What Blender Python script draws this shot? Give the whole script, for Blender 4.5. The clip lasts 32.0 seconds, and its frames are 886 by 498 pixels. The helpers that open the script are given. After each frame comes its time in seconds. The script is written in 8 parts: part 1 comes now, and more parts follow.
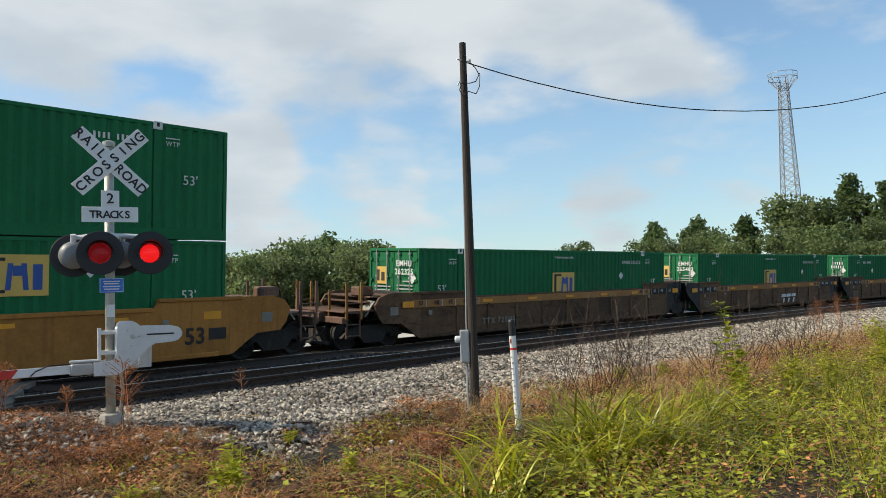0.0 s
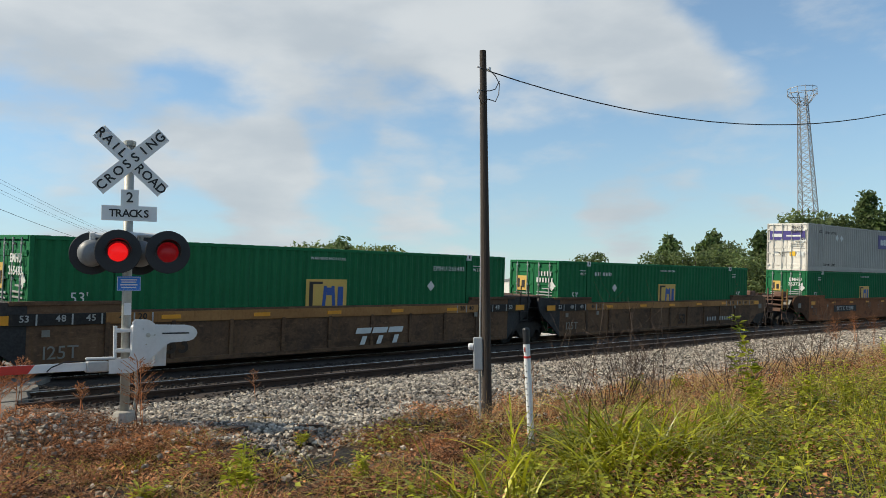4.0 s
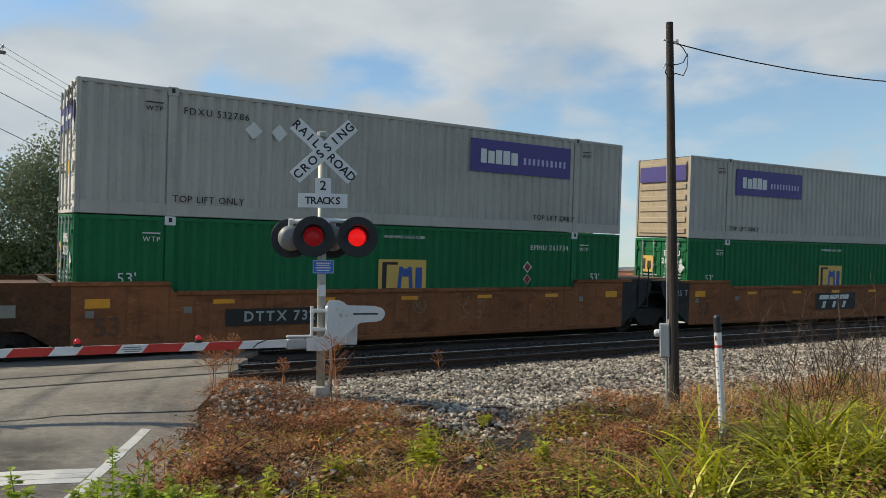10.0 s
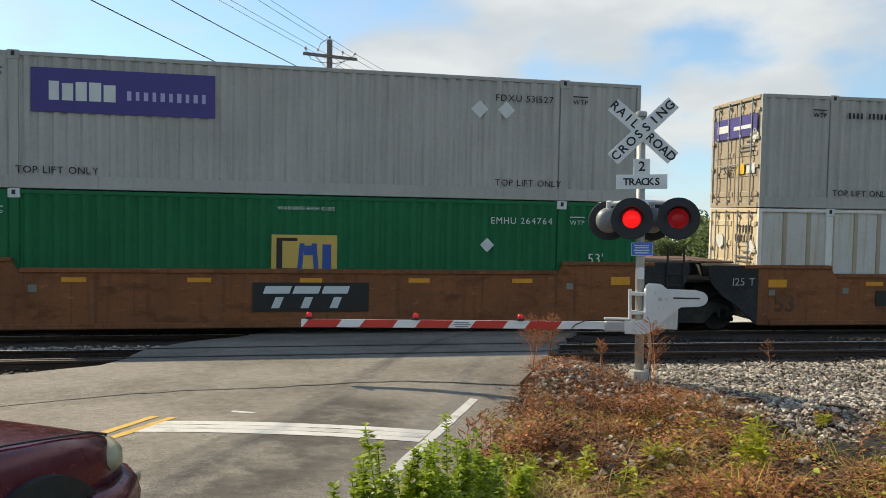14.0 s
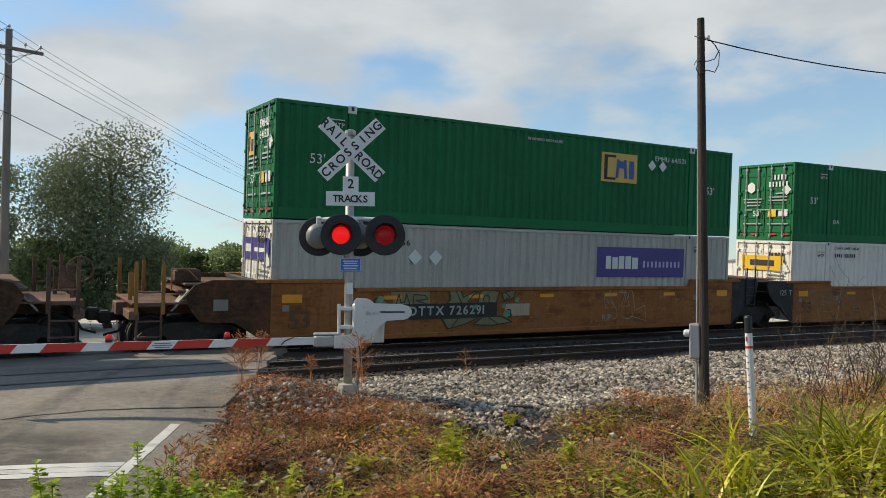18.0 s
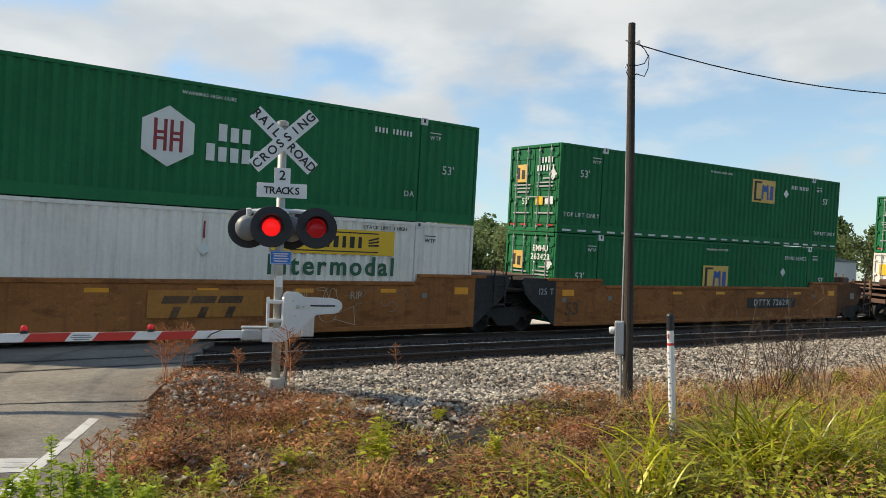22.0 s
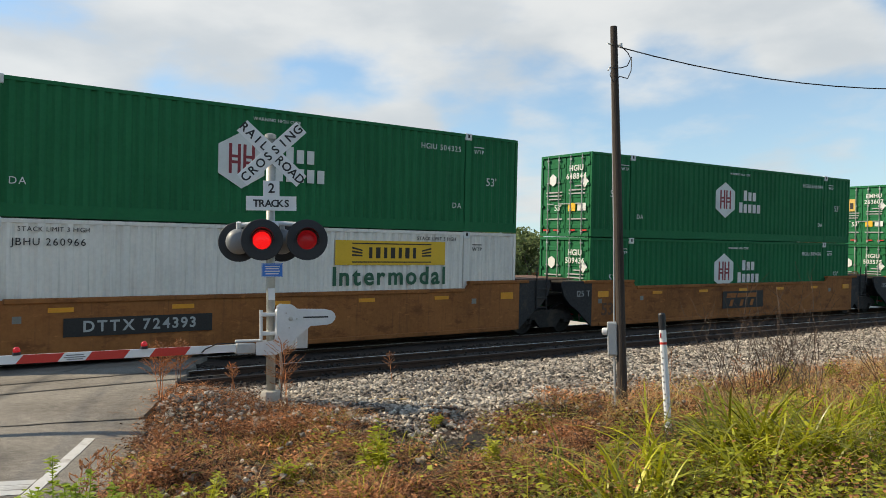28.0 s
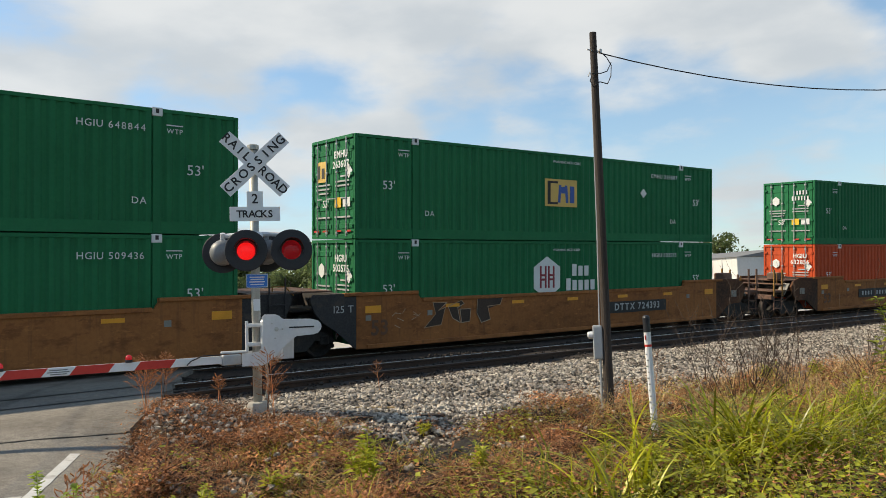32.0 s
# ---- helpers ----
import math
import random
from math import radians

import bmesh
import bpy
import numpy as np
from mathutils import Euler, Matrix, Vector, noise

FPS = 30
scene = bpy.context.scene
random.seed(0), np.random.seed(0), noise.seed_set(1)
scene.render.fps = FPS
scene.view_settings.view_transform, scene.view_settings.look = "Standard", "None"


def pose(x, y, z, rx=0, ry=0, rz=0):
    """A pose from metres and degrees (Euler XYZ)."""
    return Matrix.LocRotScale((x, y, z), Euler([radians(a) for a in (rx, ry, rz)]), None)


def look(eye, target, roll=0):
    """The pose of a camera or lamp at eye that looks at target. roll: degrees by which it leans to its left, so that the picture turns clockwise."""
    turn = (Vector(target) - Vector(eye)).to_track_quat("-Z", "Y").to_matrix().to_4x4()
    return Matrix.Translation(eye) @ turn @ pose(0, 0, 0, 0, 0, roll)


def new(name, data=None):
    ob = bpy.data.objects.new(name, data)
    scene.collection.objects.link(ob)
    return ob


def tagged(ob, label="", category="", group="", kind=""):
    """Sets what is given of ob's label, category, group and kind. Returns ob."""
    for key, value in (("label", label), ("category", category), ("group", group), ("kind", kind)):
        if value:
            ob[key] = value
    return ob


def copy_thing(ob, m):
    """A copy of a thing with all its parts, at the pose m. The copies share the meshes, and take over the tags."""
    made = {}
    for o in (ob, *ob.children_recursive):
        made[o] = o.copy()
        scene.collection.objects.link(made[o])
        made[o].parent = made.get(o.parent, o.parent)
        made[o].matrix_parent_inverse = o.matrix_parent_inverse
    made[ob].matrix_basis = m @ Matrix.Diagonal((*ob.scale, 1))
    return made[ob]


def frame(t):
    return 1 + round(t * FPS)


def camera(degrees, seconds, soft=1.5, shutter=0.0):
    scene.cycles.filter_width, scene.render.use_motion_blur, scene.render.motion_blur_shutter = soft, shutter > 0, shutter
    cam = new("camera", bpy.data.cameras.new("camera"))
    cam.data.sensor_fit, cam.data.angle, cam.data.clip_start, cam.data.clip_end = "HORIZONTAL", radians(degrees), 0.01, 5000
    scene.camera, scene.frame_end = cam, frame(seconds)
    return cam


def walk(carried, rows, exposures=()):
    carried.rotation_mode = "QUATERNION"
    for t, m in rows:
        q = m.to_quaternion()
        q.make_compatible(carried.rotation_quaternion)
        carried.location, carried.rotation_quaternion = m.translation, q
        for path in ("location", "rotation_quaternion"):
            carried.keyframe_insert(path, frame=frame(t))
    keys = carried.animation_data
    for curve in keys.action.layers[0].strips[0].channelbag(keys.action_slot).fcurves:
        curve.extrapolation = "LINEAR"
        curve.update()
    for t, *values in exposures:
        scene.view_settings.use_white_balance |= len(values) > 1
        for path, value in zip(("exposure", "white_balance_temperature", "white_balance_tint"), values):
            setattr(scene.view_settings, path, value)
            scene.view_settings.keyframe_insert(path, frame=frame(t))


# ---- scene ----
cam = camera(59.61, 32.0, soft=0.6)
PATH = [
    (0.0, (-0.024, -0.013, 1.486), (7.521, 6.524, 2.074), -2.44),
    (0.5, (-0.033, -0.004, 1.487), (7.282, 6.789, 2.074), -2.52),
    (1.0, (-0.033, -0.005, 1.475), (7.279, 6.790, 2.074), -2.51),
    (1.5, (-0.019, -0.000, 1.472), (7.350, 6.731, 2.091), -2.35),
    (2.0, (-0.030, -0.002, 1.479), (7.371, 6.693, 2.107), -1.91),
    (2.5, (-0.037, 0.001, 1.478), (7.361, 6.699, 2.113), -1.52),
    (3.0, (-0.042, 0.013, 1.469), (7.333, 6.736, 2.117), -1.38),
    (3.5, (-0.044, 0.012, 1.471), (7.357, 6.704, 2.136), -1.17),
    (5.5, (-0.054, -0.002, 1.469), (7.355, 6.671, 2.230), -0.63),
    (6.0, (-0.061, -0.010, 1.475), (7.305, 6.710, 2.243), -0.50),
    (6.5, (-0.063, 0.000, 1.476), (7.302, 6.721, 2.238), -0.42),
    (7.0, (-0.053, 0.002, 1.467), (7.322, 6.715, 2.210), -0.61),
    (7.5, (-0.053, 0.002, 1.467), (7.362, 6.672, 2.193), -0.86),
    (8.0, (-0.047, -0.004, 1.465), (7.482, 6.543, 2.132), -1.25),
    (8.5, (-0.036, 0.007, 1.472), (7.485, 6.572, 2.059), -1.10),
    (9.0, (-0.043, -0.004, 1.477), (7.308, 6.749, 2.075), -0.89),
    (9.2, (-0.044, -0.003, 1.485), (7.143, 6.926, 2.069), -0.68),
    (9.4, (-0.045, -0.001, 1.494), (6.877, 7.188, 2.130), -1.03),
    (9.5, (-0.047, 0.000, 1.502), (6.712, 7.349, 2.062), -0.56),
    (9.8, (-0.012, 0.021, 1.512), (6.160, 7.871, 2.048), -0.23),
    (10.0, (0.003, 0.031, 1.516), (5.677, 8.252, 1.986), -0.51),
    (10.5, (-0.000, 0.017, 1.534), (4.391, 8.993, 1.898), 0.01),
    (10.8, (-0.010, -0.012, 1.536), (3.675, 9.278, 1.885), 0.06),
    (11.0, (-0.014, -0.025, 1.537), (3.375, 9.378, 1.840), 0.26),
    (11.5, (-0.009, -0.006, 1.526), (2.692, 9.618, 1.803), 0.80),
    (12.0, (-0.006, 0.013, 1.512), (2.165, 9.770, 1.785), 0.82),
    (12.5, (-0.016, 0.017, 1.512), (1.825, 9.842, 1.790), 0.67),
    (13.0, (-0.009, 0.021, 1.510), (1.638, 9.880, 1.814), 0.77),
    (13.5, (-0.011, 0.006, 1.518), (1.692, 9.856, 1.819), 0.67),
    (14.0, (-0.009, 0.004, 1.523), (1.962, 9.805, 1.763), 0.33),
    (14.5, (-0.006, 0.001, 1.526), (2.434, 9.697, 1.733), 0.39),
    (16.5, (0.006, 0.037, 1.524), (3.901, 9.240, 1.881), 0.00),
    (17.0, (0.011, 0.071, 1.503), (4.225, 9.130, 1.930), -0.15),
    (17.5, (0.024, 0.064, 1.506), (4.735, 8.873, 1.959), -0.22),
    (18.0, (0.046, 0.027, 1.508), (5.399, 8.461, 1.968), -0.21),
    (18.5, (0.029, 0.008, 1.513), (5.847, 8.129, 1.952), 0.23),
    (19.0, (0.023, 0.013, 1.506), (6.011, 8.010, 1.956), 0.38),
    (19.5, (0.037, 0.018, 1.513), (6.062, 7.989, 1.908), 0.45),
    (20.0, (0.035, 0.024, 1.511), (6.081, 7.979, 1.902), 0.40),
    (20.5, (0.043, 0.019, 1.498), (6.057, 7.997, 1.920), 0.10),
    (21.0, (0.058, 0.040, 1.502), (5.945, 8.114, 1.882), 0.04),
    (21.5, (0.058, 0.032, 1.506), (5.983, 8.078, 1.887), 0.33),
    (22.0, (0.056, 0.011, 1.502), (6.117, 7.955, 1.907), 0.70),
    (22.5, (0.047, -0.007, 1.501), (6.212, 7.856, 1.888), 0.80),
    (23.0, (0.048, -0.007, 1.500), (6.257, 7.821, 1.921), 0.53),
    (23.5, (0.051, -0.021, 1.496), (6.264, 7.801, 1.957), 0.28),
    (24.0, (0.055, -0.029, 1.499), (6.223, 7.829, 1.949), 0.10),
    (24.5, (0.051, -0.018, 1.496), (6.240, 7.823, 1.968), -0.33),
    (25.0, (0.043, -0.010, 1.498), (6.274, 7.796, 1.978), -0.51),
    (25.5, (0.050, -0.026, 1.499), (6.319, 7.750, 1.969), -0.77),
    (27.5, (0.021, -0.013, 1.508), (6.175, 7.854, 2.002), -1.20),
    (28.0, (0.015, -0.011, 1.508), (6.181, 7.847, 1.997), -1.26),
    (28.5, (0.026, -0.012, 1.513), (6.221, 7.821, 2.013), -1.41),
    (29.0, (0.010, -0.012, 1.510), (6.218, 7.810, 2.034), -1.63),
    (29.5, (0.013, -0.017, 1.504), (6.222, 7.802, 2.064), -1.74),
    (30.0, (0.007, -0.026, 1.506), (6.221, 7.787, 2.084), -1.72),
    (30.5, (0.012, -0.028, 1.504), (6.230, 7.781, 2.096), -1.80),
    (31.0, (0.031, -0.041, 1.503), (6.235, 7.780, 2.090), -2.11),
    (31.5, (0.032, -0.043, 1.503), (6.236, 7.779, 2.080), -2.22),
    (32.0, (0.012, -0.039, 1.498), (6.320, 7.698, 2.081), -2.42),
]
walk(cam, [(t, look(eye, target, roll)) for t, eye, target, roll in PATH],
     exposures=[(0, -0.09, 6700, 8), (1.0, -0.21, 6700, 8), (8.5, -0.25, 6720, 8), (10.0, -0.29, 6800, 8), (11.0, 0.04, 6920, 8), (12.0, 0.14, 7050, 9), (14.0, 0.05, 7150, 9), (17.0, -0.15, 7050, 9), (18.0, -0.21, 6950, 9), (19.0, 0.07, 7050, 10), (21.0, 0.01, 7100, 10), (25.0, 0.03, 7100, 10), (32.0, -0.03, 7050, 10)])

# ---- plan of the line ----
KAPPA, CANT, GRADE = 0.00258, 4.2, -0.0027
FAR_Y, NEAR_Y, NEAR_Z = 19.32, 13.2, 0.1
RUN = [(0, 0.0), (2, 16.07), (6, 47.78), (9, 70.95), (12, 93.75), (13, 101.28), (17, 130.26), (19, 144.38),
       (22, 164.96), (23, 171.7), (25, 185.24), (28, 206.18), (30, 220.1), (32, 234.34)]


def run_at(t):
    """How far the train has gone at t seconds, by a smooth curve through RUN."""
    ts, ss = [a for a, b in RUN], [b for a, b in RUN]
    n = len(ts)
    d = [(ss[i + 1] - ss[i]) / (ts[i + 1] - ts[i]) for i in range(n - 1)]
    m = [d[0]] + [(d[i] + d[i - 1]) / 2 for i in range(1, n - 1)] + [d[-1]]
    i = max(0, min(n - 2, sum(1 for q in ts if q <= t) - 1))
    h = ts[i + 1] - ts[i]
    w = (t - ts[i]) / h
    return ((1 + 2 * w) * (1 - w) ** 2 * ss[i] + w * (1 - w) ** 2 * h * m[i]
            + w * w * (3 - 2 * w) * ss[i + 1] + w * w * (w - 1) * h * m[i + 1])


def arc(u, base_y):
    """Point and heading (degrees) of a track at u metres along it."""
    k = KAPPA
    return math.sin(k * u) / k, base_y + (math.cos(k * u) - 1) / k, -math.degrees(k * u)


def train_pose(u):
    x, y, h = arc(u, FAR_Y)
    return pose(x, y, GRADE * u, CANT, 0, h)


# ---- world, sun ----
SUN_FROM = Vector((-0.84, 0.95, 1.0)).normalized()
sun = new("sun", bpy.data.lights.new("sun", "SUN"))
sun.data.energy, sun.data.angle, sun.data.color = 5.8, radians(0.6), (1.0, 0.89, 0.70)
sun.matrix_basis = look((0, 0, 60), Vector((0, 0, 60)) - SUN_FROM)
tagged(sun, "sun behind the train", "sun", kind="structure")

world = bpy.data.worlds.new("sky")
scene.world = world
world.use_nodes = True


class Nodes:
    """A small wrapper to write node trees shortly."""

    def __init__(self, tree, keep=False):
        self.t = tree
        if not keep:
            tree.nodes.clear()

    def add(self, kind, op="", **ins):
        n = self.t.nodes.new(kind)
        if op:
            n.operation = op
        for k, v in ins.items():
            self.put(n, k, v)
        return n

    def put(self, n, key, v):
        key = int(key[1:]) if key[0] == "i" and key[1:].isdigit() else key.replace("_", " ")
        s = n.inputs[key]
        if isinstance(v, bpy.types.NodeSocket):
            self.t.links.new(v, s)
        elif isinstance(v, bpy.types.Node):
            self.t.links.new(v.outputs[0], s)
        else:
            s.default_value = v

    def math(self, op, a, b=0.0, c=None):
        n = self.add("ShaderNodeMath", op=op, i0=a, i1=b)
        if c is not None:
            self.put(n, "i2", c)
        return n.outputs[0]

    def mix(self, f, a, b, blend="MIX"):
        n = self.t.nodes.new("ShaderNodeMix")
        n.data_type, n.blend_type = "RGBA", blend
        for i, v in ((0, f), (6, a), (7, b)):
            if isinstance(v, bpy.types.Node):
                v = v.outputs[0]
            if isinstance(v, bpy.types.NodeSocket):
                self.t.links.new(v, n.inputs[i])
            else:
                n.inputs[i].default_value = v if i == 0 else (*v[:3], 1)
        return n.outputs[2]

    def ramp(self, f, lo, hi, a=0.0, b=1.0):
        n = self.add("ShaderNodeMapRange", Value=f, From_Min=lo, From_Max=hi, To_Min=a, To_Max=b)
        n.interpolation_type = "SMOOTHSTEP"
        return n.outputs[0]

    def noise(self, vec, scale, detail=4.0, rough=0.55):
        n = self.add("ShaderNodeTexNoise", Vector=vec, Scale=scale, Detail=detail, Roughness=rough)
        return n.outputs[0]

    def scaled(self, vec, s, off=(0, 0, 0)):
        n = self.add("ShaderNodeMapping", Vector=vec, Scale=s, Location=off)
        return n.outputs[0]


def way(bearing, up):
    b, e = radians(bearing), radians(up)
    return (math.sin(b) * math.cos(e), math.cos(b) * math.cos(e), math.sin(e))


w = Nodes(world.node_tree)
sky = w.add("ShaderNodeTexSky")
sky.sky_type, sky.sun_disc = "NISHITA", False
sky.sun_elevation, sky.sun_rotation = math.asin(SUN_FROM.z), math.atan2(SUN_FROM.x, SUN_FROM.y)
sky.altitude, sky.air_density, sky.dust_density, sky.ozone_density = 100.0, 1.0, 0.35, 1.6
gen = w.add("ShaderNodeTexCoord").outputs["Generated"]
sep = w.add("ShaderNodeSeparateXYZ", Vector=gen)
# clouds lie on a flat layer: direction over height
up = w.math("ADD", w.math("MAXIMUM", sep.outputs[2], 0.0), 0.16)
flat = w.add("ShaderNodeCombineXYZ", X=w.math("DIVIDE", sep.outputs[0], up), Y=w.math("DIVIDE", sep.outputs[1], up), Z=0.0).outputs[0]
broad = w.noise(w.scaled(flat, (1, 1, 1), (3.1, 1.7, 0)), 1.0, 8.0, 0.5)
puffs = w.noise(w.scaled(gen, (1, 1, 2.2), (0.4, 0.2, 0)), 5.5, 8.0, 0.55)
cloudiness = w.math("ADD", w.math("MULTIPLY", broad, 0.75), w.math("MULTIPLY", puffs, 0.45))
CLOUDS = [((57, 23), 17, 0.07), ((42, 21), 13, 0.16), ((30, 24), 14, 0.14), ((36, 8), 6, 0.12), ((24, 7), 5, 0.10), ((50, 9), 5, 0.08), ((8, 12), 7, 0.12), ((20, 22), 12, 0.1),
          ((66, 15), 6, 0.15), ((34.6, 9.4), 5, 0.15), ((44.7, 8.8), 5, 0.14), ((61, 5.5), 4, 0.14), ((23, 14), 5, 0.10), ((29, 10), 5, 0.12), ((40, 12.4), 4, -0.12), ((52, 8), 5, -0.12), ((62, 9.2), 4, -0.12), ((-15, 20), 14, -0.08), ((73, 22), 9, -0.22), ((76, 10), 7, -0.18), ((46, 13), 5, -0.10), ((20, 14), 4, -0.06), ((3, 25), 7, -0.08)]
for (b, e), size, amount in CLOUDS:
    dot = w.add("ShaderNodeVectorMath", op="DOT_PRODUCT", i0=gen, i1=way(b, e)).outputs["Value"]
    blob = w.ramp(dot, math.cos(radians(size)), 1.0, 0.0, amount)
    cloudiness = w.math("ADD", cloudiness, blob)
cover = w.ramp(cloudiness, 0.58, 0.78)
# thin veils and small puffs between the clouds
veil = w.noise(w.scaled(gen, (1, 1, 2.6), (2.2, 0.7, 0.4)), 9.0, 8.0, 0.55)
cover = w.math("MAXIMUM", cover, w.ramp(veil, 0.48, 0.72, 0.0, 0.36))
shade = w.noise(w.scaled(gen, (1, 1, 2.5), (1.4, 2.2, 0.3)), 4.0, 6.0, 0.5)
cloud_col = w.mix(w.ramp(shade, 0.35, 0.65), (4.3, 4.8, 5.35), (5.75, 6.1, 6.45))
haze = w.ramp(sep.outputs[2], 0.0, 0.3, 0.5, 0.14)
air = w.mix(1.0, sky.outputs[0], (1.06, 1.28, 1.36), "MULTIPLY")
col = w.mix(haze, air, (3.7, 4.5, 5.1))
col = w.mix(w.math("MULTIPLY", cover, 0.92), col, cloud_col)
bg = w.add("ShaderNodeBackground", Color=col, Strength=0.138)
w.add("ShaderNodeOutputWorld", Surface=bg)

# ---- materials ----
MATS = {}


def material(name, color, rough=0.6, metal=0.0, vary=0.25, scale=3.0, dark=None, streak=0.0, dirt=None, bump=0.0, bump_scale=40.0,
             coords="Object", island=0.0, per_object=0.0, grain=(1, 1, 1), speckle=0.0, blotch=None, spec=0.5, trans=0.0, emit=None):
    """A procedural surface: base colour with broad stains, fine grain, streaks and relief."""
    if name in MATS:
        return MATS[name]
    m = bpy.data.materials.new(name)
    m.use_nodes = True
    n = Nodes(m.node_tree)
    tc = n.add("ShaderNodeTexCoord").outputs[coords]
    info = n.add("ShaderNodeObjectInfo").outputs["Random"]
    off = n.add("ShaderNodeCombineXYZ", X=n.math("MULTIPLY", info, 37.0), Y=n.math("MULTIPLY", info, 11.0), Z=0.0)
    vec = n.add("ShaderNodeVectorMath", op="ADD", i0=tc, i1=off.outputs[0]).outputs[0]
    dk = dark or tuple(c * 0.45 for c in color)
    big = n.noise(n.scaled(vec, grain), scale * 0.25, 5.0, 0.6)
    fine = n.noise(n.scaled(vec, grain), scale * 6.0, 3.0, 0.6)
    f = n.math("ADD", n.math("MULTIPLY", n.ramp(big, 0.35, 0.7), vary), n.math("MULTIPLY", n.ramp(fine, 0.3, 0.75), vary * 0.5))
    c = n.mix(f, color, dk)
    if streak:
        st = n.noise(n.scaled(vec, (9, 9, 0.45)), 1.0, 4.0, 0.65)
        c = n.mix(n.ramp(st, 0.5, 0.75, 0.0, streak), c, dirt or dk)
    if dirt and not streak:
        st = n.noise(vec, scale * 0.6, 6.0, 0.7)
        c = n.mix(n.ramp(st, 0.52, 0.68), c, dirt)
    if blotch:
        bl = n.ramp(n.noise(n.scaled(vec, (0.55, 1, 1.3)), 2.4, 7.0, 0.7), 0.5, 0.66, 0.0, 0.75)
        c = n.mix(bl, c, blotch)
        sc = n.ramp(n.noise(n.scaled(vec, (0.6, 1, 1.6)), 5.0, 6.0, 0.75), 0.56, 0.7, 0.0, 0.5)
        c = n.mix(sc, c, tuple(min(1, q * 1.7) for q in color))
    if island:
        r = n.add("ShaderNodeNewGeometry").outputs["Random Per Island"]
        c = n.mix(1.0, c, n.mix(r, (1 - island,) * 3, (1 + island,) * 3), "MULTIPLY")
    if speckle:
        sp = n.noise(vec, 75.0, 3.0, 0.7)
        c = n.mix(1.0, c, n.mix(n.ramp(sp, 0.36, 0.66), (1 - speckle,) * 3, (1 + speckle,) * 3), "MULTIPLY")
    if per_object:
        c = n.mix(1.0, c, n.mix(info, (1 - per_object,) * 3, (1 + per_object,) * 3), "MULTIPLY")
    b = n.add("ShaderNodeBsdfPrincipled", Base_Color=c, Metallic=metal, Roughness=n.ramp(fine, 0.2, 0.8, max(0.02, rough - 0.12), min(1, rough + 0.1)))
    n.put(b, "Specular_IOR_Level", spec)
    if bump:
        bp = n.add("ShaderNodeBump", Strength=bump, Distance=0.02, Height=n.noise(vec, bump_scale, 5.0, 0.6))
        n.put(b, "Normal", bp)
    if emit:
        n.put(b, "Emission_Color", (*emit[0], 1))
        n.put(b, "Emission_Strength", emit[1])
    sh = b.outputs[0]
    if trans:
        tr = n.add("ShaderNodeBsdfTranslucent", Color=c)
        sh = n.add("ShaderNodeMixShader", Fac=trans, i1=sh, i2=tr).outputs[0]
    n.add("ShaderNodeOutputMaterial", Surface=sh)
    MATS[name] = m
    return m


def paint(name, color, **k):
    o = dict(spec=0.12, rough=0.5, vary=0.25, scale=2.0, streak=0.35, bump=0.05, bump_scale=60.0, per_object=0.06)
    o.update(k)
    return material(name, color, **o)


GREEN = paint("green container paint", (0.021, 0.160, 0.066), dirt=(0.026, 0.10, 0.052), spec=0.08, rough=0.6)
GREY = paint("grey container paint", (0.45, 0.435, 0.395), dirt=(0.2, 0.19, 0.17))
WHITE = paint("white container paint", (0.80, 0.765, 0.70), dirt=(0.34, 0.32, 0.28))
FADED = paint("faded pale panel paint with a tan wash", (0.62, 0.62, 0.60), dirt=(0.50, 0.37, 0.22), streak=0.75, vary=0.5, dark=(0.50, 0.40, 0.27))
ORANGE = paint("orange container paint", (0.55, 0.085, 0.03), dirt=(0.25, 0.06, 0.03))
CREAM = paint("cream paint stained with rust", (0.70, 0.58, 0.40), dirt=(0.42, 0.26, 0.12), streak=0.6)
BEIGE = paint("faded beige paint", (0.45, 0.37, 0.27), dirt=(0.28, 0.17, 0.09), streak=0.5)
WELL_RUST = paint("rust brown wagon paint", (0.285, 0.108, 0.046), rough=0.7, vary=0.5, dark=(0.15, 0.065, 0.034), dirt=(0.09, 0.046, 0.03), streak=0.6, blotch=(0.13, 0.05, 0.026))
DARK_RUST = paint("dark rust brown end paint", (0.15, 0.065, 0.032), rough=0.75, vary=0.8, dark=(0.035, 0.024, 0.018), dirt=(0.05, 0.03, 0.02), streak=0.5, blotch=(0.05, 0.028, 0.018))
WELL_YELLOW = paint("weathered yellow wagon paint", (0.45, 0.20, 0.05), rough=0.65, vary=0.45, dark=(0.17, 0.07, 0.025), dirt=(0.12, 0.06, 0.03), streak=0.4)
WELL_OCHRE = paint("dusty ochre wagon paint", (0.35, 0.138, 0.046), rough=0.7, vary=0.55, dark=(0.18, 0.07, 0.025), dirt=(0.11, 0.055, 0.03), streak=0.45, blotch=(0.15, 0.055, 0.022))
SILL_OCHRE = paint("dusty ochre sill paint", (0.40, 0.21, 0.08), rough=0.7, vary=0.5, dark=(0.2, 0.09, 0.035), dirt=(0.13, 0.07, 0.035), streak=0.3)
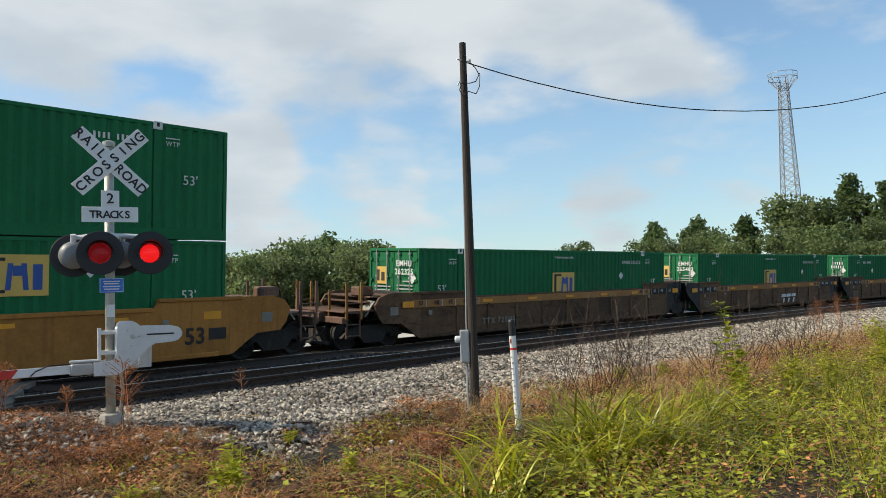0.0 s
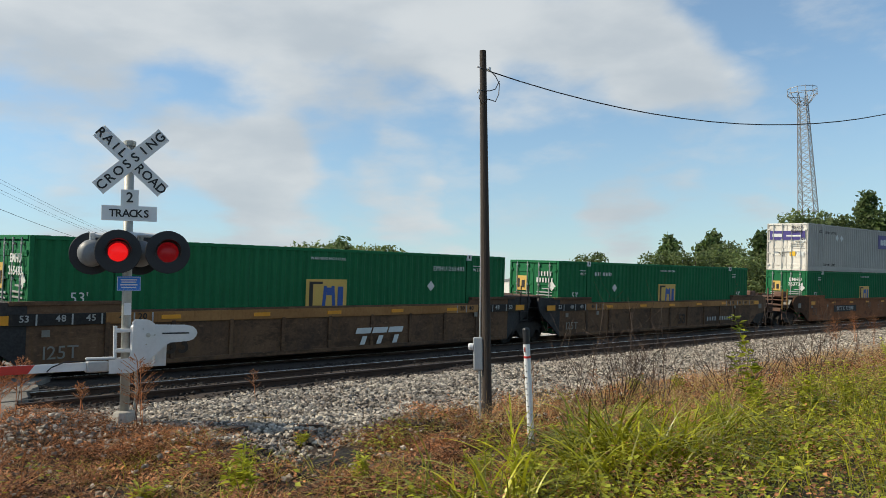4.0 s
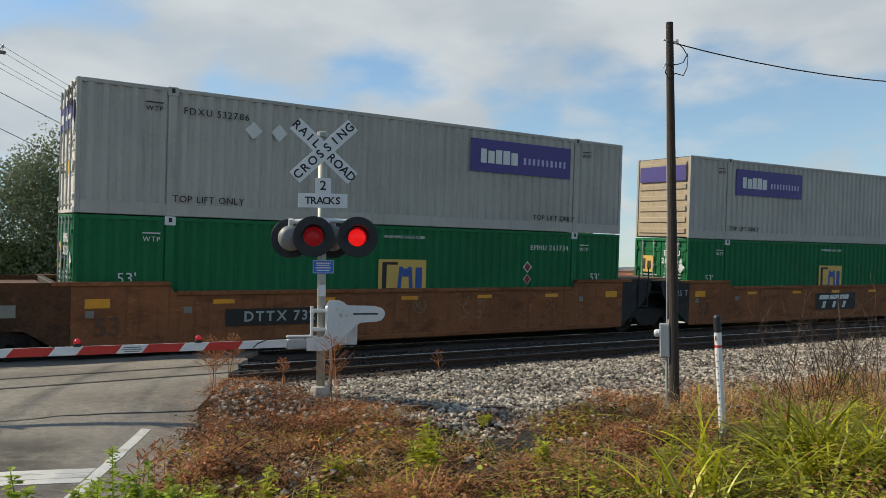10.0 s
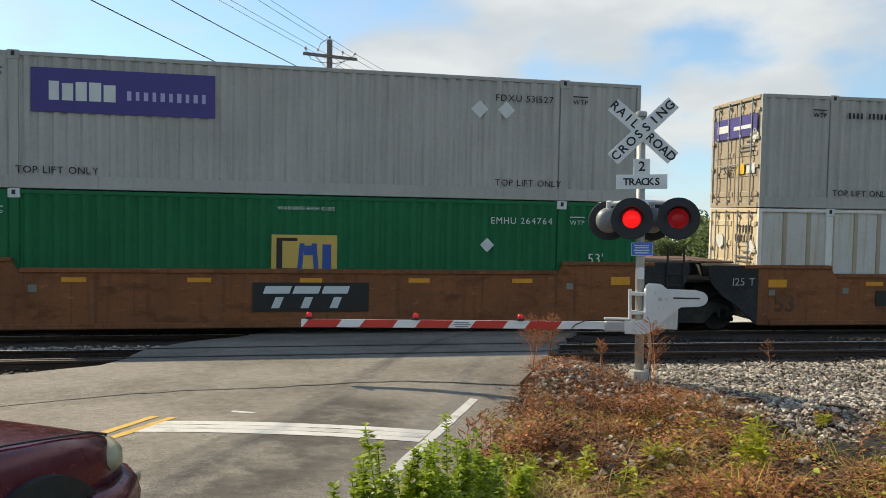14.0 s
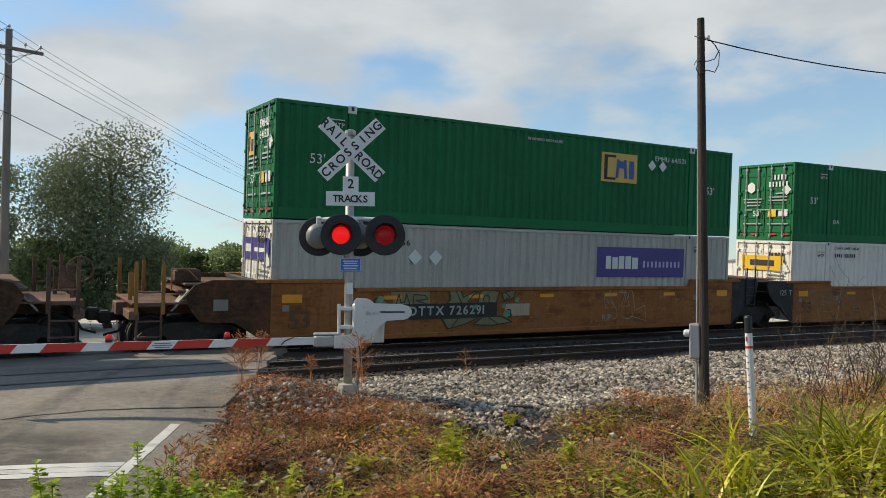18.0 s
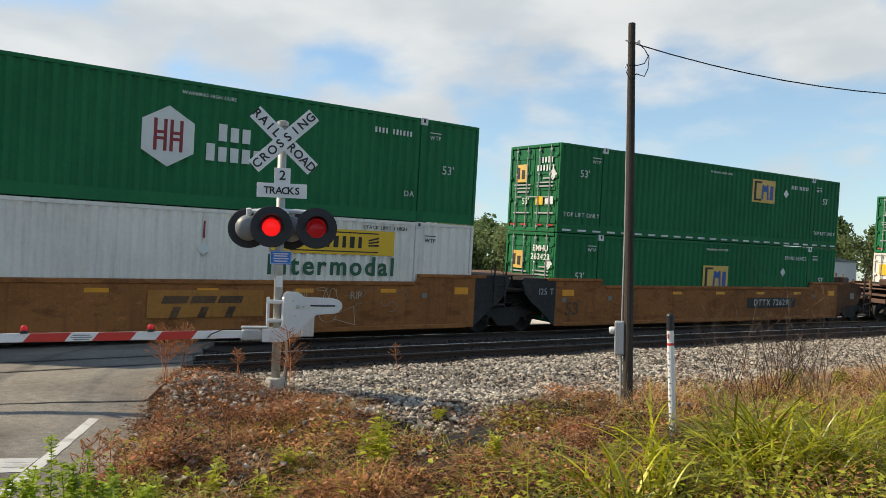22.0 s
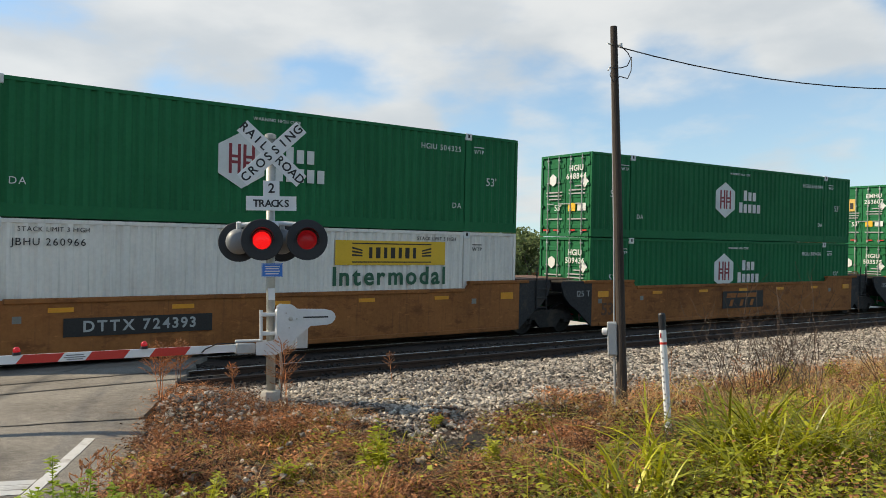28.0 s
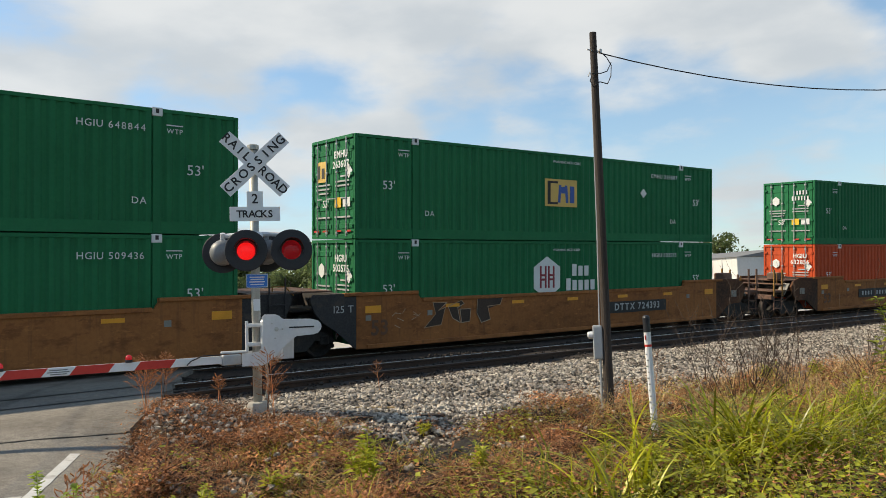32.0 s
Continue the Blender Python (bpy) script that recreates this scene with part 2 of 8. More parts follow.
WELL_BROWN = paint("sooty dark brown wagon paint", (0.17, 0.098, 0.056), rough=0.75, vary=0.65, dark=(0.05, 0.036, 0.03), dirt=(0.14, 0.075, 0.03), streak=0.4, blotch=(0.055, 0.035, 0.024))
BLACK = material("black running gear", (0.022, 0.019, 0.017), rough=0.8, vary=0.5, dirt=(0.05, 0.035, 0.025))
SOOT = material("sooty black wagon paint", (0.030, 0.029, 0.030), rough=0.8, vary=0.6, scale=3, dark=(0.012, 0.011, 0.011), dirt=(0.055, 0.042, 0.034), bump=0.1)
RAIL_TOP = material("polished rail head", (0.62, 0.62, 0.62), rough=0.3, metal=1.0, vary=0.2)
RAIL_DULL = material("dull rusty rail head", (0.13, 0.10, 0.085), rough=0.6, metal=0.5, vary=0.4)
RAIL_SIDE = material("rusty rail web", (0.065, 0.034, 0.02), rough=0.85, vary=0.5, scale=6)
TIE = material("creosoted tie timber", (0.04, 0.026, 0.018), rough=0.9, vary=0.6, scale=4, grain=(1, 6, 6), bump=0.4, per_object=0.3)
ROD = material("galvanised locking rod", (0.45, 0.46, 0.45), rough=0.45, metal=0.5, vary=0.3)
MARK_WHITE = material("white lettering", (0.68, 0.70, 0.68), rough=0.6, vary=0.2, scale=8)
MARK_PALE = material("worn pale lettering", (0.42, 0.43, 0.42), rough=0.65, vary=0.4, scale=9)
MARK_DARK = material("dark lettering", (0.025, 0.022, 0.02), rough=0.7, vary=0.3, scale=8)
FAINT_DARK = material("faint dark stencil paint", (0.085, 0.042, 0.024), rough=0.75, vary=0.7, scale=5, dark=(0.16, 0.07, 0.032))
MARK_FADED = material("sooty faded stencil paint", (0.055, 0.034, 0.022), rough=0.8, vary=0.6, scale=6)
MARK_BLUE = material("deep blue lettering", (0.02, 0.08, 0.32), rough=0.5, vary=0.1)
MARK_GOLD = material("golden logo panel", (0.66, 0.43, 0.10), rough=0.55, vary=0.2, scale=5)
MARK_PURPLE = material("purple logo panel", (0.055, 0.04, 0.22), rough=0.5, vary=0.15, scale=5)
MARK_RED = material("dark red lettering", (0.25, 0.02, 0.03), rough=0.5, vary=0.1)
MARK_YELLOW = material("yellow panel", (0.78, 0.47, 0.02), rough=0.5, vary=0.15, scale=5)
MARK_GREEN = material("bottle green lettering", (0.01, 0.10, 0.05), rough=0.5, vary=0.1)
MARK_LILAC = material("pale lilac lettering", (0.42, 0.40, 0.62), rough=0.5, vary=0.1)
REFLECT = material("yellow reflector", (0.80, 0.33, 0.02), rough=0.4, vary=0.25, scale=9)
GRAFFITI_WHITE = material("thin white spray paint", (0.46, 0.38, 0.29), rough=0.7, vary=0.8, scale=6, dark=(0.3, 0.15, 0.07))
GRAFFITI_LINE = material("dark green spray paint", (0.035, 0.055, 0.03), rough=0.7, vary=0.7, scale=8)
GRAFFITI_MINT = material("mint green spray paint", (0.16, 0.36, 0.24), rough=0.7, vary=0.6, scale=6)
GRAFFITI = material("faded spray paint", (0.25, 0.23, 0.115), rough=0.7, vary=0.6, scale=6)
SIGN_WHITE = material("white sign sheeting", (0.72, 0.73, 0.74), rough=0.45, vary=0.12, scale=6)
SIGN_BLACK = material("black sign lettering", (0.012, 0.012, 0.013), rough=0.5, vary=0.1)
GALV = material("weathered galvanised mast", (0.46, 0.46, 0.42), rough=0.5, metal=0.3, vary=0.35, scale=6, streak=0.3)
ALU = material("grey painted aluminium", (0.66, 0.67, 0.68), rough=0.45, metal=0.15, vary=0.2, scale=5, streak=0.2)
LAMP_BLACK = material("matt black lamp housing", (0.012, 0.013, 0.018), rough=0.55, vary=0.3, scale=8)
LAMP_GREY = material("grey lamp back", (0.2, 0.21, 0.22), rough=0.5, vary=0.3, scale=8)
LENS = material("red signal lens", (0.35, 0.01, 0.015), rough=0.25, vary=0.1, emit=((1.0, 0.03, 0.04), 0.22))
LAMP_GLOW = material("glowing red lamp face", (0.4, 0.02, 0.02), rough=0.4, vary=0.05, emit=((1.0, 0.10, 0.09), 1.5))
LAMP_DULL = material("dull red back of the flash disc", (0.25, 0.015, 0.018), rough=0.5, vary=0.2)


def red_glass():
    """Red lens glass: partly clear to red light, with a weak glow of its own."""
    m = bpy.data.materials.new("red signal glass")
    m.use_nodes = True
    n = Nodes(m.node_tree)
    # the weak emission stands in for daylight on the unlit lens
    body = n.add("ShaderNodeBsdfPrincipled", Base_Color=(0.3, 0.01, 0.015, 1), Roughness=0.22, Emission_Color=(1.0, 0.03, 0.05, 1), Emission_Strength=0.16)
    clear = n.add("ShaderNodeBsdfTransparent", Color=(1.0, 0.12, 0.13, 1))
    n.add("ShaderNodeOutputMaterial", Surface=n.add("ShaderNodeMixShader", Fac=0.5, i1=body, i2=clear).outputs[0])
    return m


RED_GLASS = red_glass()
STRIPE_RED = material("red gate stripe", (0.55, 0.03, 0.02), rough=0.45, vary=0.15, scale=6)
SIGN_BLUE = material("blue sign sheeting", (0.015, 0.17, 0.62), rough=0.4, vary=0.1)
POLE_GREY = material("weathered grey pole timber", (0.21, 0.19, 0.17), rough=0.9, vary=0.5, scale=5, grain=(6, 6, 0.6), bump=0.4, bump_scale=25)
POLE_WOOD = material("dark weathered pole timber", (0.05, 0.037, 0.03), rough=0.9, vary=0.6, scale=5, grain=(6, 6, 0.6), bump=0.5, bump_scale=25)
CABLE = material("black cable", (0.015, 0.015, 0.017), rough=0.6, vary=0.2)
METER = material("grey meter enclosure", (0.42, 0.43, 0.44), rough=0.5, vary=0.2, metal=0.2)
CONCRETE = material("stained concrete", (0.42, 0.39, 0.34), rough=0.9, vary=0.45, scale=5, bump=0.4, bump_scale=30)
ASPHALT = material("worn grey asphalt", (0.25, 0.225, 0.19), rough=0.92, vary=0.75, scale=1.6, dark=(0.115, 0.10, 0.084), bump=0.35, bump_scale=90, speckle=0.4)
def stains_and_shade(base, name):
    """The asphalt with a cable's shadow painted along the lane and oily blotches about the stop line."""
    m = base.copy()
    m.name = name
    t = m.node_tree
    out = next(q for q in t.nodes if q.type == "BSDF_PRINCIPLED")
    was = out.inputs["Base Color"].links[0].from_socket
    n = Nodes(t, True)
    pos = n.add("ShaderNodeTexCoord").outputs["Object"]
    along = n.add("ShaderNodeVectorMath", op="DOT_PRODUCT", i0=pos, i1=(0.41, 0.912, 0)).outputs["Value"]
    across = n.add("ShaderNodeVectorMath", op="DOT_PRODUCT", i0=pos, i1=(0.912, -0.41, 0)).outputs["Value"]
    # dark line put into the colour for an overhead cable's shadow
    wob = n.math("MULTIPLY", n.noise(pos, 0.9, 4.0, 0.6), 0.12)
    off = n.math("ABSOLUTE", n.math("ADD", n.math("ADD", across, 3.46), n.math("MULTIPLY", wob, -1.0)))
    wire_shade = n.math("MULTIPLY", n.ramp(off, 0.04, 0.14, 0.42, 0.0), n.ramp(n.noise(pos, 1.7, 3.0, 0.6), 0.3, 0.5))
    lane = n.ramp(n.math("ABSOLUTE", n.math("ADD", across, 2.75)), 0.25, 0.85, 1.0, 0.0)
    reach_ = n.math("MULTIPLY", n.ramp(along, 2.0, 5.6), n.ramp(along, 8.2, 9.3, 1.0, 0.0))
    blot = n.math("MULTIPLY", n.math("MULTIPLY", lane, reach_), n.ramp(n.noise(pos, 1.3, 6.0, 0.7), 0.34, 0.58, 0.2, 0.9))
    col = n.mix(n.math("MAXIMUM", wire_shade, blot), was, (0.045, 0.04, 0.035))
    t.links.new(col, out.inputs["Base Color"])
    return m


STAIN_SHADE_ASPHALT = stains_and_shade(ASPHALT, "worn grey asphalt with oil stains")
ROAD_WHITE = material("worn white road paint", (0.62, 0.61, 0.58), rough=0.7, vary=0.25, scale=5, dirt=(0.36, 0.34, 0.31), bump=0.3, bump_scale=80)
ROAD_YELLOW = material("worn yellow road paint", (0.60, 0.36, 0.05), rough=0.7, vary=0.3, scale=5, dirt=(0.28, 0.2, 0.08))
TAR = material("tar crack", (0.03, 0.028, 0.026), rough=0.7, vary=0.3)
# shade in the gaps of the growth is put into this low colour
SOIL = material("dry soil and dead grass", (0.036, 0.022, 0.014), rough=0.95, vary=0.7, scale=1.5, dark=(0.014, 0.009, 0.007), dirt=(0.07, 0.047, 0.026), bump=0.8, bump_scale=14)
PLATFORM = paint("dusty purple-brown platform paint", (0.20, 0.12, 0.09), rough=0.8, vary=0.7, dark=(0.06, 0.038, 0.03))
OCHRE_POST = paint("worn ochre post paint", (0.32, 0.17, 0.05), rough=0.7, vary=0.5, dark=(0.12, 0.06, 0.025))
GRAVEL = material("pale crushed gravel", (0.50, 0.46, 0.40), rough=0.95, vary=0.35, scale=1.2, dirt=(0.3, 0.27, 0.21), bump=0.5, bump_scale=20)
# near black: shade between stones and under the train is in the colour
BALLAST_BED = material("ballast bed darkened for shade", (0.018, 0.014, 0.011), rough=0.95, vary=0.5, scale=6, bump=1.0, bump_scale=20)
STONE = material("granite ballast", (0.43, 0.38, 0.31), rough=0.9, vary=0.6, scale=8, dark=(0.12, 0.09, 0.07), island=0.85, dirt=(0.22, 0.17, 0.13))
# oil stain and the train's shade are both put into this dark colour
STONE_DARK = material("oily ballast darkened for shade", (0.026, 0.019, 0.014), rough=0.9, vary=0.4, scale=8, island=0.4)
GRASS = material("tall green grass", (0.44, 0.41, 0.020), rough=0.45, vary=0.6, scale=3, dark=(0.08, 0.12, 0.010), island=0.7, trans=0.36)
LEAF = material("weed leaves", (0.31, 0.32, 0.018), rough=0.5, vary=0.7, scale=3, dark=(0.045, 0.075, 0.009), island=0.75, trans=0.3)
WEED = material("yellow-green weed leaves", (0.46, 0.46, 0.04), rough=0.5, vary=0.5, scale=5, dark=(0.13, 0.18, 0.016), island=0.5, trans=0.45)
DEAD = material("dead reddish vines", (0.56, 0.245, 0.10), rough=0.9, vary=0.85, scale=4, dark=(0.07, 0.028, 0.015), island=0.8, trans=0.36)
LITTER = material("withered leaf litter", (0.60, 0.265, 0.115), rough=0.95, vary=0.9, scale=3, dark=(0.03, 0.015, 0.010), island=0.9, trans=0.3)
STRAW = material("dry straw", (0.62, 0.43, 0.19), rough=0.85, vary=0.3, scale=5, island=0.4, trans=0.25)
SEED = material("rusty seed heads", (0.50, 0.225, 0.10), rough=0.9, vary=0.6, dark=(0.12, 0.05, 0.028), island=0.6, trans=0.3)
BUSH = material("bright bush leaves", (0.40, 0.48, 0.045), rough=0.45, vary=0.5, scale=5, dark=(0.16, 0.25, 0.025), island=0.4, trans=0.5)
BLACK_SOIL = material("near-black soil", (0.013, 0.011, 0.010), rough=0.95, vary=0.6, scale=6, dirt=(0.028, 0.022, 0.018), bump=1.0, bump_scale=18)
TWIG = material("bare brown stems", (0.10, 0.065, 0.045), rough=0.9, vary=0.4, island=0.3)
CROWN = material("broadleaf crown", (0.20, 0.25, 0.10), rough=0.75, vary=0.5, scale=0.8, dark=(0.11, 0.155, 0.055), island=0.4, per_object=0.2, trans=0.5)
CROWN_DARK = material("dark broadleaf crown", (0.17, 0.22, 0.075), rough=0.6, vary=0.5, scale=0.8, dark=(0.06, 0.09, 0.035), island=0.4, per_object=0.18, trans=0.5)
PINE = material("pine crown", (0.10, 0.15, 0.045), rough=0.7, vary=0.45, scale=0.8, dark=(0.06, 0.10, 0.03), island=0.4, per_object=0.18, trans=0.42)
CROWN_NEAR = material("airy broadleaf crown", (0.17, 0.205, 0.115), rough=0.8, vary=0.5, scale=0.8, dark=(0.10, 0.13, 0.065), island=0.3, per_object=0.15, trans=0.3)
BARK = material("tree bark", (0.12, 0.09, 0.065), rough=0.95, vary=0.5, scale=3, bump=0.6, bump_scale=12)
LATTICE = material("galvanised tower steel", (0.33, 0.33, 0.34), rough=0.5, metal=0.3, vary=0.2)
MARK_DIM = material("faded grey lettering", (0.25, 0.235, 0.20), rough=0.7, vary=0.4, scale=9)
CAR_PAINT = material("dusty maroon car paint", (0.12, 0.016, 0.028), rough=0.22, metal=0.35, vary=0.15, scale=3, spec=0.6)
CAR_GLASS = material("dark car glass", (0.02, 0.024, 0.026), rough=0.06, vary=0.0, spec=0.8)
CAR_BLACK = material("black car trim", (0.014, 0.014, 0.014), rough=0.7, vary=0.3)
HEADLIGHT = material("hazed headlight lens", (0.42, 0.36, 0.22), rough=0.22, vary=0.2, spec=0.6)
ALLOY = material("silver wheel rim", (0.45, 0.45, 0.46), rough=0.35, metal=0.8, vary=0.2)
BRICK_WALL = material("salmon brick wall", (0.46, 0.20, 0.12), rough=0.85, vary=0.3, scale=2)
SHED_WHITE = material("white sheet metal wall", (0.66, 0.65, 0.62), rough=0.6, vary=0.2, scale=1, streak=0.2)
ROOF_DARK = material("grey roof sheet", (0.2, 0.2, 0.2), rough=0.8, vary=0.3, scale=1)


# ---- mesh helpers ----
class Shape:
    """Gathers vertices and faces of one mesh."""

    def __init__(self):
        self.v, self.f = [], []

    def faces(self, vs, fs):
        o = len(self.v)
        self.v += [tuple(p) for p in vs]
        self.f += [tuple(i + o for i in q) for q in fs]
        return self

    def box(self, c, s, m=None, ch=0.0):
        """A box about c with sizes s; ch: chamfer."""
        hx, hy, hz = s[0] / 2, s[1] / 2, s[2] / 2
        if ch <= 0:
            vs = [(x, y, z) for x in (-hx, hx) for y in (-hy, hy) for z in (-hz, hz)]
            fs = [(0, 1, 3, 2), (4, 6, 7, 5), (0, 4, 5, 1), (2, 3, 7, 6), (0, 2, 6, 4), (1, 5, 7, 3)]
        else:
            ch = min(ch, 0.45 * min(s))
            vs, fs, ix = [], [], {}
            for sx in (-1, 1):
                for sy in (-1, 1):
                    for sz in (-1, 1):
                        for ax in range(3):
                            p = [sx * (hx - ch), sy * (hy - ch), sz * (hz - ch)]
                            p[ax] = (sx * hx, sy * hy, sz * hz)[ax]
                            ix[(sx, sy, sz, ax)] = len(vs)
                            vs.append(tuple(p))
                        a = [ix[(sx, sy, sz, q)] for q in range(3)]
                        fs.append(tuple(a if sx * sy * sz > 0 else a[::-1]))
            for ax in range(3):
                o = [q for q in range(3) if q != ax]
                for s1 in (-1, 1):
                    q = []
                    for a, b in ((-1, -1), (1, -1), (1, 1), (-1, 1)):
                        k = [0, 0, 0]
                        k[ax], k[o[0]], k[o[1]] = s1, a, b
                        q.append(ix[(*k, ax)])
                    flip = (s1 > 0) == (ax != 1)
                    fs.append(tuple(q if flip else q[::-1]))
                for a in (-1, 1):
                    for b in (-1, 1):
                        k0, k1 = [0, 0, 0], [0, 0, 0]
                        k0[ax], k1[ax] = -1, 1
                        k0[o[0]] = k1[o[0]] = a
                        k0[o[1]] = k1[o[1]] = b
                        q = [ix[(*k0, o[0])], ix[(*k1, o[0])], ix[(*k1, o[1])], ix[(*k0, o[1])]]
                        flip = (a * b > 0) == (ax != 1)
                        fs.append(tuple(q[::-1] if flip else q))
        if m is not None:
            vs = [tuple(m @ Vector(p)) for p in vs]
        return self.faces([(p[0] + c[0], p[1] + c[1], p[2] + c[2]) for p in vs], fs)

    def tube(self, a, b, r0, r1=None, n=8, cap=True):
        a, b = Vector(a), Vector(b)
        r1 = r0 if r1 is None else r1
        d = (b - a).normalized()
        e = d.orthogonal().normalized()
        g = d.cross(e)
        vs = []
        for p, r in ((a, r0), (b, r1)):
            for i in range(n):
                q = 2 * math.pi * i / n
                vs.append(p + (e * math.cos(q) + g * math.sin(q)) * r)
        fs = [(i, (i + 1) % n, n + (i + 1) % n, n + i) for i in range(n)]
        if cap:
            fs += [tuple(range(n))[::-1], tuple(range(n, 2 * n))]
        return self.faces(vs, fs)

    def path(self, pts, r, n=6):
        """One continuous round bar along the points."""
        pts = [Vector(p) for p in pts]
        e = None
        o = len(self.v)
        for i, p in enumerate(pts):
            d = (pts[min(i + 1, len(pts) - 1)] - pts[max(i - 1, 0)]).normalized()
            e = d.orthogonal().normalized() if e is None else (e - d * e.dot(d)).normalized()
            g = d.cross(e)
            for k in range(n):
                q = 2 * math.pi * k / n
                self.v.append(tuple(p + (e * math.cos(q) + g * math.sin(q)) * r))
        for i in range(len(pts) - 1):
            for k in range(n):
                a, b = o + i * n + k, o + i * n + (k + 1) % n
                self.f.append((a, b, b + n, a + n))
        self.f.append(tuple(range(o, o + n))[::-1])
        self.f.append(tuple(range(o + (len(pts) - 1) * n, o + len(pts) * n)))
        return self

    def prism(self, pts, a, b, axis="y"):
        """A flat outline drawn out from a to b along an axis; the outline lies in the other two."""
        def at(p, q):
            return {"y": (p[0], q, p[1]), "z": (p[0], p[1], q), "x": (q, p[0], p[1])}[axis]
        n = len(pts)
        vs = [at(p, a) for p in pts] + [at(p, b) for p in pts]
        fs = [(i, (i + 1) % n, n + (i + 1) % n, n + i) for i in range(n)] + [tuple(range(n))[::-1], tuple(range(n, 2 * n))]
        return self.faces(vs, fs)

    def lathe(self, prof, n=16, centre=(0, 0, 0), axis="z"):
        """A turned body: (radius, height) pairs round an axis."""
        vs = []
        for r, h in prof:
            for i in range(n):
                q = 2 * math.pi * i / n
                a, b = r * math.cos(q), r * math.sin(q)
                p = {"z": (a, b, h), "y": (a, h, b), "x": (h, a, b)}[axis]
                vs.append((p[0] + centre[0], p[1] + centre[1], p[2] + centre[2]))
        k = len(prof)
        fs = [(j * n + i, j * n + (i + 1) % n, (j + 1) * n + (i + 1) % n, (j + 1) * n + i) for j in range(k - 1) for i in range(n)]
        return self.faces(vs, fs)

    def mesh(self, name, mat, smooth=False):
        me = bpy.data.meshes.new(name)
        me.from_pydata(self.v, [], self.f)
        me.materials.append(mat)
        bm = bmesh.new()
        bm.from_mesh(me)
        bmesh.ops.recalc_face_normals(bm, faces=bm.faces)
        bm.to_mesh(me)
        bm.free()
        if smooth:
            me.shade_smooth()
        return me


def thing(name, m, label, category, group="", kind=""):
    ob = new(name)
    ob.empty_display_size = 0.2
    ob.matrix_basis = m
    return tagged(ob, label, category, group, kind)


def part(name, data, parent, label="", m=None, mat=None, smooth=False):
    """Links a mesh, or a Shape with its material, as one part under its parent."""
    if isinstance(data, Shape):
        data = data.mesh(name, mat, smooth)
    ob = new(name, data)
    ob.parent = parent
    if m is not None:
        ob.matrix_basis = m
    if label:
        tagged(ob, label)
    return ob


TEXTS = {}


def letters(text, height, mat, bold=0.0, depth=0.004):
    """A flat lettering mesh, centred, in the XZ plane, read from -y."""
    key = (text, height, mat.name, bold)
    if key not in TEXTS:
        c = bpy.data.curves.new("lettering", "FONT")
        c.body, c.size, c.extrude, c.align_x, c.align_y = text, height * 1.38, depth, "CENTER", "CENTER"
        c.offset, c.resolution_u = bold, 3
        ob = bpy.data.objects.new("lettering", c)
        me = bpy.data.meshes.new_from_object(ob)
        me.transform(Matrix.Rotation(radians(90), 4, "X"))
        me.materials.clear()
        me.materials.append(mat)
        bpy.data.objects.remove(ob)
        TEXTS[key] = me
    return TEXTS[key]


def word(text, height, mat, parent, m, gap=0.2, bold=0.0):
    """Stencilled writing set apart letter by letter, each a part of its own, centred on m; gap as a share of the height."""
    row, x = [], 0.0
    for ch in text:
        if ch == " ":
            x += height * 0.5
            continue
        me = letters(ch, height, mat, bold)
        xs = [v.co.x for v in me.vertices]
        wide = max(xs) - min(xs)
        row.append((me, x - min(xs)))
        x += wide + height * gap
    for me, at in row:
        part("letter", me, parent, m=m @ Matrix.Translation((at - (x - height * gap) / 2, 0, 0)))


def bar_row(name, n, height, mat, parent, m, label="", pitch=0.75, gap=()):
    """A row of plain bars in place of writing, each a part of its own, centred on m."""
    step_ = height * pitch
    for i in range(n):
        if i in gap:
            continue
        wide, hh = step_ * (0.42 if i % 2 else 0.52), height * (0.92 if i % 3 else 1.0)
        key = ("bar", round(wide, 4), round(hh, 4), mat.name)
        if key not in TEXTS:
            TEXTS[key] = Shape().box((0, 0, 0), (wide, 0.006, hh)).mesh("bar", mat)
        part(name, TEXTS[key], parent, label, m @ Matrix.Translation(((i - (n - 1) / 2) * step_, 0, 0)))

# ---- ground, road, tracks ----
ROAD_D, ROAD_N = Vector((0.41, 0.912, 0)), Vector((0.912, -0.41, 0))
RIGHT_EDGE, EDGE_LINE, CENTRE_LINE, LEFT_LINE, LEFT_EDGE = -1.25, -1.80, -4.43, -7.2, -8.2


def step(a, b, x):
    w = min(1.0, max(0.0, (x - a) / (b - a)))
    return w * w * (3 - 2 * w)


def curve_y(x):
    """How far the line has bent towards the south at x."""
    return KAPPA * x * x / 2 if abs(x) < 120 else KAPPA * 7200 + KAPPA * 120 * (abs(x) - 120) * 0.9


def road_z(y):
    return 0.1 * step(9, 12, y) - 0.12 * step(14.6, 17.8, y) - 0.5 * step(22, 34, y)


def left_edge(d):
    """Broken left edge of the asphalt at d metres along the road."""
    return float(np.interp(d, (7.6, 8.2, 8.6, 9.2, 9.6, 10.3, 11.6, 13.0, 20.0), (-10.6, -8.6, -7.75, -7.42, -7.15, -7.2, -7.75, -7.9, -8.2)))


def crown(n, y):
    """How far the road falls away from its middle."""
    return -0.016 * min(4.0, abs(n - CENTRE_LINE)) ** 2 * (1 - step(9.2, 10.4, y))


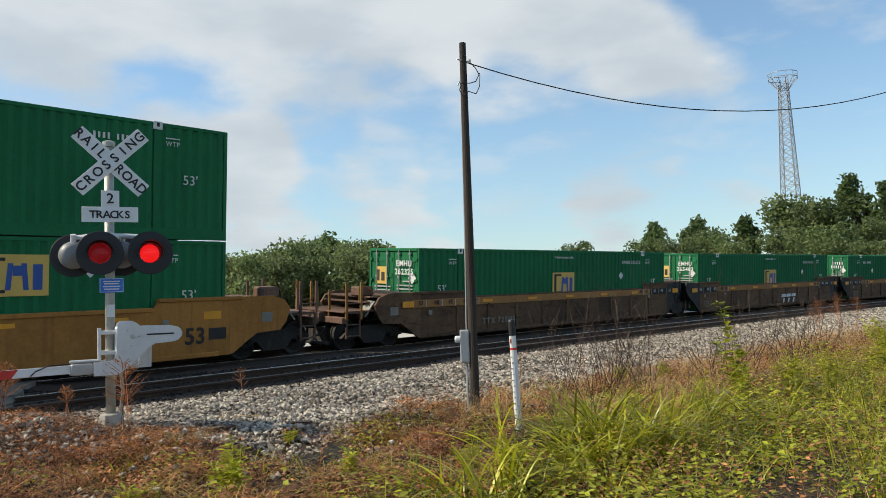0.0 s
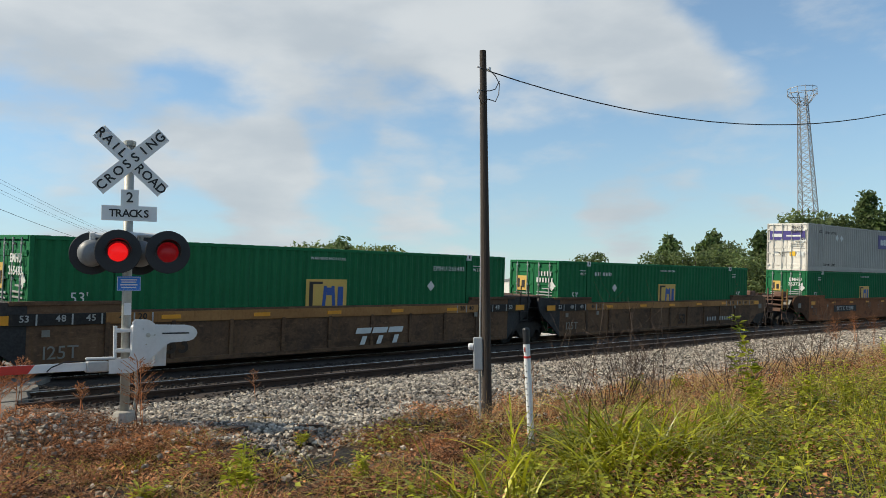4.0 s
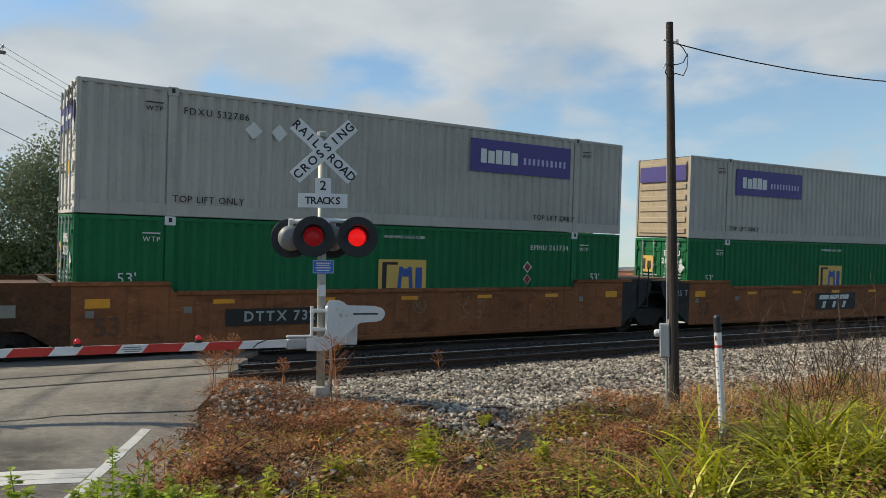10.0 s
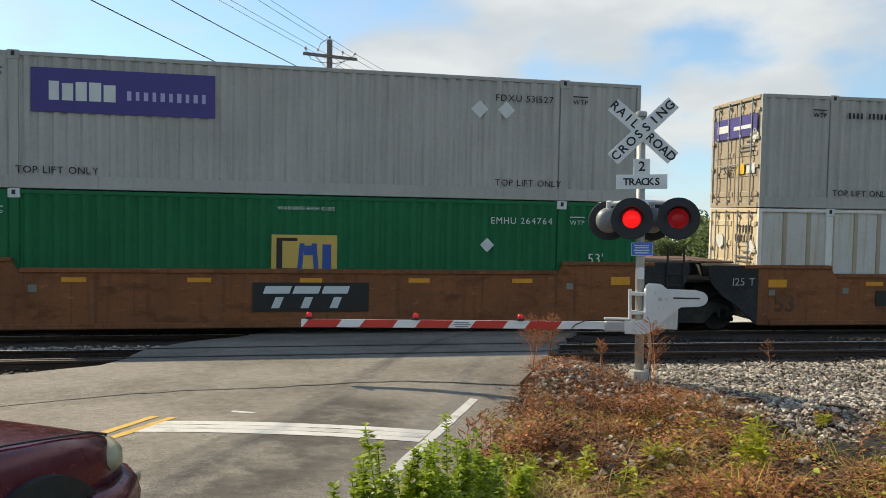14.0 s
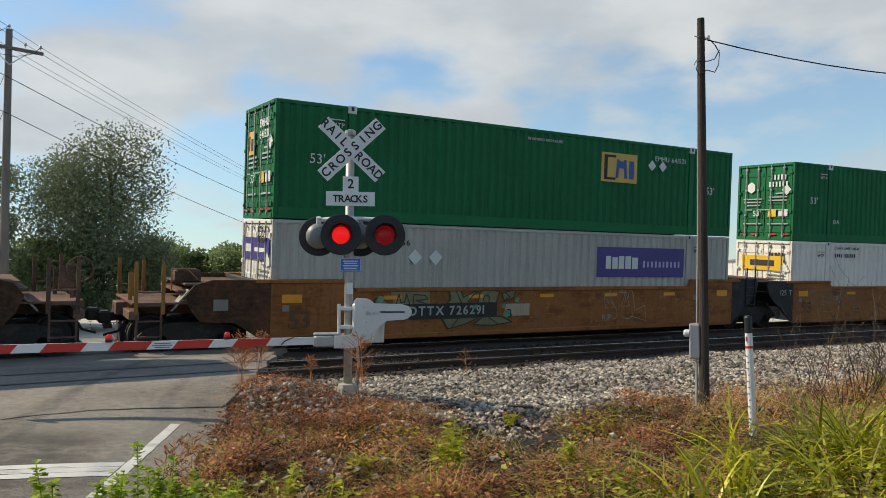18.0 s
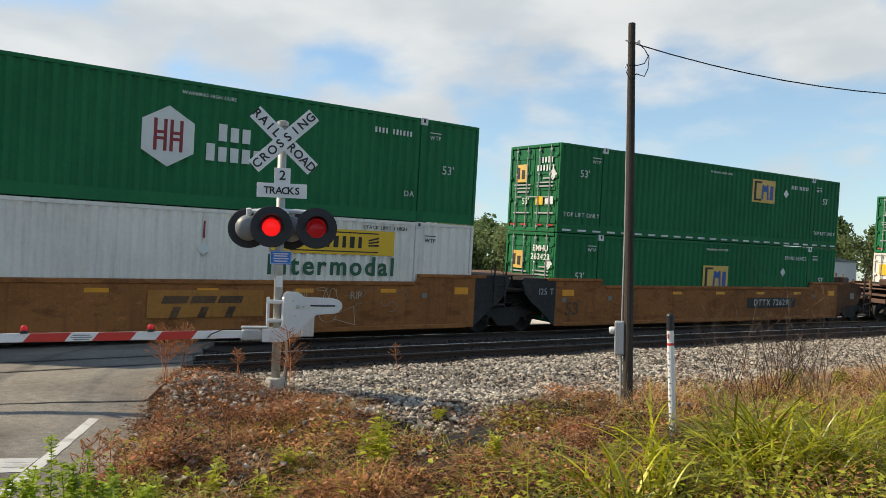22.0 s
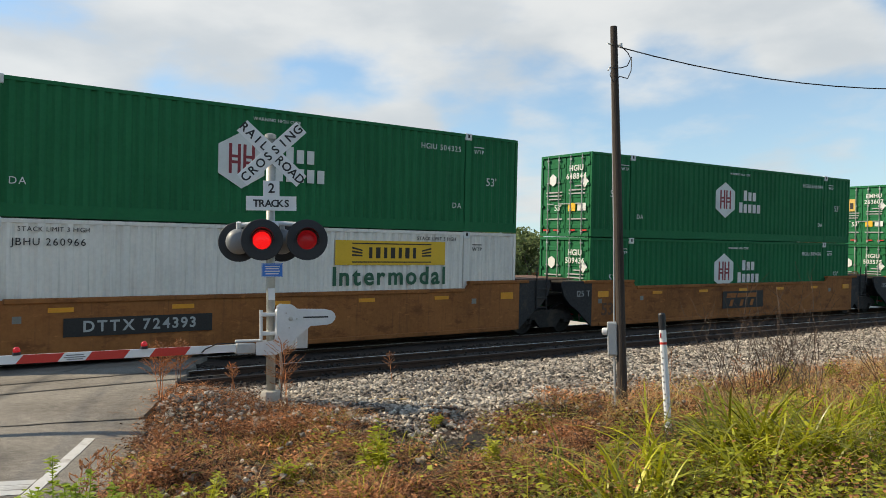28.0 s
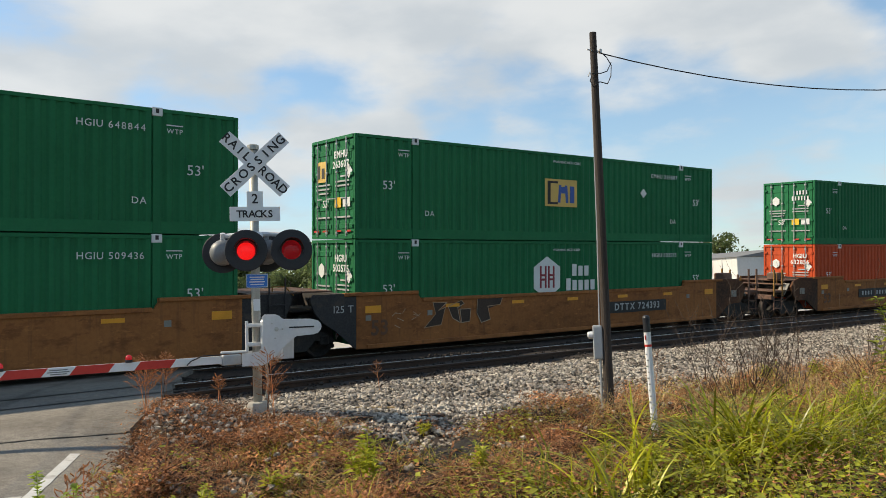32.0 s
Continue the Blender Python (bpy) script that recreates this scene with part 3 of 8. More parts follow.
def relief(x, q):
    """Heaps and hollows of the overgrown bank, about -1 to 1."""
    return 1.1 * noise.noise((x * 1.25, q * 1.6, 5.5)) + 0.55 * noise.noise((x * 3.1, q * 3.6, 2.5))


def ground_z(x, y):
    """Height of the natural ground."""
    n = x * ROAD_N.x + y * ROAD_N.y
    q = y + curve_y(x)
    bank = GRADE * max(0.0, min(x, 120.0)) - 0.02 - 0.22 * (1 - step(7.4, 11.3, q)) - 0.10 * step(15, 17, q) - 0.6 * step(22, 30, q)
    z = bank
    mound = 0.07 * math.exp(-((x - 5.2) ** 2 / 4 + (y - 9.4) ** 2 / 3))
    z += mound
    z -= 0.12 * math.exp(-(((x - 5.3) / 0.85) ** 4 + ((y - 6.95) / 0.6) ** 4))
    z += 0.05 * noise.noise((x * 0.6, y * 0.6, 0.3)) * (1 if abs(x) < 60 else 0)
    if 0 < x < 16 and 2.5 < q < 9.2:
        rough = step(2.5, 3.6, q) * (1 - step(7.6, 9.2, q)) * step(0, 1.5, x) * (1 - step(12, 16, x))
        z += rough * 0.17 * relief(x, q)
    z += 0.28 * step(2, -4, y) * step(0.5, 4, x) + 0.22 * math.exp(-((x - 5.8) ** 2 + (y - 1.2) ** 2) / 5)
    if n < RIGHT_EDGE + 0.7:
        k = step(RIGHT_EDGE + 0.7, RIGHT_EDGE - 0.05, n) * (1 - step(0.05, -0.3, n - left_edge(x * ROAD_D.x + y * ROAD_D.y)))
        z = z * (1 - k) + (road_z(y) + crown(n, y) - 0.06) * k
    if -1.4 < n - RIGHT_EDGE < 1.2 and 3 < y < 12.5:
        lip = step(-0.02, 0.3, n - RIGHT_EDGE) * (1 - step(0.6, 1.2, n - RIGHT_EDGE)) * (0.7 + 0.6 * noise.noise((x * 1.3, y * 1.3, 8)))
        z += 0.17 * lip * step(3, 5, y) * (1 - step(10.6, 12.0, y))
    return z


def axis_steps(parts):
    out = []
    for a, b, d in parts:
        n = max(1, round((b - a) / d))
        out += [a + (b - a) * i / n for i in range(n)]
    return out + [parts[-1][1]]


def sheet(xs, ys, fn):
    s = Shape()
    nx = len(xs)
    s.v = [(x, y, fn(x, y)) for y in ys for x in xs]
    s.f = [(j * nx + i, j * nx + i + 1, (j + 1) * nx + i + 1, (j + 1) * nx + i) for j in range(len(ys) - 1) for i in range(nx - 1)]
    return s


gx = axis_steps([(-1500, -200, 260), (-200, -40, 20), (-40, -8, 2), (-8, 14, 0.22), (14, 40, 1), (40, 200, 10), (200, 1500, 260)])
gy = axis_steps([(-1500, -200, 260), (-200, -20, 20), (-20, -2, 2), (-2, 13, 0.22), (13, 32, 1), (32, 60, 4), (60, 200, 20), (200, 1500, 260)])
ground = new("ground", sheet(gx, gy, ground_z).mesh("ground", SOIL, True))
tagged(ground, "dry brown soil and dead grass beside the track", "ground", kind="structure")

# road, laid along its own axis
rd = axis_steps([(-60, -10, 10), (-10, 3, 1), (3, 12, 0.12), (12, 26, 0.35), (26, 50, 2), (50, 120, 20)])
rn = axis_steps([(LEFT_EDGE, RIGHT_EDGE, 0.5)])
s = Shape()
for d in rd:
    for n in rn:
        w_ = 0.10 * noise.noise((d * 0.5, n, 2.0)) if n in (rn[0], rn[-1]) else 0
        if n == rn[-1]:
            w_ += 0.08 * noise.noise((d * 1.7, n, 4.0)) + 0.05 * noise.noise((d * 5.0, n, 6.0))
        flare = 0.0
        if n < -7.0:
            flare = n + 7.0 - (n + 7.0) * (left_edge(d) + 7.0) / (LEFT_EDGE + 7.0)
        if n == rn[-1]:
            flare = -0.14 * step(10.6, 12.6, d)
        p = ROAD_D * d + ROAD_N * (n + w_ - flare)
        s.v.append((p.x, p.y, road_z(p.y) + crown(n, p.y) + 0.02))
    s.v += [s.v[-1], (p.x + 0.03, p.y - 0.015, road_z(p.y) + crown(n, p.y) - 0.28)]
k = len(rn) + 2
s.f = [(j * k + i, j * k + i + 1, (j + 1) * k + i + 1, (j + 1) * k + i) for j in range(len(rd) - 1) for i in range(k - 1) if i != k - 3]
road = new("road", s.mesh("road", STAIN_SHADE_ASPHALT, True))
tagged(road, "worn grey asphalt road over a level crossing", "road", kind="structure")


def on_road(d, n, lift):
    p = ROAD_D * d + ROAD_N * n
    return (p.x, p.y, road_z(p.y) + crown(n, p.y) + 0.02 + lift)


def stripe(name, d0, d1, n0, n1, mat, label, wob=0.012, skew=0.0):
    s = Shape()
    k = max(2, int(max(abs(d1 - d0), abs(n1 - n0)) / 0.2))
    rows = []
    along_d = abs(d1 - d0) > abs(n1 - n0)
    for i in range(k + 1):
        f = i / k
        for j in range(5):
            g = j / 4
            e = wob * noise.noise((f * k * 0.8, g * 3, n0)) if j in (0, 4) else 0
            if along_d:
                s.v.append(on_road(d0 + (d1 - d0) * f, n0 + (n1 - n0) * g + e, 0.004))
            else:
                s.v.append(on_road(d0 + (d1 - d0) * g + e + skew * f, n0 + (n1 - n0) * f, 0.004))
    s.f = [(i * 5 + j, i * 5 + j + 1, (i + 1) * 5 + j + 1, (i + 1) * 5 + j) for i in range(k) for j in range(4)]
    ob = new(name, s.mesh(name, mat, True))
    return tagged(ob, label, "road marking", kind="structure")


for d0 in (6.235, 6.409, 6.583):
    stripe("stop_line", d0, d0 + 0.162, CENTRE_LINE + 0.14, EDGE_LINE - 0.01, ROAD_WHITE, "cracked white stop line slanting across the lane", 0.009, 0.72)
stripe("road_mark", 7.35, 7.42, CENTRE_LINE + 0.5, CENTRE_LINE + 0.75, ROAD_WHITE, "small scuffed white mark on the asphalt", 0.03)
stripe("edge_line", -8, 9.4, EDGE_LINE, EDGE_LINE + 0.105, ROAD_WHITE, "worn white edge line of the road")
stripe("edge_line", -30, 0.5, LEFT_LINE, LEFT_LINE + 0.12, ROAD_WHITE, "worn white edge line of the road")
for o in (-0.15, 0.05):
    stripe("centre_line", -30, 6.93, CENTRE_LINE + o, CENTRE_LINE + o + 0.1, ROAD_YELLOW, "worn yellow centre line")


def crack(y0, wob, width, x0, x1, seed, bend=0.0):
    s = Shape()
    k = 60
    for i in range(k + 1):
        x = x0 + (x1 - x0) * i / k
        y = y0 + min(0.0, 0.09 * x - 0.18) + wob * noise.noise((x * 0.5, seed, 0)) + 0.25 * wob * noise.noise((x * 3, seed, 4)) - curve_y(x) - bend * max(0, x - 1.6) ** 2
        h = width * (0.5 + 0.5 * abs(noise.noise((x * 2, seed, 9))) + 0.2)
        n = x * ROAD_N.x + y * ROAD_N.y
        z = road_z(y) + crown(n, y) + 0.02
        s.v += [(x, y - h, z + 0.005), (x, y + h, z + 0.005)]
    s.f = [(2 * i, 2 * i + 2, 2 * i + 3, 2 * i + 1) for i in range(k)]
    ob = new("road_crack", s.mesh("road_crack", TAR))
    tagged(ob, "dark tarred joint in the asphalt", "road crack", kind="structure")


crack(9.98, 0.22, 0.020, -3.6, 3.3, 1.0, 0.0)


def rail_rows(base_y, z, u0, u1, cant):
    out = []
    u = u0
    while u <= u1:
        x, y, h = arc(u, base_y)
        out.append((pose(x, y, z + GRADE * u, cant, 0, h)))
        u += 4 if u < 60 else 8
    return out


def sweep(prof, rows, y_off):
    s = Shape()
    n = len(prof)
    for m in rows:
        for a, b in prof:
            s.v.append(tuple(m @ Vector((0, y_off + a, b))))
    s.f = [(j * n + i, j * n + (i + 1) % n, (j + 1) * n + (i + 1) % n, (j + 1) * n + i) for j in range(len(rows) - 1) for i in range(n)]
    return s


WEB = [(-0.07, -0.18), (0.07, -0.18), (0.07, -0.165), (0.012, -0.14), (0.012, -0.05), (0.036, -0.035), (0.036, -0.004), (-0.036, -0.004), (-0.036, -0.035), (-0.012, -0.05), (-0.012, -0.14), (-0.07, -0.165)]
HEAD = [(-0.033, -0.004), (0.033, -0.004), (0.033, 0.003), (0.028, 0.006), (-0.028, 0.006), (-0.033, 0.003)]


def track(base_y, z, cant, label):
    t = thing("railway_track", pose(0, base_y, z), label, "railway track", kind="structure")
    inv = Matrix.Translation((0, -base_y, -z))
    rows = [inv @ m for m in rail_rows(base_y, z, -70, 230, cant)]
    for o in (-0.7525, 0.7525):
        r = part("rail", sweep(WEB, rows, o), t, "rusty steel rail", mat=RAIL_SIDE)
        dull = base_y == NEAR_Y and o < 0
        part("rail_head", sweep(HEAD, rows, o), r, "dull rusty running surface" if dull else "bright polished running surface", mat=RAIL_DULL if dull else RAIL_TOP)
    return t


near = track(NEAR_Y, NEAR_Z, 0, "empty near railway track on timber ties")
far = track(FAR_Y, 0.0, CANT, "far railway track under the train, banked on a curve")
tie = Shape().box((0, 0, -0.27), (0.23, 2.6, 0.17), ch=0.012).mesh("tie", TIE)
for base_y, z, cant, parent, lo, hi, inc in ((NEAR_Y, NEAR_Z, 0, near, 3.6, 62, 0.52), (FAR_Y, 0.0, CANT, far, -9, 36, 0.52)):
    u = lo
    while u < hi:
        x, y, h = arc(u, base_y)
        part("tie", tie, parent, m=Matrix.Translation((0, -base_y, -z)) @ pose(x, y + random.uniform(-0.05, 0.05), z + GRADE * u + random.uniform(-0.012, 0.006), cant, 0, h + random.uniform(-1, 1)))
        u += inc

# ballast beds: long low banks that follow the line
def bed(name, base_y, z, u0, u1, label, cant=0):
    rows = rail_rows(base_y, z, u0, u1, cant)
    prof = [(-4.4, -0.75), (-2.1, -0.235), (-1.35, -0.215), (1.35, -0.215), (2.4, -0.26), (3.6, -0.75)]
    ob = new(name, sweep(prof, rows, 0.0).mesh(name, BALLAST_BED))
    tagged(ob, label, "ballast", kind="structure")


bed("ballast_bed", NEAR_Y, NEAR_Z, 4.4, 230, "crushed stone under the near track, darkened for shade")
bed("ballast_bed", NEAR_Y, NEAR_Z, -70, -2.6, "crushed stone under the near track, darkened for shade")
bed("ballast_bed", FAR_Y, 0.0, -70, 230, "crushed stone under the far track, darkened for shade", CANT)


def stones(name, spots, size, mat, label):
    """Loose stones as one mesh: (x, y, z) places."""
    rng = np.random.default_rng(5)
    base = np.array([(1, 0, 0), (-1, 0, 0), (0, 1, 0), (0, -1, 0), (0, 0, 1), (0, 0, -1)], float)
    tri = np.array([(0, 2, 4), (2, 1, 4), (1, 3, 4), (3, 0, 4), (2, 0, 5), (1, 2, 5), (3, 1, 5), (0, 3, 5)])
    n = len(spots)
    q = rng.normal(size=(n, 3, 3))
    q, _ = np.linalg.qr(q)
    r = rng.uniform(size[0], size[1], (n, 1, 1)) * rng.uniform(0.6, 1.25, (n, 6, 1))
    v = np.einsum("ij,njk->nik", base, q) * r * np.array([1, 1, 0.8]) + np.array(spots)[:, None, :]
    f = (tri[None] + (np.arange(n) * 6)[:, None, None]).reshape(-1, 3)
    me = bpy.data.meshes.new(name)
    me.from_pydata(v.reshape(-1, 3).tolist(), [], f.tolist())
    me.materials.append(mat)
    ob = new(name, me)
    return tagged(ob, label, "ballast stones", kind="stuff")


def ballast_z(x, y):
    q = y + curve_y(x)
    o = q - NEAR_Y
    prof = [(-4.4, -0.75), (-2.1, -0.235), (-1.35, -0.215), (1.35, -0.215), (2.4, -0.26), (3.6, -0.75)]
    if -4.4 < o < 3.6 and road_gap(x, y):
        b = float(np.interp(o, [a for a, c in prof], [c for a, c in prof])) + NEAR_Z + GRADE * x
    else:
        b = -9
    return max(b, ground_z(x, y))


def hummock(x, q):
    """Uneven heaps of dead growth on the bank."""
    return 0.19 * max(0.0, noise.noise((x * 2.6, q * 2.6, 3.0)) + 0.12) * step(9.5, 8.0, q) if x < 12 else 0.0


def stone_line(x):
    """Where the clean stones begin, across the line."""
    return 7.55 + 1.5 * step(5.9, 4.6, x) + 1.7 * step(4.8, 3.9, x)


def road_gap(x, y):
    n = x * ROAD_N.x + y * ROAD_N.y
    return n > RIGHT_EDGE - 0.05 or n < left_edge(x * ROAD_D.x + y * ROAD_D.y) - 0.1


rs = random.Random(11)
spots = []
while len(spots) < 52000:
    x = 2.0 + 38 * rs.random() ** 1.9
    q = rs.uniform(5.2, 11.55 + 0.2 * noise.noise((x * 1.3, 0, 3)))
    y = q - curve_y(x)
    n = x * ROAD_N.x + y * ROAD_N.y
    if n < RIGHT_EDGE + 0.08:
        continue
    edge = stone_line(x)
    keep = 0.02 + (0.07 + 0.3 * step(5.5, 4.5, x)) * step(-2.6, -0.2, q - edge) + 0.88 * step(-0.5, 0.5, q - edge + 0.9 * noise.noise((x * 0.9, y * 0.9, 7)))
    keep *= 0.04 + 0.96 * step(0.85, 1.25, math.hypot((x - 5.3) / 0.8, (q - 6.98) / 0.5))
    if rs.random() < keep:
        spots.append((x, y, ballast_z(x, y) + rs.uniform(-0.005, 0.025) + (hummock(x, q) + rs.uniform(0, 0.07) if q < edge - 0.3 else 0)))
stones("ballast_stones", spots, (0.021, 0.050), STONE, "loose pale granite ballast stones on the bank")
spots = []
for i in range(9000):
    x = 26 + 70 * rs.random() ** 1.3
    q = rs.uniform(7.6, 11.5)
    y = q - curve_y(x)
    spots.append((x, y, ballast_z(x, y) + rs.uniform(-0.01, 0.03)))
stones("ballast_stones", spots, (0.045, 0.085), STONE, "pale ballast stones farther along the line")
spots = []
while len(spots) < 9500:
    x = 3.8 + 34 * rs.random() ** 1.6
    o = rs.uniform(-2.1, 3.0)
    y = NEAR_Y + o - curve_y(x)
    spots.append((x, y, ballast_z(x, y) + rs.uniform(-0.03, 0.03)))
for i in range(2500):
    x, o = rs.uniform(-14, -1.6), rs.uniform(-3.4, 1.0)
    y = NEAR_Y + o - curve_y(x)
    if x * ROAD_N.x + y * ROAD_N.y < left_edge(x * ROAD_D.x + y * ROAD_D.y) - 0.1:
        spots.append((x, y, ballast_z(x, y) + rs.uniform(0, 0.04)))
stones("ballast_stones", spots, (0.022, 0.05), STONE_DARK, "oil-stained ballast stones between the rails, darkened for shade")
spots = []
for i in range(1800):
    x, o = rs.uniform(-12, -1.4), rs.uniform(1.0, 2.3)
    y = NEAR_Y + o - curve_y(x)
    if x * ROAD_N.x + y * ROAD_N.y < left_edge(x * ROAD_D.x + y * ROAD_D.y) - 0.1:
        spots.append((x, y, ballast_z(x, y) + rs.uniform(0, 0.05)))
stones("ballast_stones", spots, (0.03, 0.06), STONE, "pale ballast stones between the two tracks")
# rubber crossing panels along the rails over the road
for base_y, z in ((NEAR_Y, NEAR_Z), (FAR_Y, -0.02)):
    for o in (-0.67, 0.67):
        s = Shape()
        for i in range(41):
            x = -5.6 + 11 * i / 40
            yy = base_y + o - curve_y(x)
            s.v += [(x, yy - 0.05, z + 0.028), (x, yy + 0.05, z + 0.028)]
        s.f = [(2 * i, 2 * i + 2, 2 * i + 3, 2 * i + 1) for i in range(40)]
        ob = new("flangeway", s.mesh("flangeway", TAR))
        tagged(ob, "black rubber flangeway beside the rail in the road", "flangeway", kind="structure")

# ---- train ----
LONG, WIDE, TALL = 16.15, 2.59, 2.895
MESHES = {}


def cached(key, build, mat, smooth=False):
    key = (key, mat.name)
    if key not in MESHES:
        MESHES[key] = build().mesh(key[0], mat, smooth)
    return MESHES[key]


def corrugated(x0, x1, y, z0, z1, pitch, depth, out=-1, duty=0.5):
    """A wall panel of trapezoid waves between x0 and x1, facing out along y."""
    s = Shape()
    n = max(1, round((x1 - x0) / pitch))
    p = (x1 - x0) / n
    xs = []
    for i in range(n):
        a = x0 + i * p
        e = p * 0.2
        xs += [(a, 0), (a + p * (1 - duty) - e, 0), (a + p * (1 - duty), 1), (a + p - e, 1)]
    xs.append((x1, 0))
    for x, k in xs:
        yy = y + out * depth * k
        s.v += [(x, yy, z0), (x, yy, z1)]
    s.f = [(2 * i, 2 * i + 2, 2 * i + 3, 2 * i + 1) for i in range(len(xs) - 1)]
    return s


def container(name, m, color, label, style="smooth", rear="door", rear_mat=None, posted=False):
    """A 53 ft box: body, side panels, rails, posts, castings, and doors at the -x end."""
    c = thing(name, m, label, "container", "containers on the train")
    h, w, t = LONG / 2, WIDE / 2, TALL
    post = 6.1
    part("body", cached("body", lambda: Shape().box((0, 0.0, t / 2 - 0.03), (LONG - 0.1, WIDE - 0.16, t - 0.14)), color), c)

    def panel(side):
        s = Shape()
        for a, b in ((-h + 0.09, -post - 0.09), (-post + 0.09, post - 0.09), (post + 0.09, h - 0.09)):
            q = corrugated(a, b, side * (w - 0.045), 0.28, t - 0.1, 0.285, 0.045, side, 0.55)
            s.faces(q.v, q.f)
        return s

    for side in (-1, 1):
        if posted:
            part("side_panel", cached("flat_panel%d" % side, lambda: Shape().box((0, side * (w - 0.06), t / 2), (LONG - 0.2, 0.03, t - 0.2)), FADED), c, "faded pale panel")
            for k in range(23):
                x = -h + 0.75 + k * (LONG - 1.5) / 22
                part("side_post", cached("side_post%d" % side, lambda: Shape().prism([(-0.07, -0.012), (-0.05, 0.02), (0.05, 0.02), (0.07, -0.012)], 0.16, t - 0.1, "z"), BEIGE), c, "weathered upright post", pose(x, side * (w - 0.042), 0, 0, 0, 0 if side > 0 else 180))
        else:
            part("side_panel", cached("side_panel%d" % side, lambda: panel(side), color), c)
        part("bottom_rail", cached("bottom_rail%d" % side, lambda: Shape().box((0, side * (w - 0.035), 0.15), (LONG - 0.2, 0.06, 0.28), ch=0.008), color), c)
        part("top_rail", cached("top_rail%d" % side, lambda: Shape().box((0, side * (w - 0.025), t - 0.055), (LONG - 0.2, 0.06, 0.09), ch=0.008), color), c)
        for x in (-post, post):
            part("lifting_post", cached("lifting_post%d%d" % (side, x > 0), lambda: Shape().box((x, side * (w - 0.028), t / 2), (0.19, 0.07, t - 0.02), ch=0.008), color), c)
            part("corner_casting", cached("post_casting%d%d" % (side, x > 0), lambda: Shape().box((x, side * (w - 0.02), t - 0.09), (0.24, 0.08, 0.2), ch=0.012), MARK_WHITE if color is not GREY else GREY), c, "pale lifting casting")
            part("casting_hole", cached("casting_hole%d%d" % (side, x > 0), lambda: Shape().box((x, side * (w + 0.021), t - 0.07), (0.075, 0.006, 0.1), ch=0.002), MARK_DARK), c, "dark hole of the casting")
        for x in (-h + 0.05, h - 0.05):
            part("corner_post", cached("corner_post%d%d" % (side, x > 0), lambda: Shape().box((x, side * (w - 0.05), t / 2), (0.1, 0.1, t - 0.02), ch=0.012), color), c)
    part("roof_bow", cached("roof_bow", lambda: corrugated(-h + 0.1, h - 0.1, 0, -w + 0.06, w - 0.06, 0.4, 0.02, 1, 0.5), color), c, m=pose(0, 0, t - 0.02, 90, 0, 0))
    # front wall, +x end
    part("end_wall", cached("end_wall", lambda: Shape().box((h - 0.05, 0, t / 2), (0.06, WIDE - 0.2, t - 0.2), ch=0.01), color), c)
    rm = rear_mat or color
    if rear == "door":
        part("door_sill", cached("door_sill", lambda: Shape().box((-h + 0.03, 0, 0.07), (0.1, WIDE - 0.2, 0.13), ch=0.01), rm), c)
        part("door_header", cached("door_header", lambda: Shape().box((-h + 0.03, 0, t - 0.06), (0.1, WIDE - 0.2, 0.1), ch=0.01), rm), c)
        for side in (-1, 1):
            def leaf():
                s = Shape().box((-h + 0.045, side * 0.59, t / 2), (0.04, 1.15, t - 0.26), ch=0.008)
                for k in range(5):
                    s.box((-h + 0.022, side * 0.59, 0.36 + k * 0.53), (0.03, 1.02, 0.15), ch=0.012)
                return s
            d = part("door", cached("door%d" % side, leaf, rm), c)
            for y in (0.3, 0.86):
                def rod():
                    s = Shape().tube((-h - 0.035, side * y, 0.08), (-h - 0.035, side * y, t - 0.06), 0.02, n=8)
                    for z in (0.18, 0.95, 1.9, t - 0.2):
                        s.box((-h - 0.02, side * y, z), (0.05, 0.1, 0.06), ch=0.006)
                    s.box((-h - 0.045, side * (y - 0.16), 1.15), (0.02, 0.32, 0.035), ch=0.004)
                    return s
                part("locking_rod", cached("locking_rod%d%d" % (side, y > 0.5), rod, ROD), d, "galvanised locking rod")
            for k in range(4):
                part("hinge", cached("hinge%d" % side, lambda: Shape().box((-h - 0.01, side * 1.16, 0.35), (0.06, 0.12, 0.09), ch=0.006), rm), d, m=pose(0, 0, k * 0.72))
    else:
        ew = part("end_wall", cached("rear_wall", lambda: Shape().box((-h + 0.05, 0, t / 2), (0.05, WIDE - 0.2, t - 0.1), ch=0.01), rm), c, "weathered ribbed end wall")
        for k in range(7):
            part("rib", cached("rear_rib", lambda: Shape().box((-h + 0.012, 0, 0.26), (0.05, WIDE - 0.36, 0.19), ch=0.02), rm), ew, m=pose(0, 0, k * 0.39))
    return c


FACE = -WIDE / 2 - 0.012


def on_side(c, name, me, x, z, label="", lift=0.0):
    part(name, me, c, label, pose(x, FACE - lift, z))


def side_word(c, text, height, mat, x, z, gap=0.2, bold=0.0):
    word(text, height, mat, c, pose(x, FACE, z), gap, bold)


def flat(key, build, mat):
    return cached(key, build, mat)


def plate(w_, h_, ch=0.0):
    return lambda: Shape().box((0, 0, 0), (w_, 0.012, h_))


def diamond(c, x, z, size=0.34, mat=None):
    on_side(c, "placard", flat("placard%.2f" % size, lambda: Shape().prism([(-size / 2, 0), (0, -size / 2), (size / 2, 0), (0, size / 2)], -0.006, 0.006), mat or MARK_WHITE), x, z, "white diamond placard")


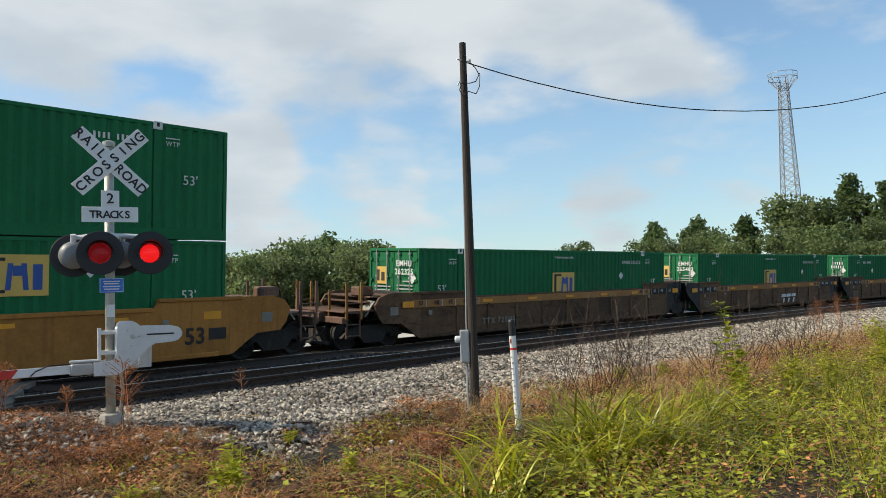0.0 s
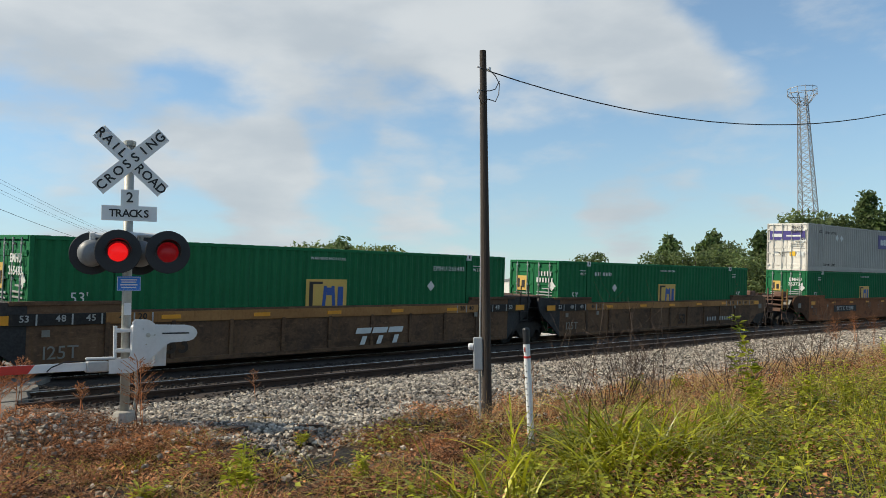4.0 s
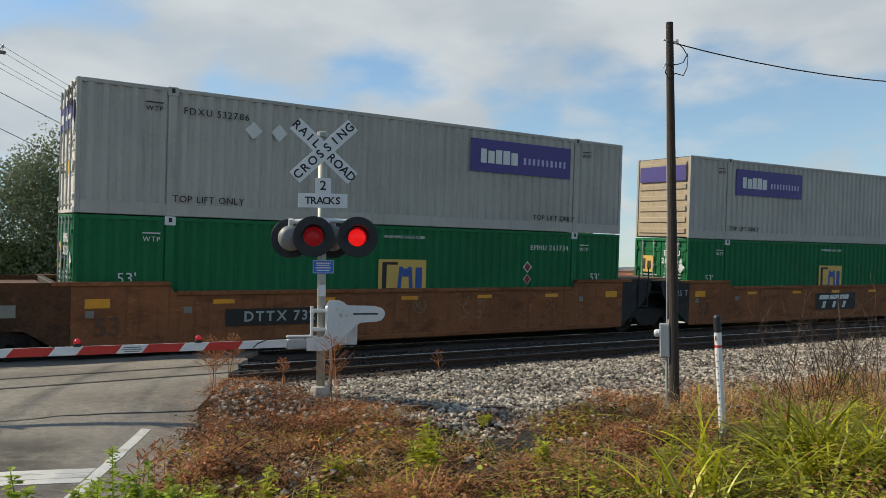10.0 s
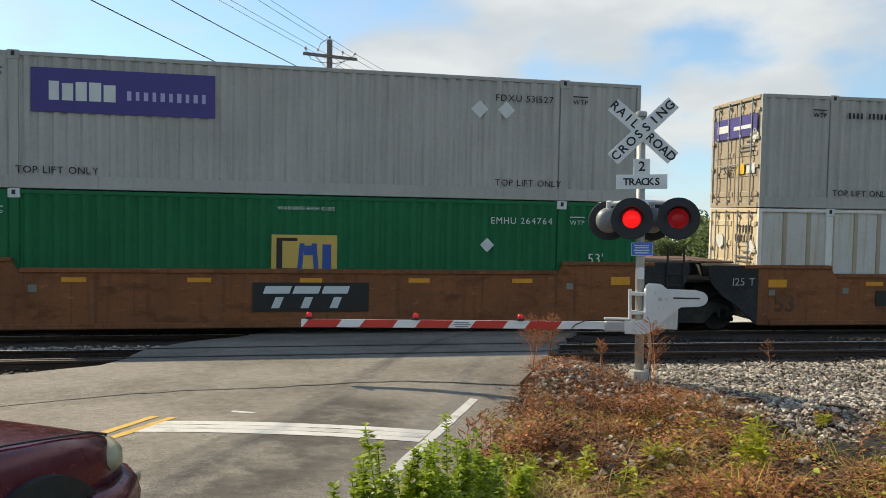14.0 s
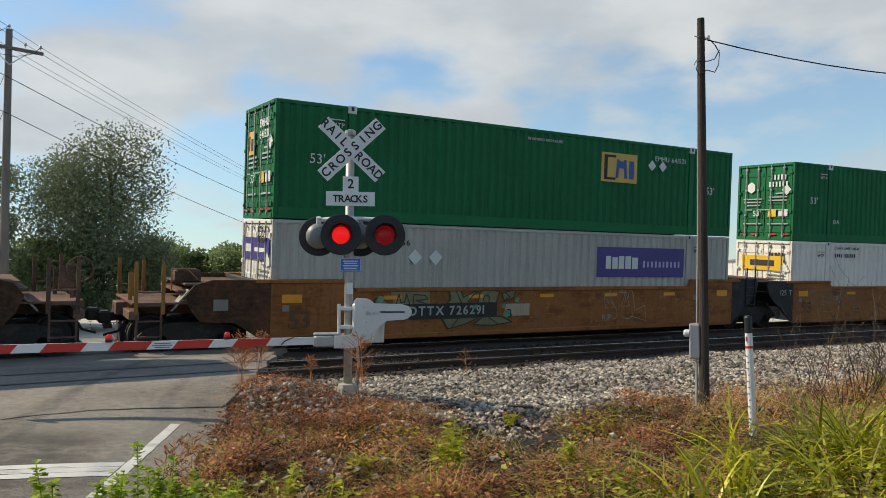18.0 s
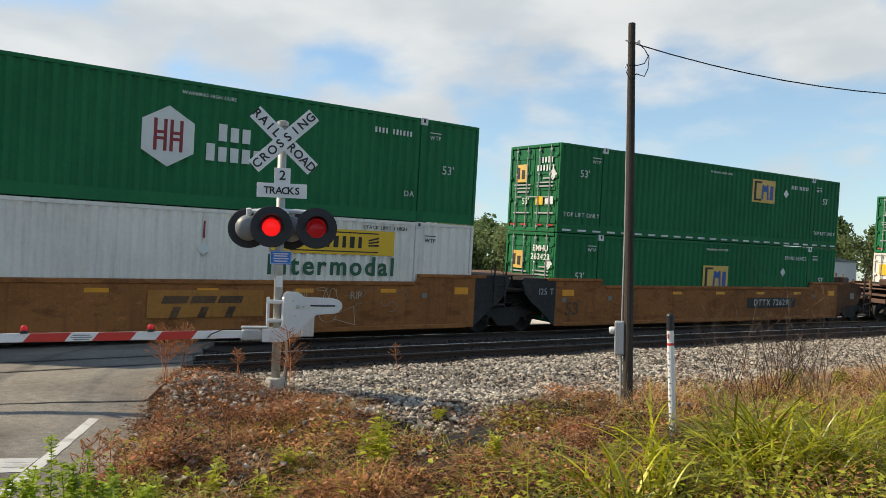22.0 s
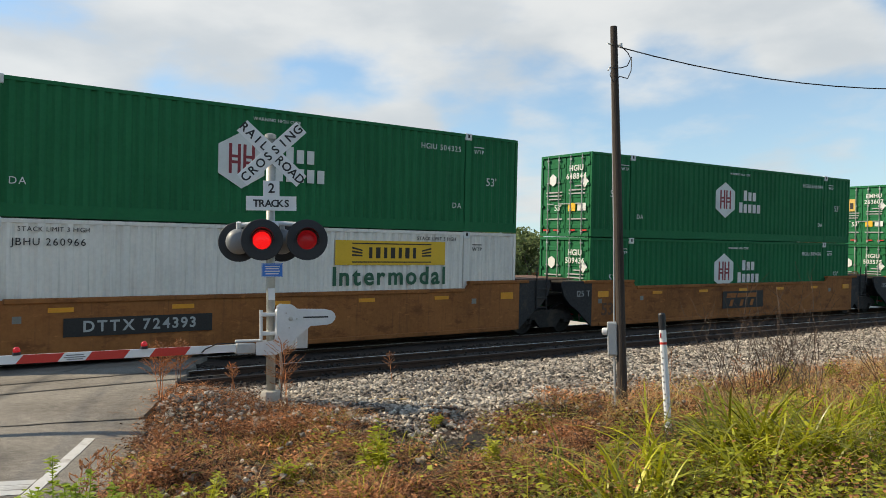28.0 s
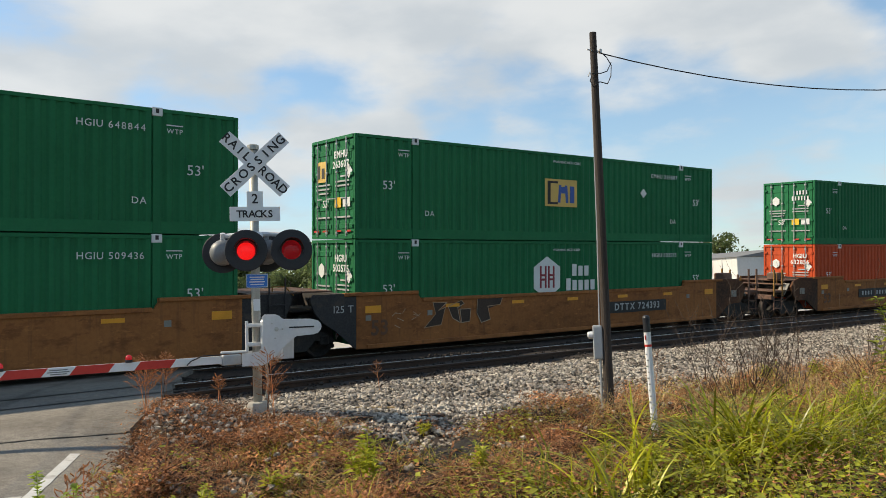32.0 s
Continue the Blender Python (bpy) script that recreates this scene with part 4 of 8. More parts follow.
def gold_logo(c, x, z, w_=1.47, h_=0.9):
    """A gold panel with three bold plain shapes, two dark and one blue."""
    on_side(c, "logo_panel", flat("gold%.2f" % w_, plate(w_, h_), MARK_GOLD), x, z, "golden logo panel")

    def tall():
        s = Shape()
        s.box((-0.56, 0, 0), (0.13, 0.01, 0.76))
        for k, l_ in ((-0.345, 0.34), (0.345, 0.34)):
            s.box((-0.5 + l_ / 2, 0, k), (l_, 0.009, 0.07))
        return s

    def blue():
        s = Shape()
        for x0, lean in ((-0.1, 0.05), (0.27, -0.05)):
            s.prism([(x0 - 0.06, -0.32), (x0 + 0.05, -0.32), (x0 + 0.05 + lean, 0.26), (x0 - 0.06 + lean, 0.26)], -0.005, 0.005)
        s.box((0.09, 0, 0.1), (0.2, 0.009, 0.22))
        s.box((0.5, 0, -0.04), (0.2, 0.011, 0.56))
        return s
    on_side(c, "logo_mark", flat("logo_tall", tall, MARK_DARK), x, z, "dark logo shape", 0.008)
    on_side(c, "logo_mark", flat("logo_blue", blue, MARK_BLUE), x, z, "blue logo shape", 0.008)


def purple_logo(c, x, z, w_=3.45, h_=0.92):
    on_side(c, "logo_panel", flat("purple", plate(3.75, 0.93), MARK_PURPLE), x, z, "purple logo panel")

    def bold():
        s = Shape()
        for k, hh, ww in ((-1.42, 0.4, 0.2), (-1.15, 0.36, 0.22), (-0.88, 0.4, 0.22), (-0.6, 0.4, 0.24), (-0.31, 0.36, 0.24)):
            s.box((k, 0, (hh - 0.42) / 2), (ww, 0.01, hh))
        return s
    on_side(c, "logo_mark", flat("purple_bold", bold, MARK_WHITE), x, z, "white logo shapes", 0.008)
    bar_row("logo_bar", 10, 0.2, MARK_LILAC, c, pose(x + 0.86, FACE - 0.008, z - 0.06), "thin pale lilac bar", 0.86)


def hex_logo(c, x, z, cut=0.0):
    """A pale hexagon with red bars, and two rows of plain white shapes beside it."""
    r = 0.69

    def hexa():
        pts = [(r * math.sin(radians(60 * k)) * 0.98, r * math.cos(radians(60 * k))) for k in range(6)]
        return Shape().prism(pts[::-1], -0.006, 0.006)

    def redbars():
        s = Shape()
        for k in (-0.29, 0.07):
            for q in (0.0, 0.22):
                s.box((k + q, 0, 0.02), (0.075, 0.01, 0.72))
            s.box((k + 0.11, 0, 0.08), (0.2, 0.009, 0.07))
            s.box((k + 0.11, 0, -0.06), (0.2, 0.0095, 0.07))
        return s

    def words():
        s = Shape()
        for row, n, z0 in ((0, 3, 0.24), (1, 5, -0.24)):
            for i in range(n):
                q = 0.98 + i * 0.29 + (0.28 if row == 0 else 0)
                hh = 0.4 if i == 0 else 0.34
                s.box((q, 0, z0 + (hh - 0.42) / 2), (0.2, 0.01, hh))
                s.box((q, 0.0, z0 - 0.06), (0.07, 0.014, 0.12))
        return s
    on_side(c, "logo_panel", flat("hexa", hexa, MARK_WHITE), x, z, "white hexagon logo panel")
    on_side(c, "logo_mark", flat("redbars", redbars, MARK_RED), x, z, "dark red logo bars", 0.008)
    on_side(c, "logo_mark", flat("hexwords", words, MARK_WHITE), x, z, "white logo shapes")


def yellow_logo(c, x, z):
    on_side(c, "logo_panel", flat("yellow", plate(3.6, 0.66), MARK_YELLOW), x, z, "yellow logo panel with a dark border")

    def dark():
        s = Shape()
        for z0, hh in ((0.25, 0.03), (-0.25, 0.03)):
            s.box((0, 0, z0), (2.6, 0.01, hh))
        for i in range(7):
            q = -0.72 + i * 0.24
            s.box((q, 0, 0), (0.14 if i % 2 else 0.1, 0.01, 0.3))
        for sg in (-1, 1):
            for k in range(3):
                s.prism([(sg * 1.3, 0.16 - k * 0.1), (sg * 0.98, 0.08 - k * 0.07), (sg * 0.98, 0.04 - k * 0.07), (sg * 1.3, 0.11 - k * 0.1)], -0.005, 0.005)
        return s
    on_side(c, "logo_mark", flat("yellow_dark", dark, MARK_DARK), x, z, "dark logo shapes", 0.008)
    side_word(c, "Intermodal", 0.5, MARK_GREEN, x - 0.02, z - 0.66, bold=0.016)


def marks(c, mat=None, top=True, flip=1, five=1.5, number=""):
    """Writing that is common to the boxes. flip: -1 where the number stands at the other end."""
    mt = mat or MARK_WHITE
    for sg in ((-1, 1) if five > 0 else ()):
        side_word(c, "53'", 0.25, mt, sg * 7.0, five)
    for sg in (-1, 1):
        side_word(c, "WTP", 0.115, mt, sg * 6.5, 2.38)
        on_side(c, "overline", flat("over", plate(0.38, 0.025), mt), sg * 6.5, 2.52)
    if top:
        side_word(c, "WARNING HIGH CUBE", 0.085, mt, 0.0, 2.6)
    if number:
        side_word(c, number, 0.16, mt, flip * 5.1, 2.4, 0.26)
    else:
        bar_row("number_bar", 11, 0.15, mt, c, pose(flip * 5.1, FACE, 2.4), gap=(4,))


def door_marks(c, logo, number=""):
    h = LONG / 2
    turn = Matrix.Rotation(radians(-90), 4, "Z")
    def put(name, me, y, z, label=""):
        part(name, me, c, label, Matrix.Translation((-h - 0.02, y, z)) @ turn)
    if logo == "gold":
        put("logo_panel", flat("door_gold", plate(0.55, 0.6), MARK_GOLD), 0.62, 1.95, "golden logo panel")
        put("logo_mark", flat("door_gold_mark", lambda: Shape().box((-0.14, 0, 0), (0.1, 0.03, 0.38)).box((0.1, 0, -0.04), (0.16, 0.032, 0.3)), MARK_DARK), 0.62, 1.95, "dark logo shape")
    elif logo == "purple":
        put("logo_panel", flat("door_purple", plate(2.2, 0.55), MARK_PURPLE), 0.0, 2.15, "purple logo panel")
        put("logo_mark", flat("door_purple_mark", lambda: Shape().box((-0.62, 0, 0), (0.6, 0.03, 0.2)).box((0.4, 0, -0.03), (0.9, 0.03, 0.1)), MARK_WHITE), 0.0, 2.15, "white logo shapes")
    elif logo == "yellow":
        put("logo_panel", flat("door_yellow", plate(1.9, 0.55), MARK_YELLOW), 0.0, 2.05, "yellow logo panel")
        put("logo_mark", flat("door_yellow_mark", lambda: Shape().box((0, 0, 0), (1.1, 0.03, 0.22)), MARK_DARK), 0.0, 2.05, "dark logo shape")
    else:
        put("logo_panel", flat("door_hex", lambda: Shape().prism([(0.2 * math.sin(radians(60 * k)), 0.22 * math.cos(radians(60 * k))) for k in range(6)][::-1], -0.006, 0.006), MARK_WHITE), 0.62, 2.0, "white hexagon logo panel")
    mt = MARK_WHITE if logo in ("gold", "hex") else MARK_DARK
    if number:
        high = 0.0 if logo in ("gold", "hex") else 0.26
        word(number[:4], 0.2 - 0.2 * high, mt, c, Matrix.Translation((-h - 0.06, -0.6, 2.36 + high)) @ turn, 0.16, 0.006)
        word(number[5:], 0.2 - 0.2 * high, mt, c, Matrix.Translation((-h - 0.06, -0.6, 2.08 + high * 1.2)) @ turn, 0.16, 0.006)
    else:
        bar_row("number_bar", 5, 0.2, mt, c, Matrix.Translation((-h - 0.02, -0.6, 2.36)) @ turn)
        bar_row("number_bar", 6, 0.2, mt, c, Matrix.Translation((-h - 0.02, -0.6, 2.1)) @ turn)
    rich = logo in ("gold", "hex")
    for k, (y, z, w_) in enumerate(((-0.75, 1.76, 0.5), (-0.6, 1.62, 0.8), (-0.6, 1.5, 0.8), (0.55, 1.56, 0.85), (0.55, 1.44, 0.8), (0.5, 1.32, 0.6), (-0.62, 0.62, 0.9), (0.55, 0.62, 0.85))[:8 if rich else 3]):
        put("notice_bar", flat("notice_bar%.2f%d" % (w_, rich), plate(w_, 0.045 if rich else 0.035), MARK_PALE if rich else MARK_DIM), y, z, "small plain bar in place of writing")
    word("53'", 0.22, mt, c, Matrix.Translation((-h - 0.06, 0.3, 1.0)) @ turn)
    put("notice", flat("ynotice", plate(0.36, 0.28), MARK_YELLOW), -0.36, 1.03, "small yellow notice")
    put("notice", flat("wnotice2", plate(0.4, 0.26), MARK_WHITE), -0.85, 1.03, "small white notice")
    put("placard", flat("door_placard", lambda: Shape().prism([(-0.2, 0), (0, -0.2), (0.2, 0), (0, 0.2)], -0.006, 0.006), MARK_WHITE), -0.98, 1.88, "white diamond placard")
    for y in (-0.95, -0.4, 0.4, 0.95) if rich else ():
        put("reflector", flat("door_reflector", plate(0.3, 0.05), STRIPE_RED), y, 0.23, "small red reflector strip")


def box_thing(kind, m, role, number=""):
    """One of the kinds of box that the train carries. role: upper or lower."""
    where = "stacked on top" if role == "upper" else "in its well"
    if kind in ("emp", "emp_red", "emp_turned", "emp_high"):
        c = container("container", m, GREEN, "green corrugated container with gold panel, " + where)
        flip = -1 if kind == "emp_turned" else 1
        marks(c, flip=flip, number=number)
        if role == "lower" and kind != "emp_high":
            gold_logo(c, -0.03, 1.55)
            diamond(c, flip * 4.25, 1.82)
            if kind == "emp_red":
                for z, hh in ((1.82, 0.1), (1.46, 0.13)):
                    if z < 1.8:
                        diamond(c, 4.25, z, 0.3)
                    on_side(c, "placard_field", flat("placard_field", lambda: Shape().prism([(-0.11, -0.02), (0.0, -0.13), (0.11, -0.02), (0.11, 0.02), (0.0, 0.13), (-0.11, 0.02)], -0.004, 0.004), MARK_RED), 4.25, z, "red field of a placard", 0.008)
        elif kind == "emp_high":
            gold_logo(c, 2.85 if role == "lower" else -0.03, 2.05)
            if role == "lower":
                diamond(c, 4.5, 2.15)
        else:
            gold_logo(c, 2.9, 2.0)
            diamond(c, 4.29, 2.17)
            diamond(c, 4.76, 2.17)
        door_marks(c, "gold", number)
    elif kind == "emp_low_gold":
        c = container("container", m, GREEN, "green corrugated container with gold panel, " + where)
        marks(c, number=number)
        gold_logo(c, -0.27, 1.58)
        diamond(c, 3.9, 1.75)
        side_word(c, "DA", 0.16, MARK_WHITE, -5.6, 0.75)
        side_word(c, "DA", 0.16, MARK_WHITE, 5.6, 0.75)
        door_marks(c, "gold", number)
    elif kind == "emp_dash":
        c = container("container", m, GREEN, "green container with gold panel and white dashes, " + where)
        marks(c, five=1.95, number=number)
        gold_logo(c, 2.65, 2.1)
        diamond(c, 4.15, 2.1)
        def dashes():
            s = Shape()
            for i in range(24):
                s.box((-7.7 + i * 0.67, 0, 0), (0.36, 0.012, 0.06))
            return s
        on_side(c, "dashed_line", flat("dashes", dashes, MARK_WHITE), 0, 0.1, "dashed white line", 0.012)
        side_word(c, "TOP LIFT ONLY", 0.15, MARK_WHITE, 7.05, 0.6)
        side_word(c, "TOP LIFT ONLY", 0.15, MARK_WHITE, -7.05, 0.6)
        door_marks(c, "gold", number)
    elif kind == "hub":
        c = container("container", m, GREEN, "green corrugated container with white hexagon, " + where)
        marks(c, number=number)
        hex_logo(c, -0.91, 1.56 if role == "upper" else 1.70)
        side_word(c, "DA", 0.16, MARK_WHITE, -5.7, 0.75)
        side_word(c, "DA", 0.16, MARK_WHITE, 5.7, 0.75)
        door_marks(c, "hex", number)
    elif kind in ("grey", "grey_worn", "grey_beige"):
        beige = kind == "grey_beige"
        c = container("container", m, GREY, ("grey corrugated container with beige ribbed end, " if beige else "grey corrugated container with purple panel, ") + where,
                      rear="wall" if beige else "door", rear_mat=BEIGE if kind != "grey" else WHITE)
        marks(c, MARK_DARK, top=False, flip=1 if beige else -1, five=-9, number=number)
        purple_logo(c, -3.88 if beige else 3.94, 2.1)
        side_word(c, "TOP LIFT ONLY", 0.155, MARK_DARK, -5.24, 0.4)
        side_word(c, "TOP LIFT ONLY", 0.155, MARK_DARK, 5.24, 0.4)
        for x in ((4.0, 4.65) if beige else (-4.23, -3.59)):
            diamond(c, x, 2.12, 0.42)
        if beige:
            h = LONG / 2
            turn = Matrix.Rotation(radians(-90), 4, "Z")
            part("logo_panel", flat("door_purple", plate(2.2, 0.55), MARK_PURPLE), c, "purple logo panel", Matrix.Translation((-h - 0.025, 0, 2.3)) @ turn)
        else:
            door_marks(c, "purple", number)
    elif kind == "grey_low":
        c = container("container", m, GREY, "grey corrugated container with purple panel, " + where, rear_mat=WHITE)
        marks(c, MARK_DARK, top=False, flip=-1, five=-9, number=number)
        purple_logo(c, 4.0, 1.98)
        for x in (-4.19, -3.56):
            diamond(c, x, 2.03, 0.42)
        door_marks(c, "purple", number)
    elif kind == "jb":
        c = container("container", m, WHITE, "white corrugated container with yellow panel, " + where)
        marks(c, MARK_DARK, top=False, flip=-1, five=-9, number=number)
        yellow_logo(c, 3.5, 2.25)
        diamond(c, 0.02, 1.95, 0.34)
        on_side(c, "placard_bar", flat("placard_bar", plate(0.04, 0.4), MARK_RED), 0.02, 2.4, "thin dark red bar")
        side_word(c, "STACK LIMIT 3 HIGH", 0.1, MARK_DARK, 5.0, 2.67)
        side_word(c, "STACK LIMIT 3 HIGH", 0.1, MARK_DARK, -5.0, 2.67)
        door_marks(c, "yellow", number)
    elif kind == "white_post":
        c = container("container", m, WHITE, "white container with outside posts, rust streaked, " + where, posted=True, rear_mat=CREAM)
        side_word(c, "53/102", 0.2, MARK_DARK, -1.0, 2.3, bold=0.004)
        diamond(c, -3.6, 1.35, 0.42, MARK_DIM)
        diamond(c, -0.9, 1.3, 0.36, MARK_DIM)
        door_marks(c, "none", number)
    else:
        c = container("container", m, ORANGE, "orange-red corrugated container, " + where)
        marks(c, number=number)
        hex_logo(c, -0.91, 1.6)
        door_marks(c, "hex", number)
    return c


AXLES = []


def truck(parent, x, first):
    """A two-axle truck: side frames, bolster, springs and two rolling wheelsets."""
    def frame_mesh():
        s = Shape()
        for y in (-1.0, 1.0):
            s.prism([(-1.25, 0.42), (-1.0, 0.66), (-0.45, 0.78), (0.45, 0.78), (1.0, 0.66), (1.25, 0.42), (1.0, 0.38), (0.62, 0.5), (0.36, 0.22), (-0.36, 0.22), (-0.62, 0.5), (-1.0, 0.38)], y - 0.07, y + 0.07)
            for q in (-0.16, 0.0, 0.16):
                s.tube((q, y, 0.3), (q, y, 0.62), 0.06, n=8)
            for q in (-0.89, 0.89):
                s.box((q, y, 0.48), (0.28, 0.2, 0.26), ch=0.03)
        s.box((0, 0, 0.66), (0.4, 2.1, 0.22), ch=0.03)
        # two filler blocks added to hide the bright ground behind the truck
        s.box((0, 0, 0.5), (2.9, 0.9, 0.5), ch=0.05)
        s.box((0, 0, 0.24), (3.0, 1.2, 0.12), ch=0.03)
        return s
    t = part("truck", cached("truck", frame_mesh, BLACK), parent, "sooty black truck with two axles", pose(x, 0, 0))
    def wheels():
        s = Shape().tube((0, -0.95, 0), (0, 0.95, 0), 0.08, n=10)
        for sg in (-1, 1):
            y = sg * 0.72
            s.lathe([(0.1, y - sg * 0.06), (0.16, y - sg * 0.08), (0.36, y - sg * 0.04), (0.48, y - sg * 0.06), (0.505, y - sg * 0.075), (0.5, y - sg * 0.045), (0.475, y - sg * 0.04), (0.465, y + sg * 0.07), (0.42, y + sg * 0.07), (0.36, y + sg * 0.0), (0.16, y + sg * 0.06), (0.1, y + sg * 0.07)], 24, axis="y")
            s.tube((0, sg * 0.93, 0), (0, sg * 1.1, 0), 0.1, n=10)
            for a in range(3):
                q = radians(120 * a)
                s.tube((0.055 * math.cos(q), sg * 1.1, 0.055 * math.sin(q)), (0.055 * math.cos(q), sg * 1.12, 0.055 * math.sin(q)), 0.018, n=6)
        return s
    for k, q in enumerate((-0.89, 0.89)):
        ws = part("wheelset", cached("wheelset", wheels, BLACK), t, "steel wheels on their axle", pose(q, 0, 0.475))
        AXLES.append((ws, q))
    return t


def sprayed_line(s, pts, d, depth):
    """A line of spray paint on the wagon side through (x, z) points."""
    for i, ((ax, az), (bx, bz)) in enumerate(zip(pts, pts[1:])):
        l = math.hypot(bx - ax, bz - az) or 1
        ex, ez = (bx - ax) / l * d * 0.6, (bz - az) / l * d * 0.6
        nx, nz = -(bz - az) / l * d, (bx - ax) / l * d
        yy = depth - 0.0002 * i
        s.faces([(ax - ex - nx, yy, az - ez - nz), (bx + ex - nx, yy, bz + ez - nz), (bx + ex + nx, yy, bz + ez + nz), (ax - ex + nx, yy, az - ez + nz)], [(0, 1, 2, 3)])


def sprayed_arc(s, x, z, rx, rz, a0, a1, d, depth, n=12):
    sprayed_line(s, [(x + rx * math.cos(radians(a0 + (a1 - a0) * k / n)), z + rz * math.sin(radians(a0 + (a1 - a0) * k / n))) for k in range(n + 1)], d, depth)


def sprayed_tag(put, c, x, top, face, small):
    """A thin white tag of joined angular letters with an open arrow tail."""
    s = Shape()
    d = 0.009
    for k, pts in enumerate((((0, 0), (0.1, -0.5), (0.2, -0.5)), ((0, 0), (0.2, -0.36), (0.27, 0.02), (0.33, -0.34), (0.48, -0.46), (0.33, -0.48)),
                             ((0.74, -0.44), (0.9, 0.0), (1.08, -0.44), (0.78, -0.47)), ((0.9, -0.16), (0.91, -0.34)), ((0.63, -0.34), (0.65, -0.58)),
                             ((1.19, 0.0), (1.31, -0.60), (1.73, -0.44), (1.8, -0.93), (1.14, -0.76)))):
        sprayed_line(s, [(x + a, top + b) for a, b in pts], d, -0.003 - 0.002 * k)
    for k, (a, b, rx, rz, a0, a1) in enumerate(((0.47, -0.2, 0.13, 0.2, 60, 250), (0.42, -0.66, 0.14, 0.18, 80, -100), (0.77, 0.01, 0.15, 0.04, 0, 360),
                                                (1.1, -0.16, 0.1, 0.19, 190, 0), (0.98, -0.64, 0.25, 0.2, 140, 350))):
        sprayed_arc(s, x + a, top + b, rx, rz, a0, a1, d, -0.015 - 0.0026 * k)
    tagged(put("graffiti", s.mesh("graffiti", GRAFFITI_WHITE), 0, 0, "thin white sprayed tag of joined letters"), "thin white sprayed tag of joined letters", kind="stuff")
    word("RIP", 0.2, GRAFFITI_WHITE, c, pose(small[0], face - 0.004, small[1]), 0.12)


def sprayed_letters(put, c, face):
    """Faded block letters in tan paint with dark green outlines."""
    fill, line, haze = Shape(), Shape(), Shape()
    blocks = (((-5.4, 1.3), (-5.1, 1.26), (-4.88, 1.1), (-4.95, 0.98), (-5.4, 0.76)), ((-4.95, 1.5), (-3.8, 1.53), (-3.78, 1.16), (-4.85, 1.13)),
              ((-3.2, 1.53), (-2.84, 1.53), (-2.74, 1.31), (-2.25, 1.53), (-2.6, 1.2), (-2.48, 1.15), (-3.26, 1.15), (-3.14, 1.26)),
              ((-2.26, 1.15), (-2.2, 1.44), (-2.0, 1.53), (-1.74, 1.5), (-1.56, 1.45), (-1.66, 1.15)), ((-1.48, 1.4), (-1.0, 1.53), (-1.08, 1.27), (-1.38, 1.2)),
              ((-3.4, 0.74), (-2.2, 0.76), (-2.65, 0.58), (-3.2, 0.46)), ((-2.1, 0.76), (-1.5, 0.76), (-1.1, 0.6), (-1.75, 0.52), (-2.4, 0.55)))
    for k, pts in enumerate(blocks):
        n = len(pts)
        cx, cz = sum(a for a, b in pts) / n, sum(b for a, b in pts) / n
        y = -0.002 - 0.0004 * k
        fill.faces([(cx, y, cz)] + [(a, y, b) for a, b in pts], [(0, 1 + i, 1 + (i + 1) % n) for i in range(n)])
        if k != 1:
            sprayed_line(line, list(pts) + [pts[0]], 0.016, -0.006 - 0.002 * k)
    for k, pts in enumerate((((-4.8, 1.14), (-4.72, 1.42), (-4.66, 1.2), (-4.55, 1.2), (-4.5, 1.42), (-4.4, 1.16)), ((-4.3, 1.16), (-4.28, 1.4), (-3.95, 1.38), (-3.85, 1.28), (-4.2, 1.24), (-3.9, 1.15)),
                             ((-3.0, 1.5), (-2.8, 1.16)), ((-1.35, 1.42), (-1.2, 1.3), (-1.35, 1.24)), ((-2.9, 0.74), (-3.1, 0.5)), ((-1.9, 0.74), (-1.6, 0.56)))):
        sprayed_line(line, pts, 0.014, -0.022 - 0.0015 * k)
    sprayed_arc(line, -2.0, 1.26, 0.1, 0.11, 0, 360, 0.014, -0.032)
    for a, b, r in ((-5.25, 1.28, 0.12), (-1.3, 0.84, 0.14), (-1.4, 1.06, 0.09), (-0.95, 1.22, 0.09), (-2.35, 1.05, 0.08)):
        y = -0.034 - 0.0006 * r
        ring = [(a + r * math.cos(k * 0.7) * (0.7 + 0.5 * (k % 2)), y, b + r * 0.8 * math.sin(k * 0.7)) for k in range(9)]
        haze.faces([(a, y, b)] + ring, [(0, 1 + i, 1 + (i + 1) % 9) for i in range(9)])
    tagged(put("graffiti", fill.mesh("graffiti", GRAFFITI), 0, 0, "faded tan sprayed block letters"), "faded tan sprayed block letters", kind="stuff")
    tagged(put("graffiti", line.mesh("graffiti", GRAFFITI_LINE), 0, 0, "dark green outlines of the sprayed letters"), "dark green outlines of the sprayed letters", kind="stuff")
    tagged(put("graffiti", haze.mesh("graffiti", GRAFFITI_MINT), 0, 0, "thin mint green spray clouds"), "thin mint green spray clouds", kind="stuff")
    put("mark_panel", cached("mark_panel", lambda: Shape().box((0, 0, 0), (0.85, 0.01, 0.34)), BEIGE), -0.92, 0.94, "faded tan marking panel")
    word("B", 0.24, MARK_DARK, c, pose(-1.2, face - 0.012, 0.83), 0.12, 0.008)


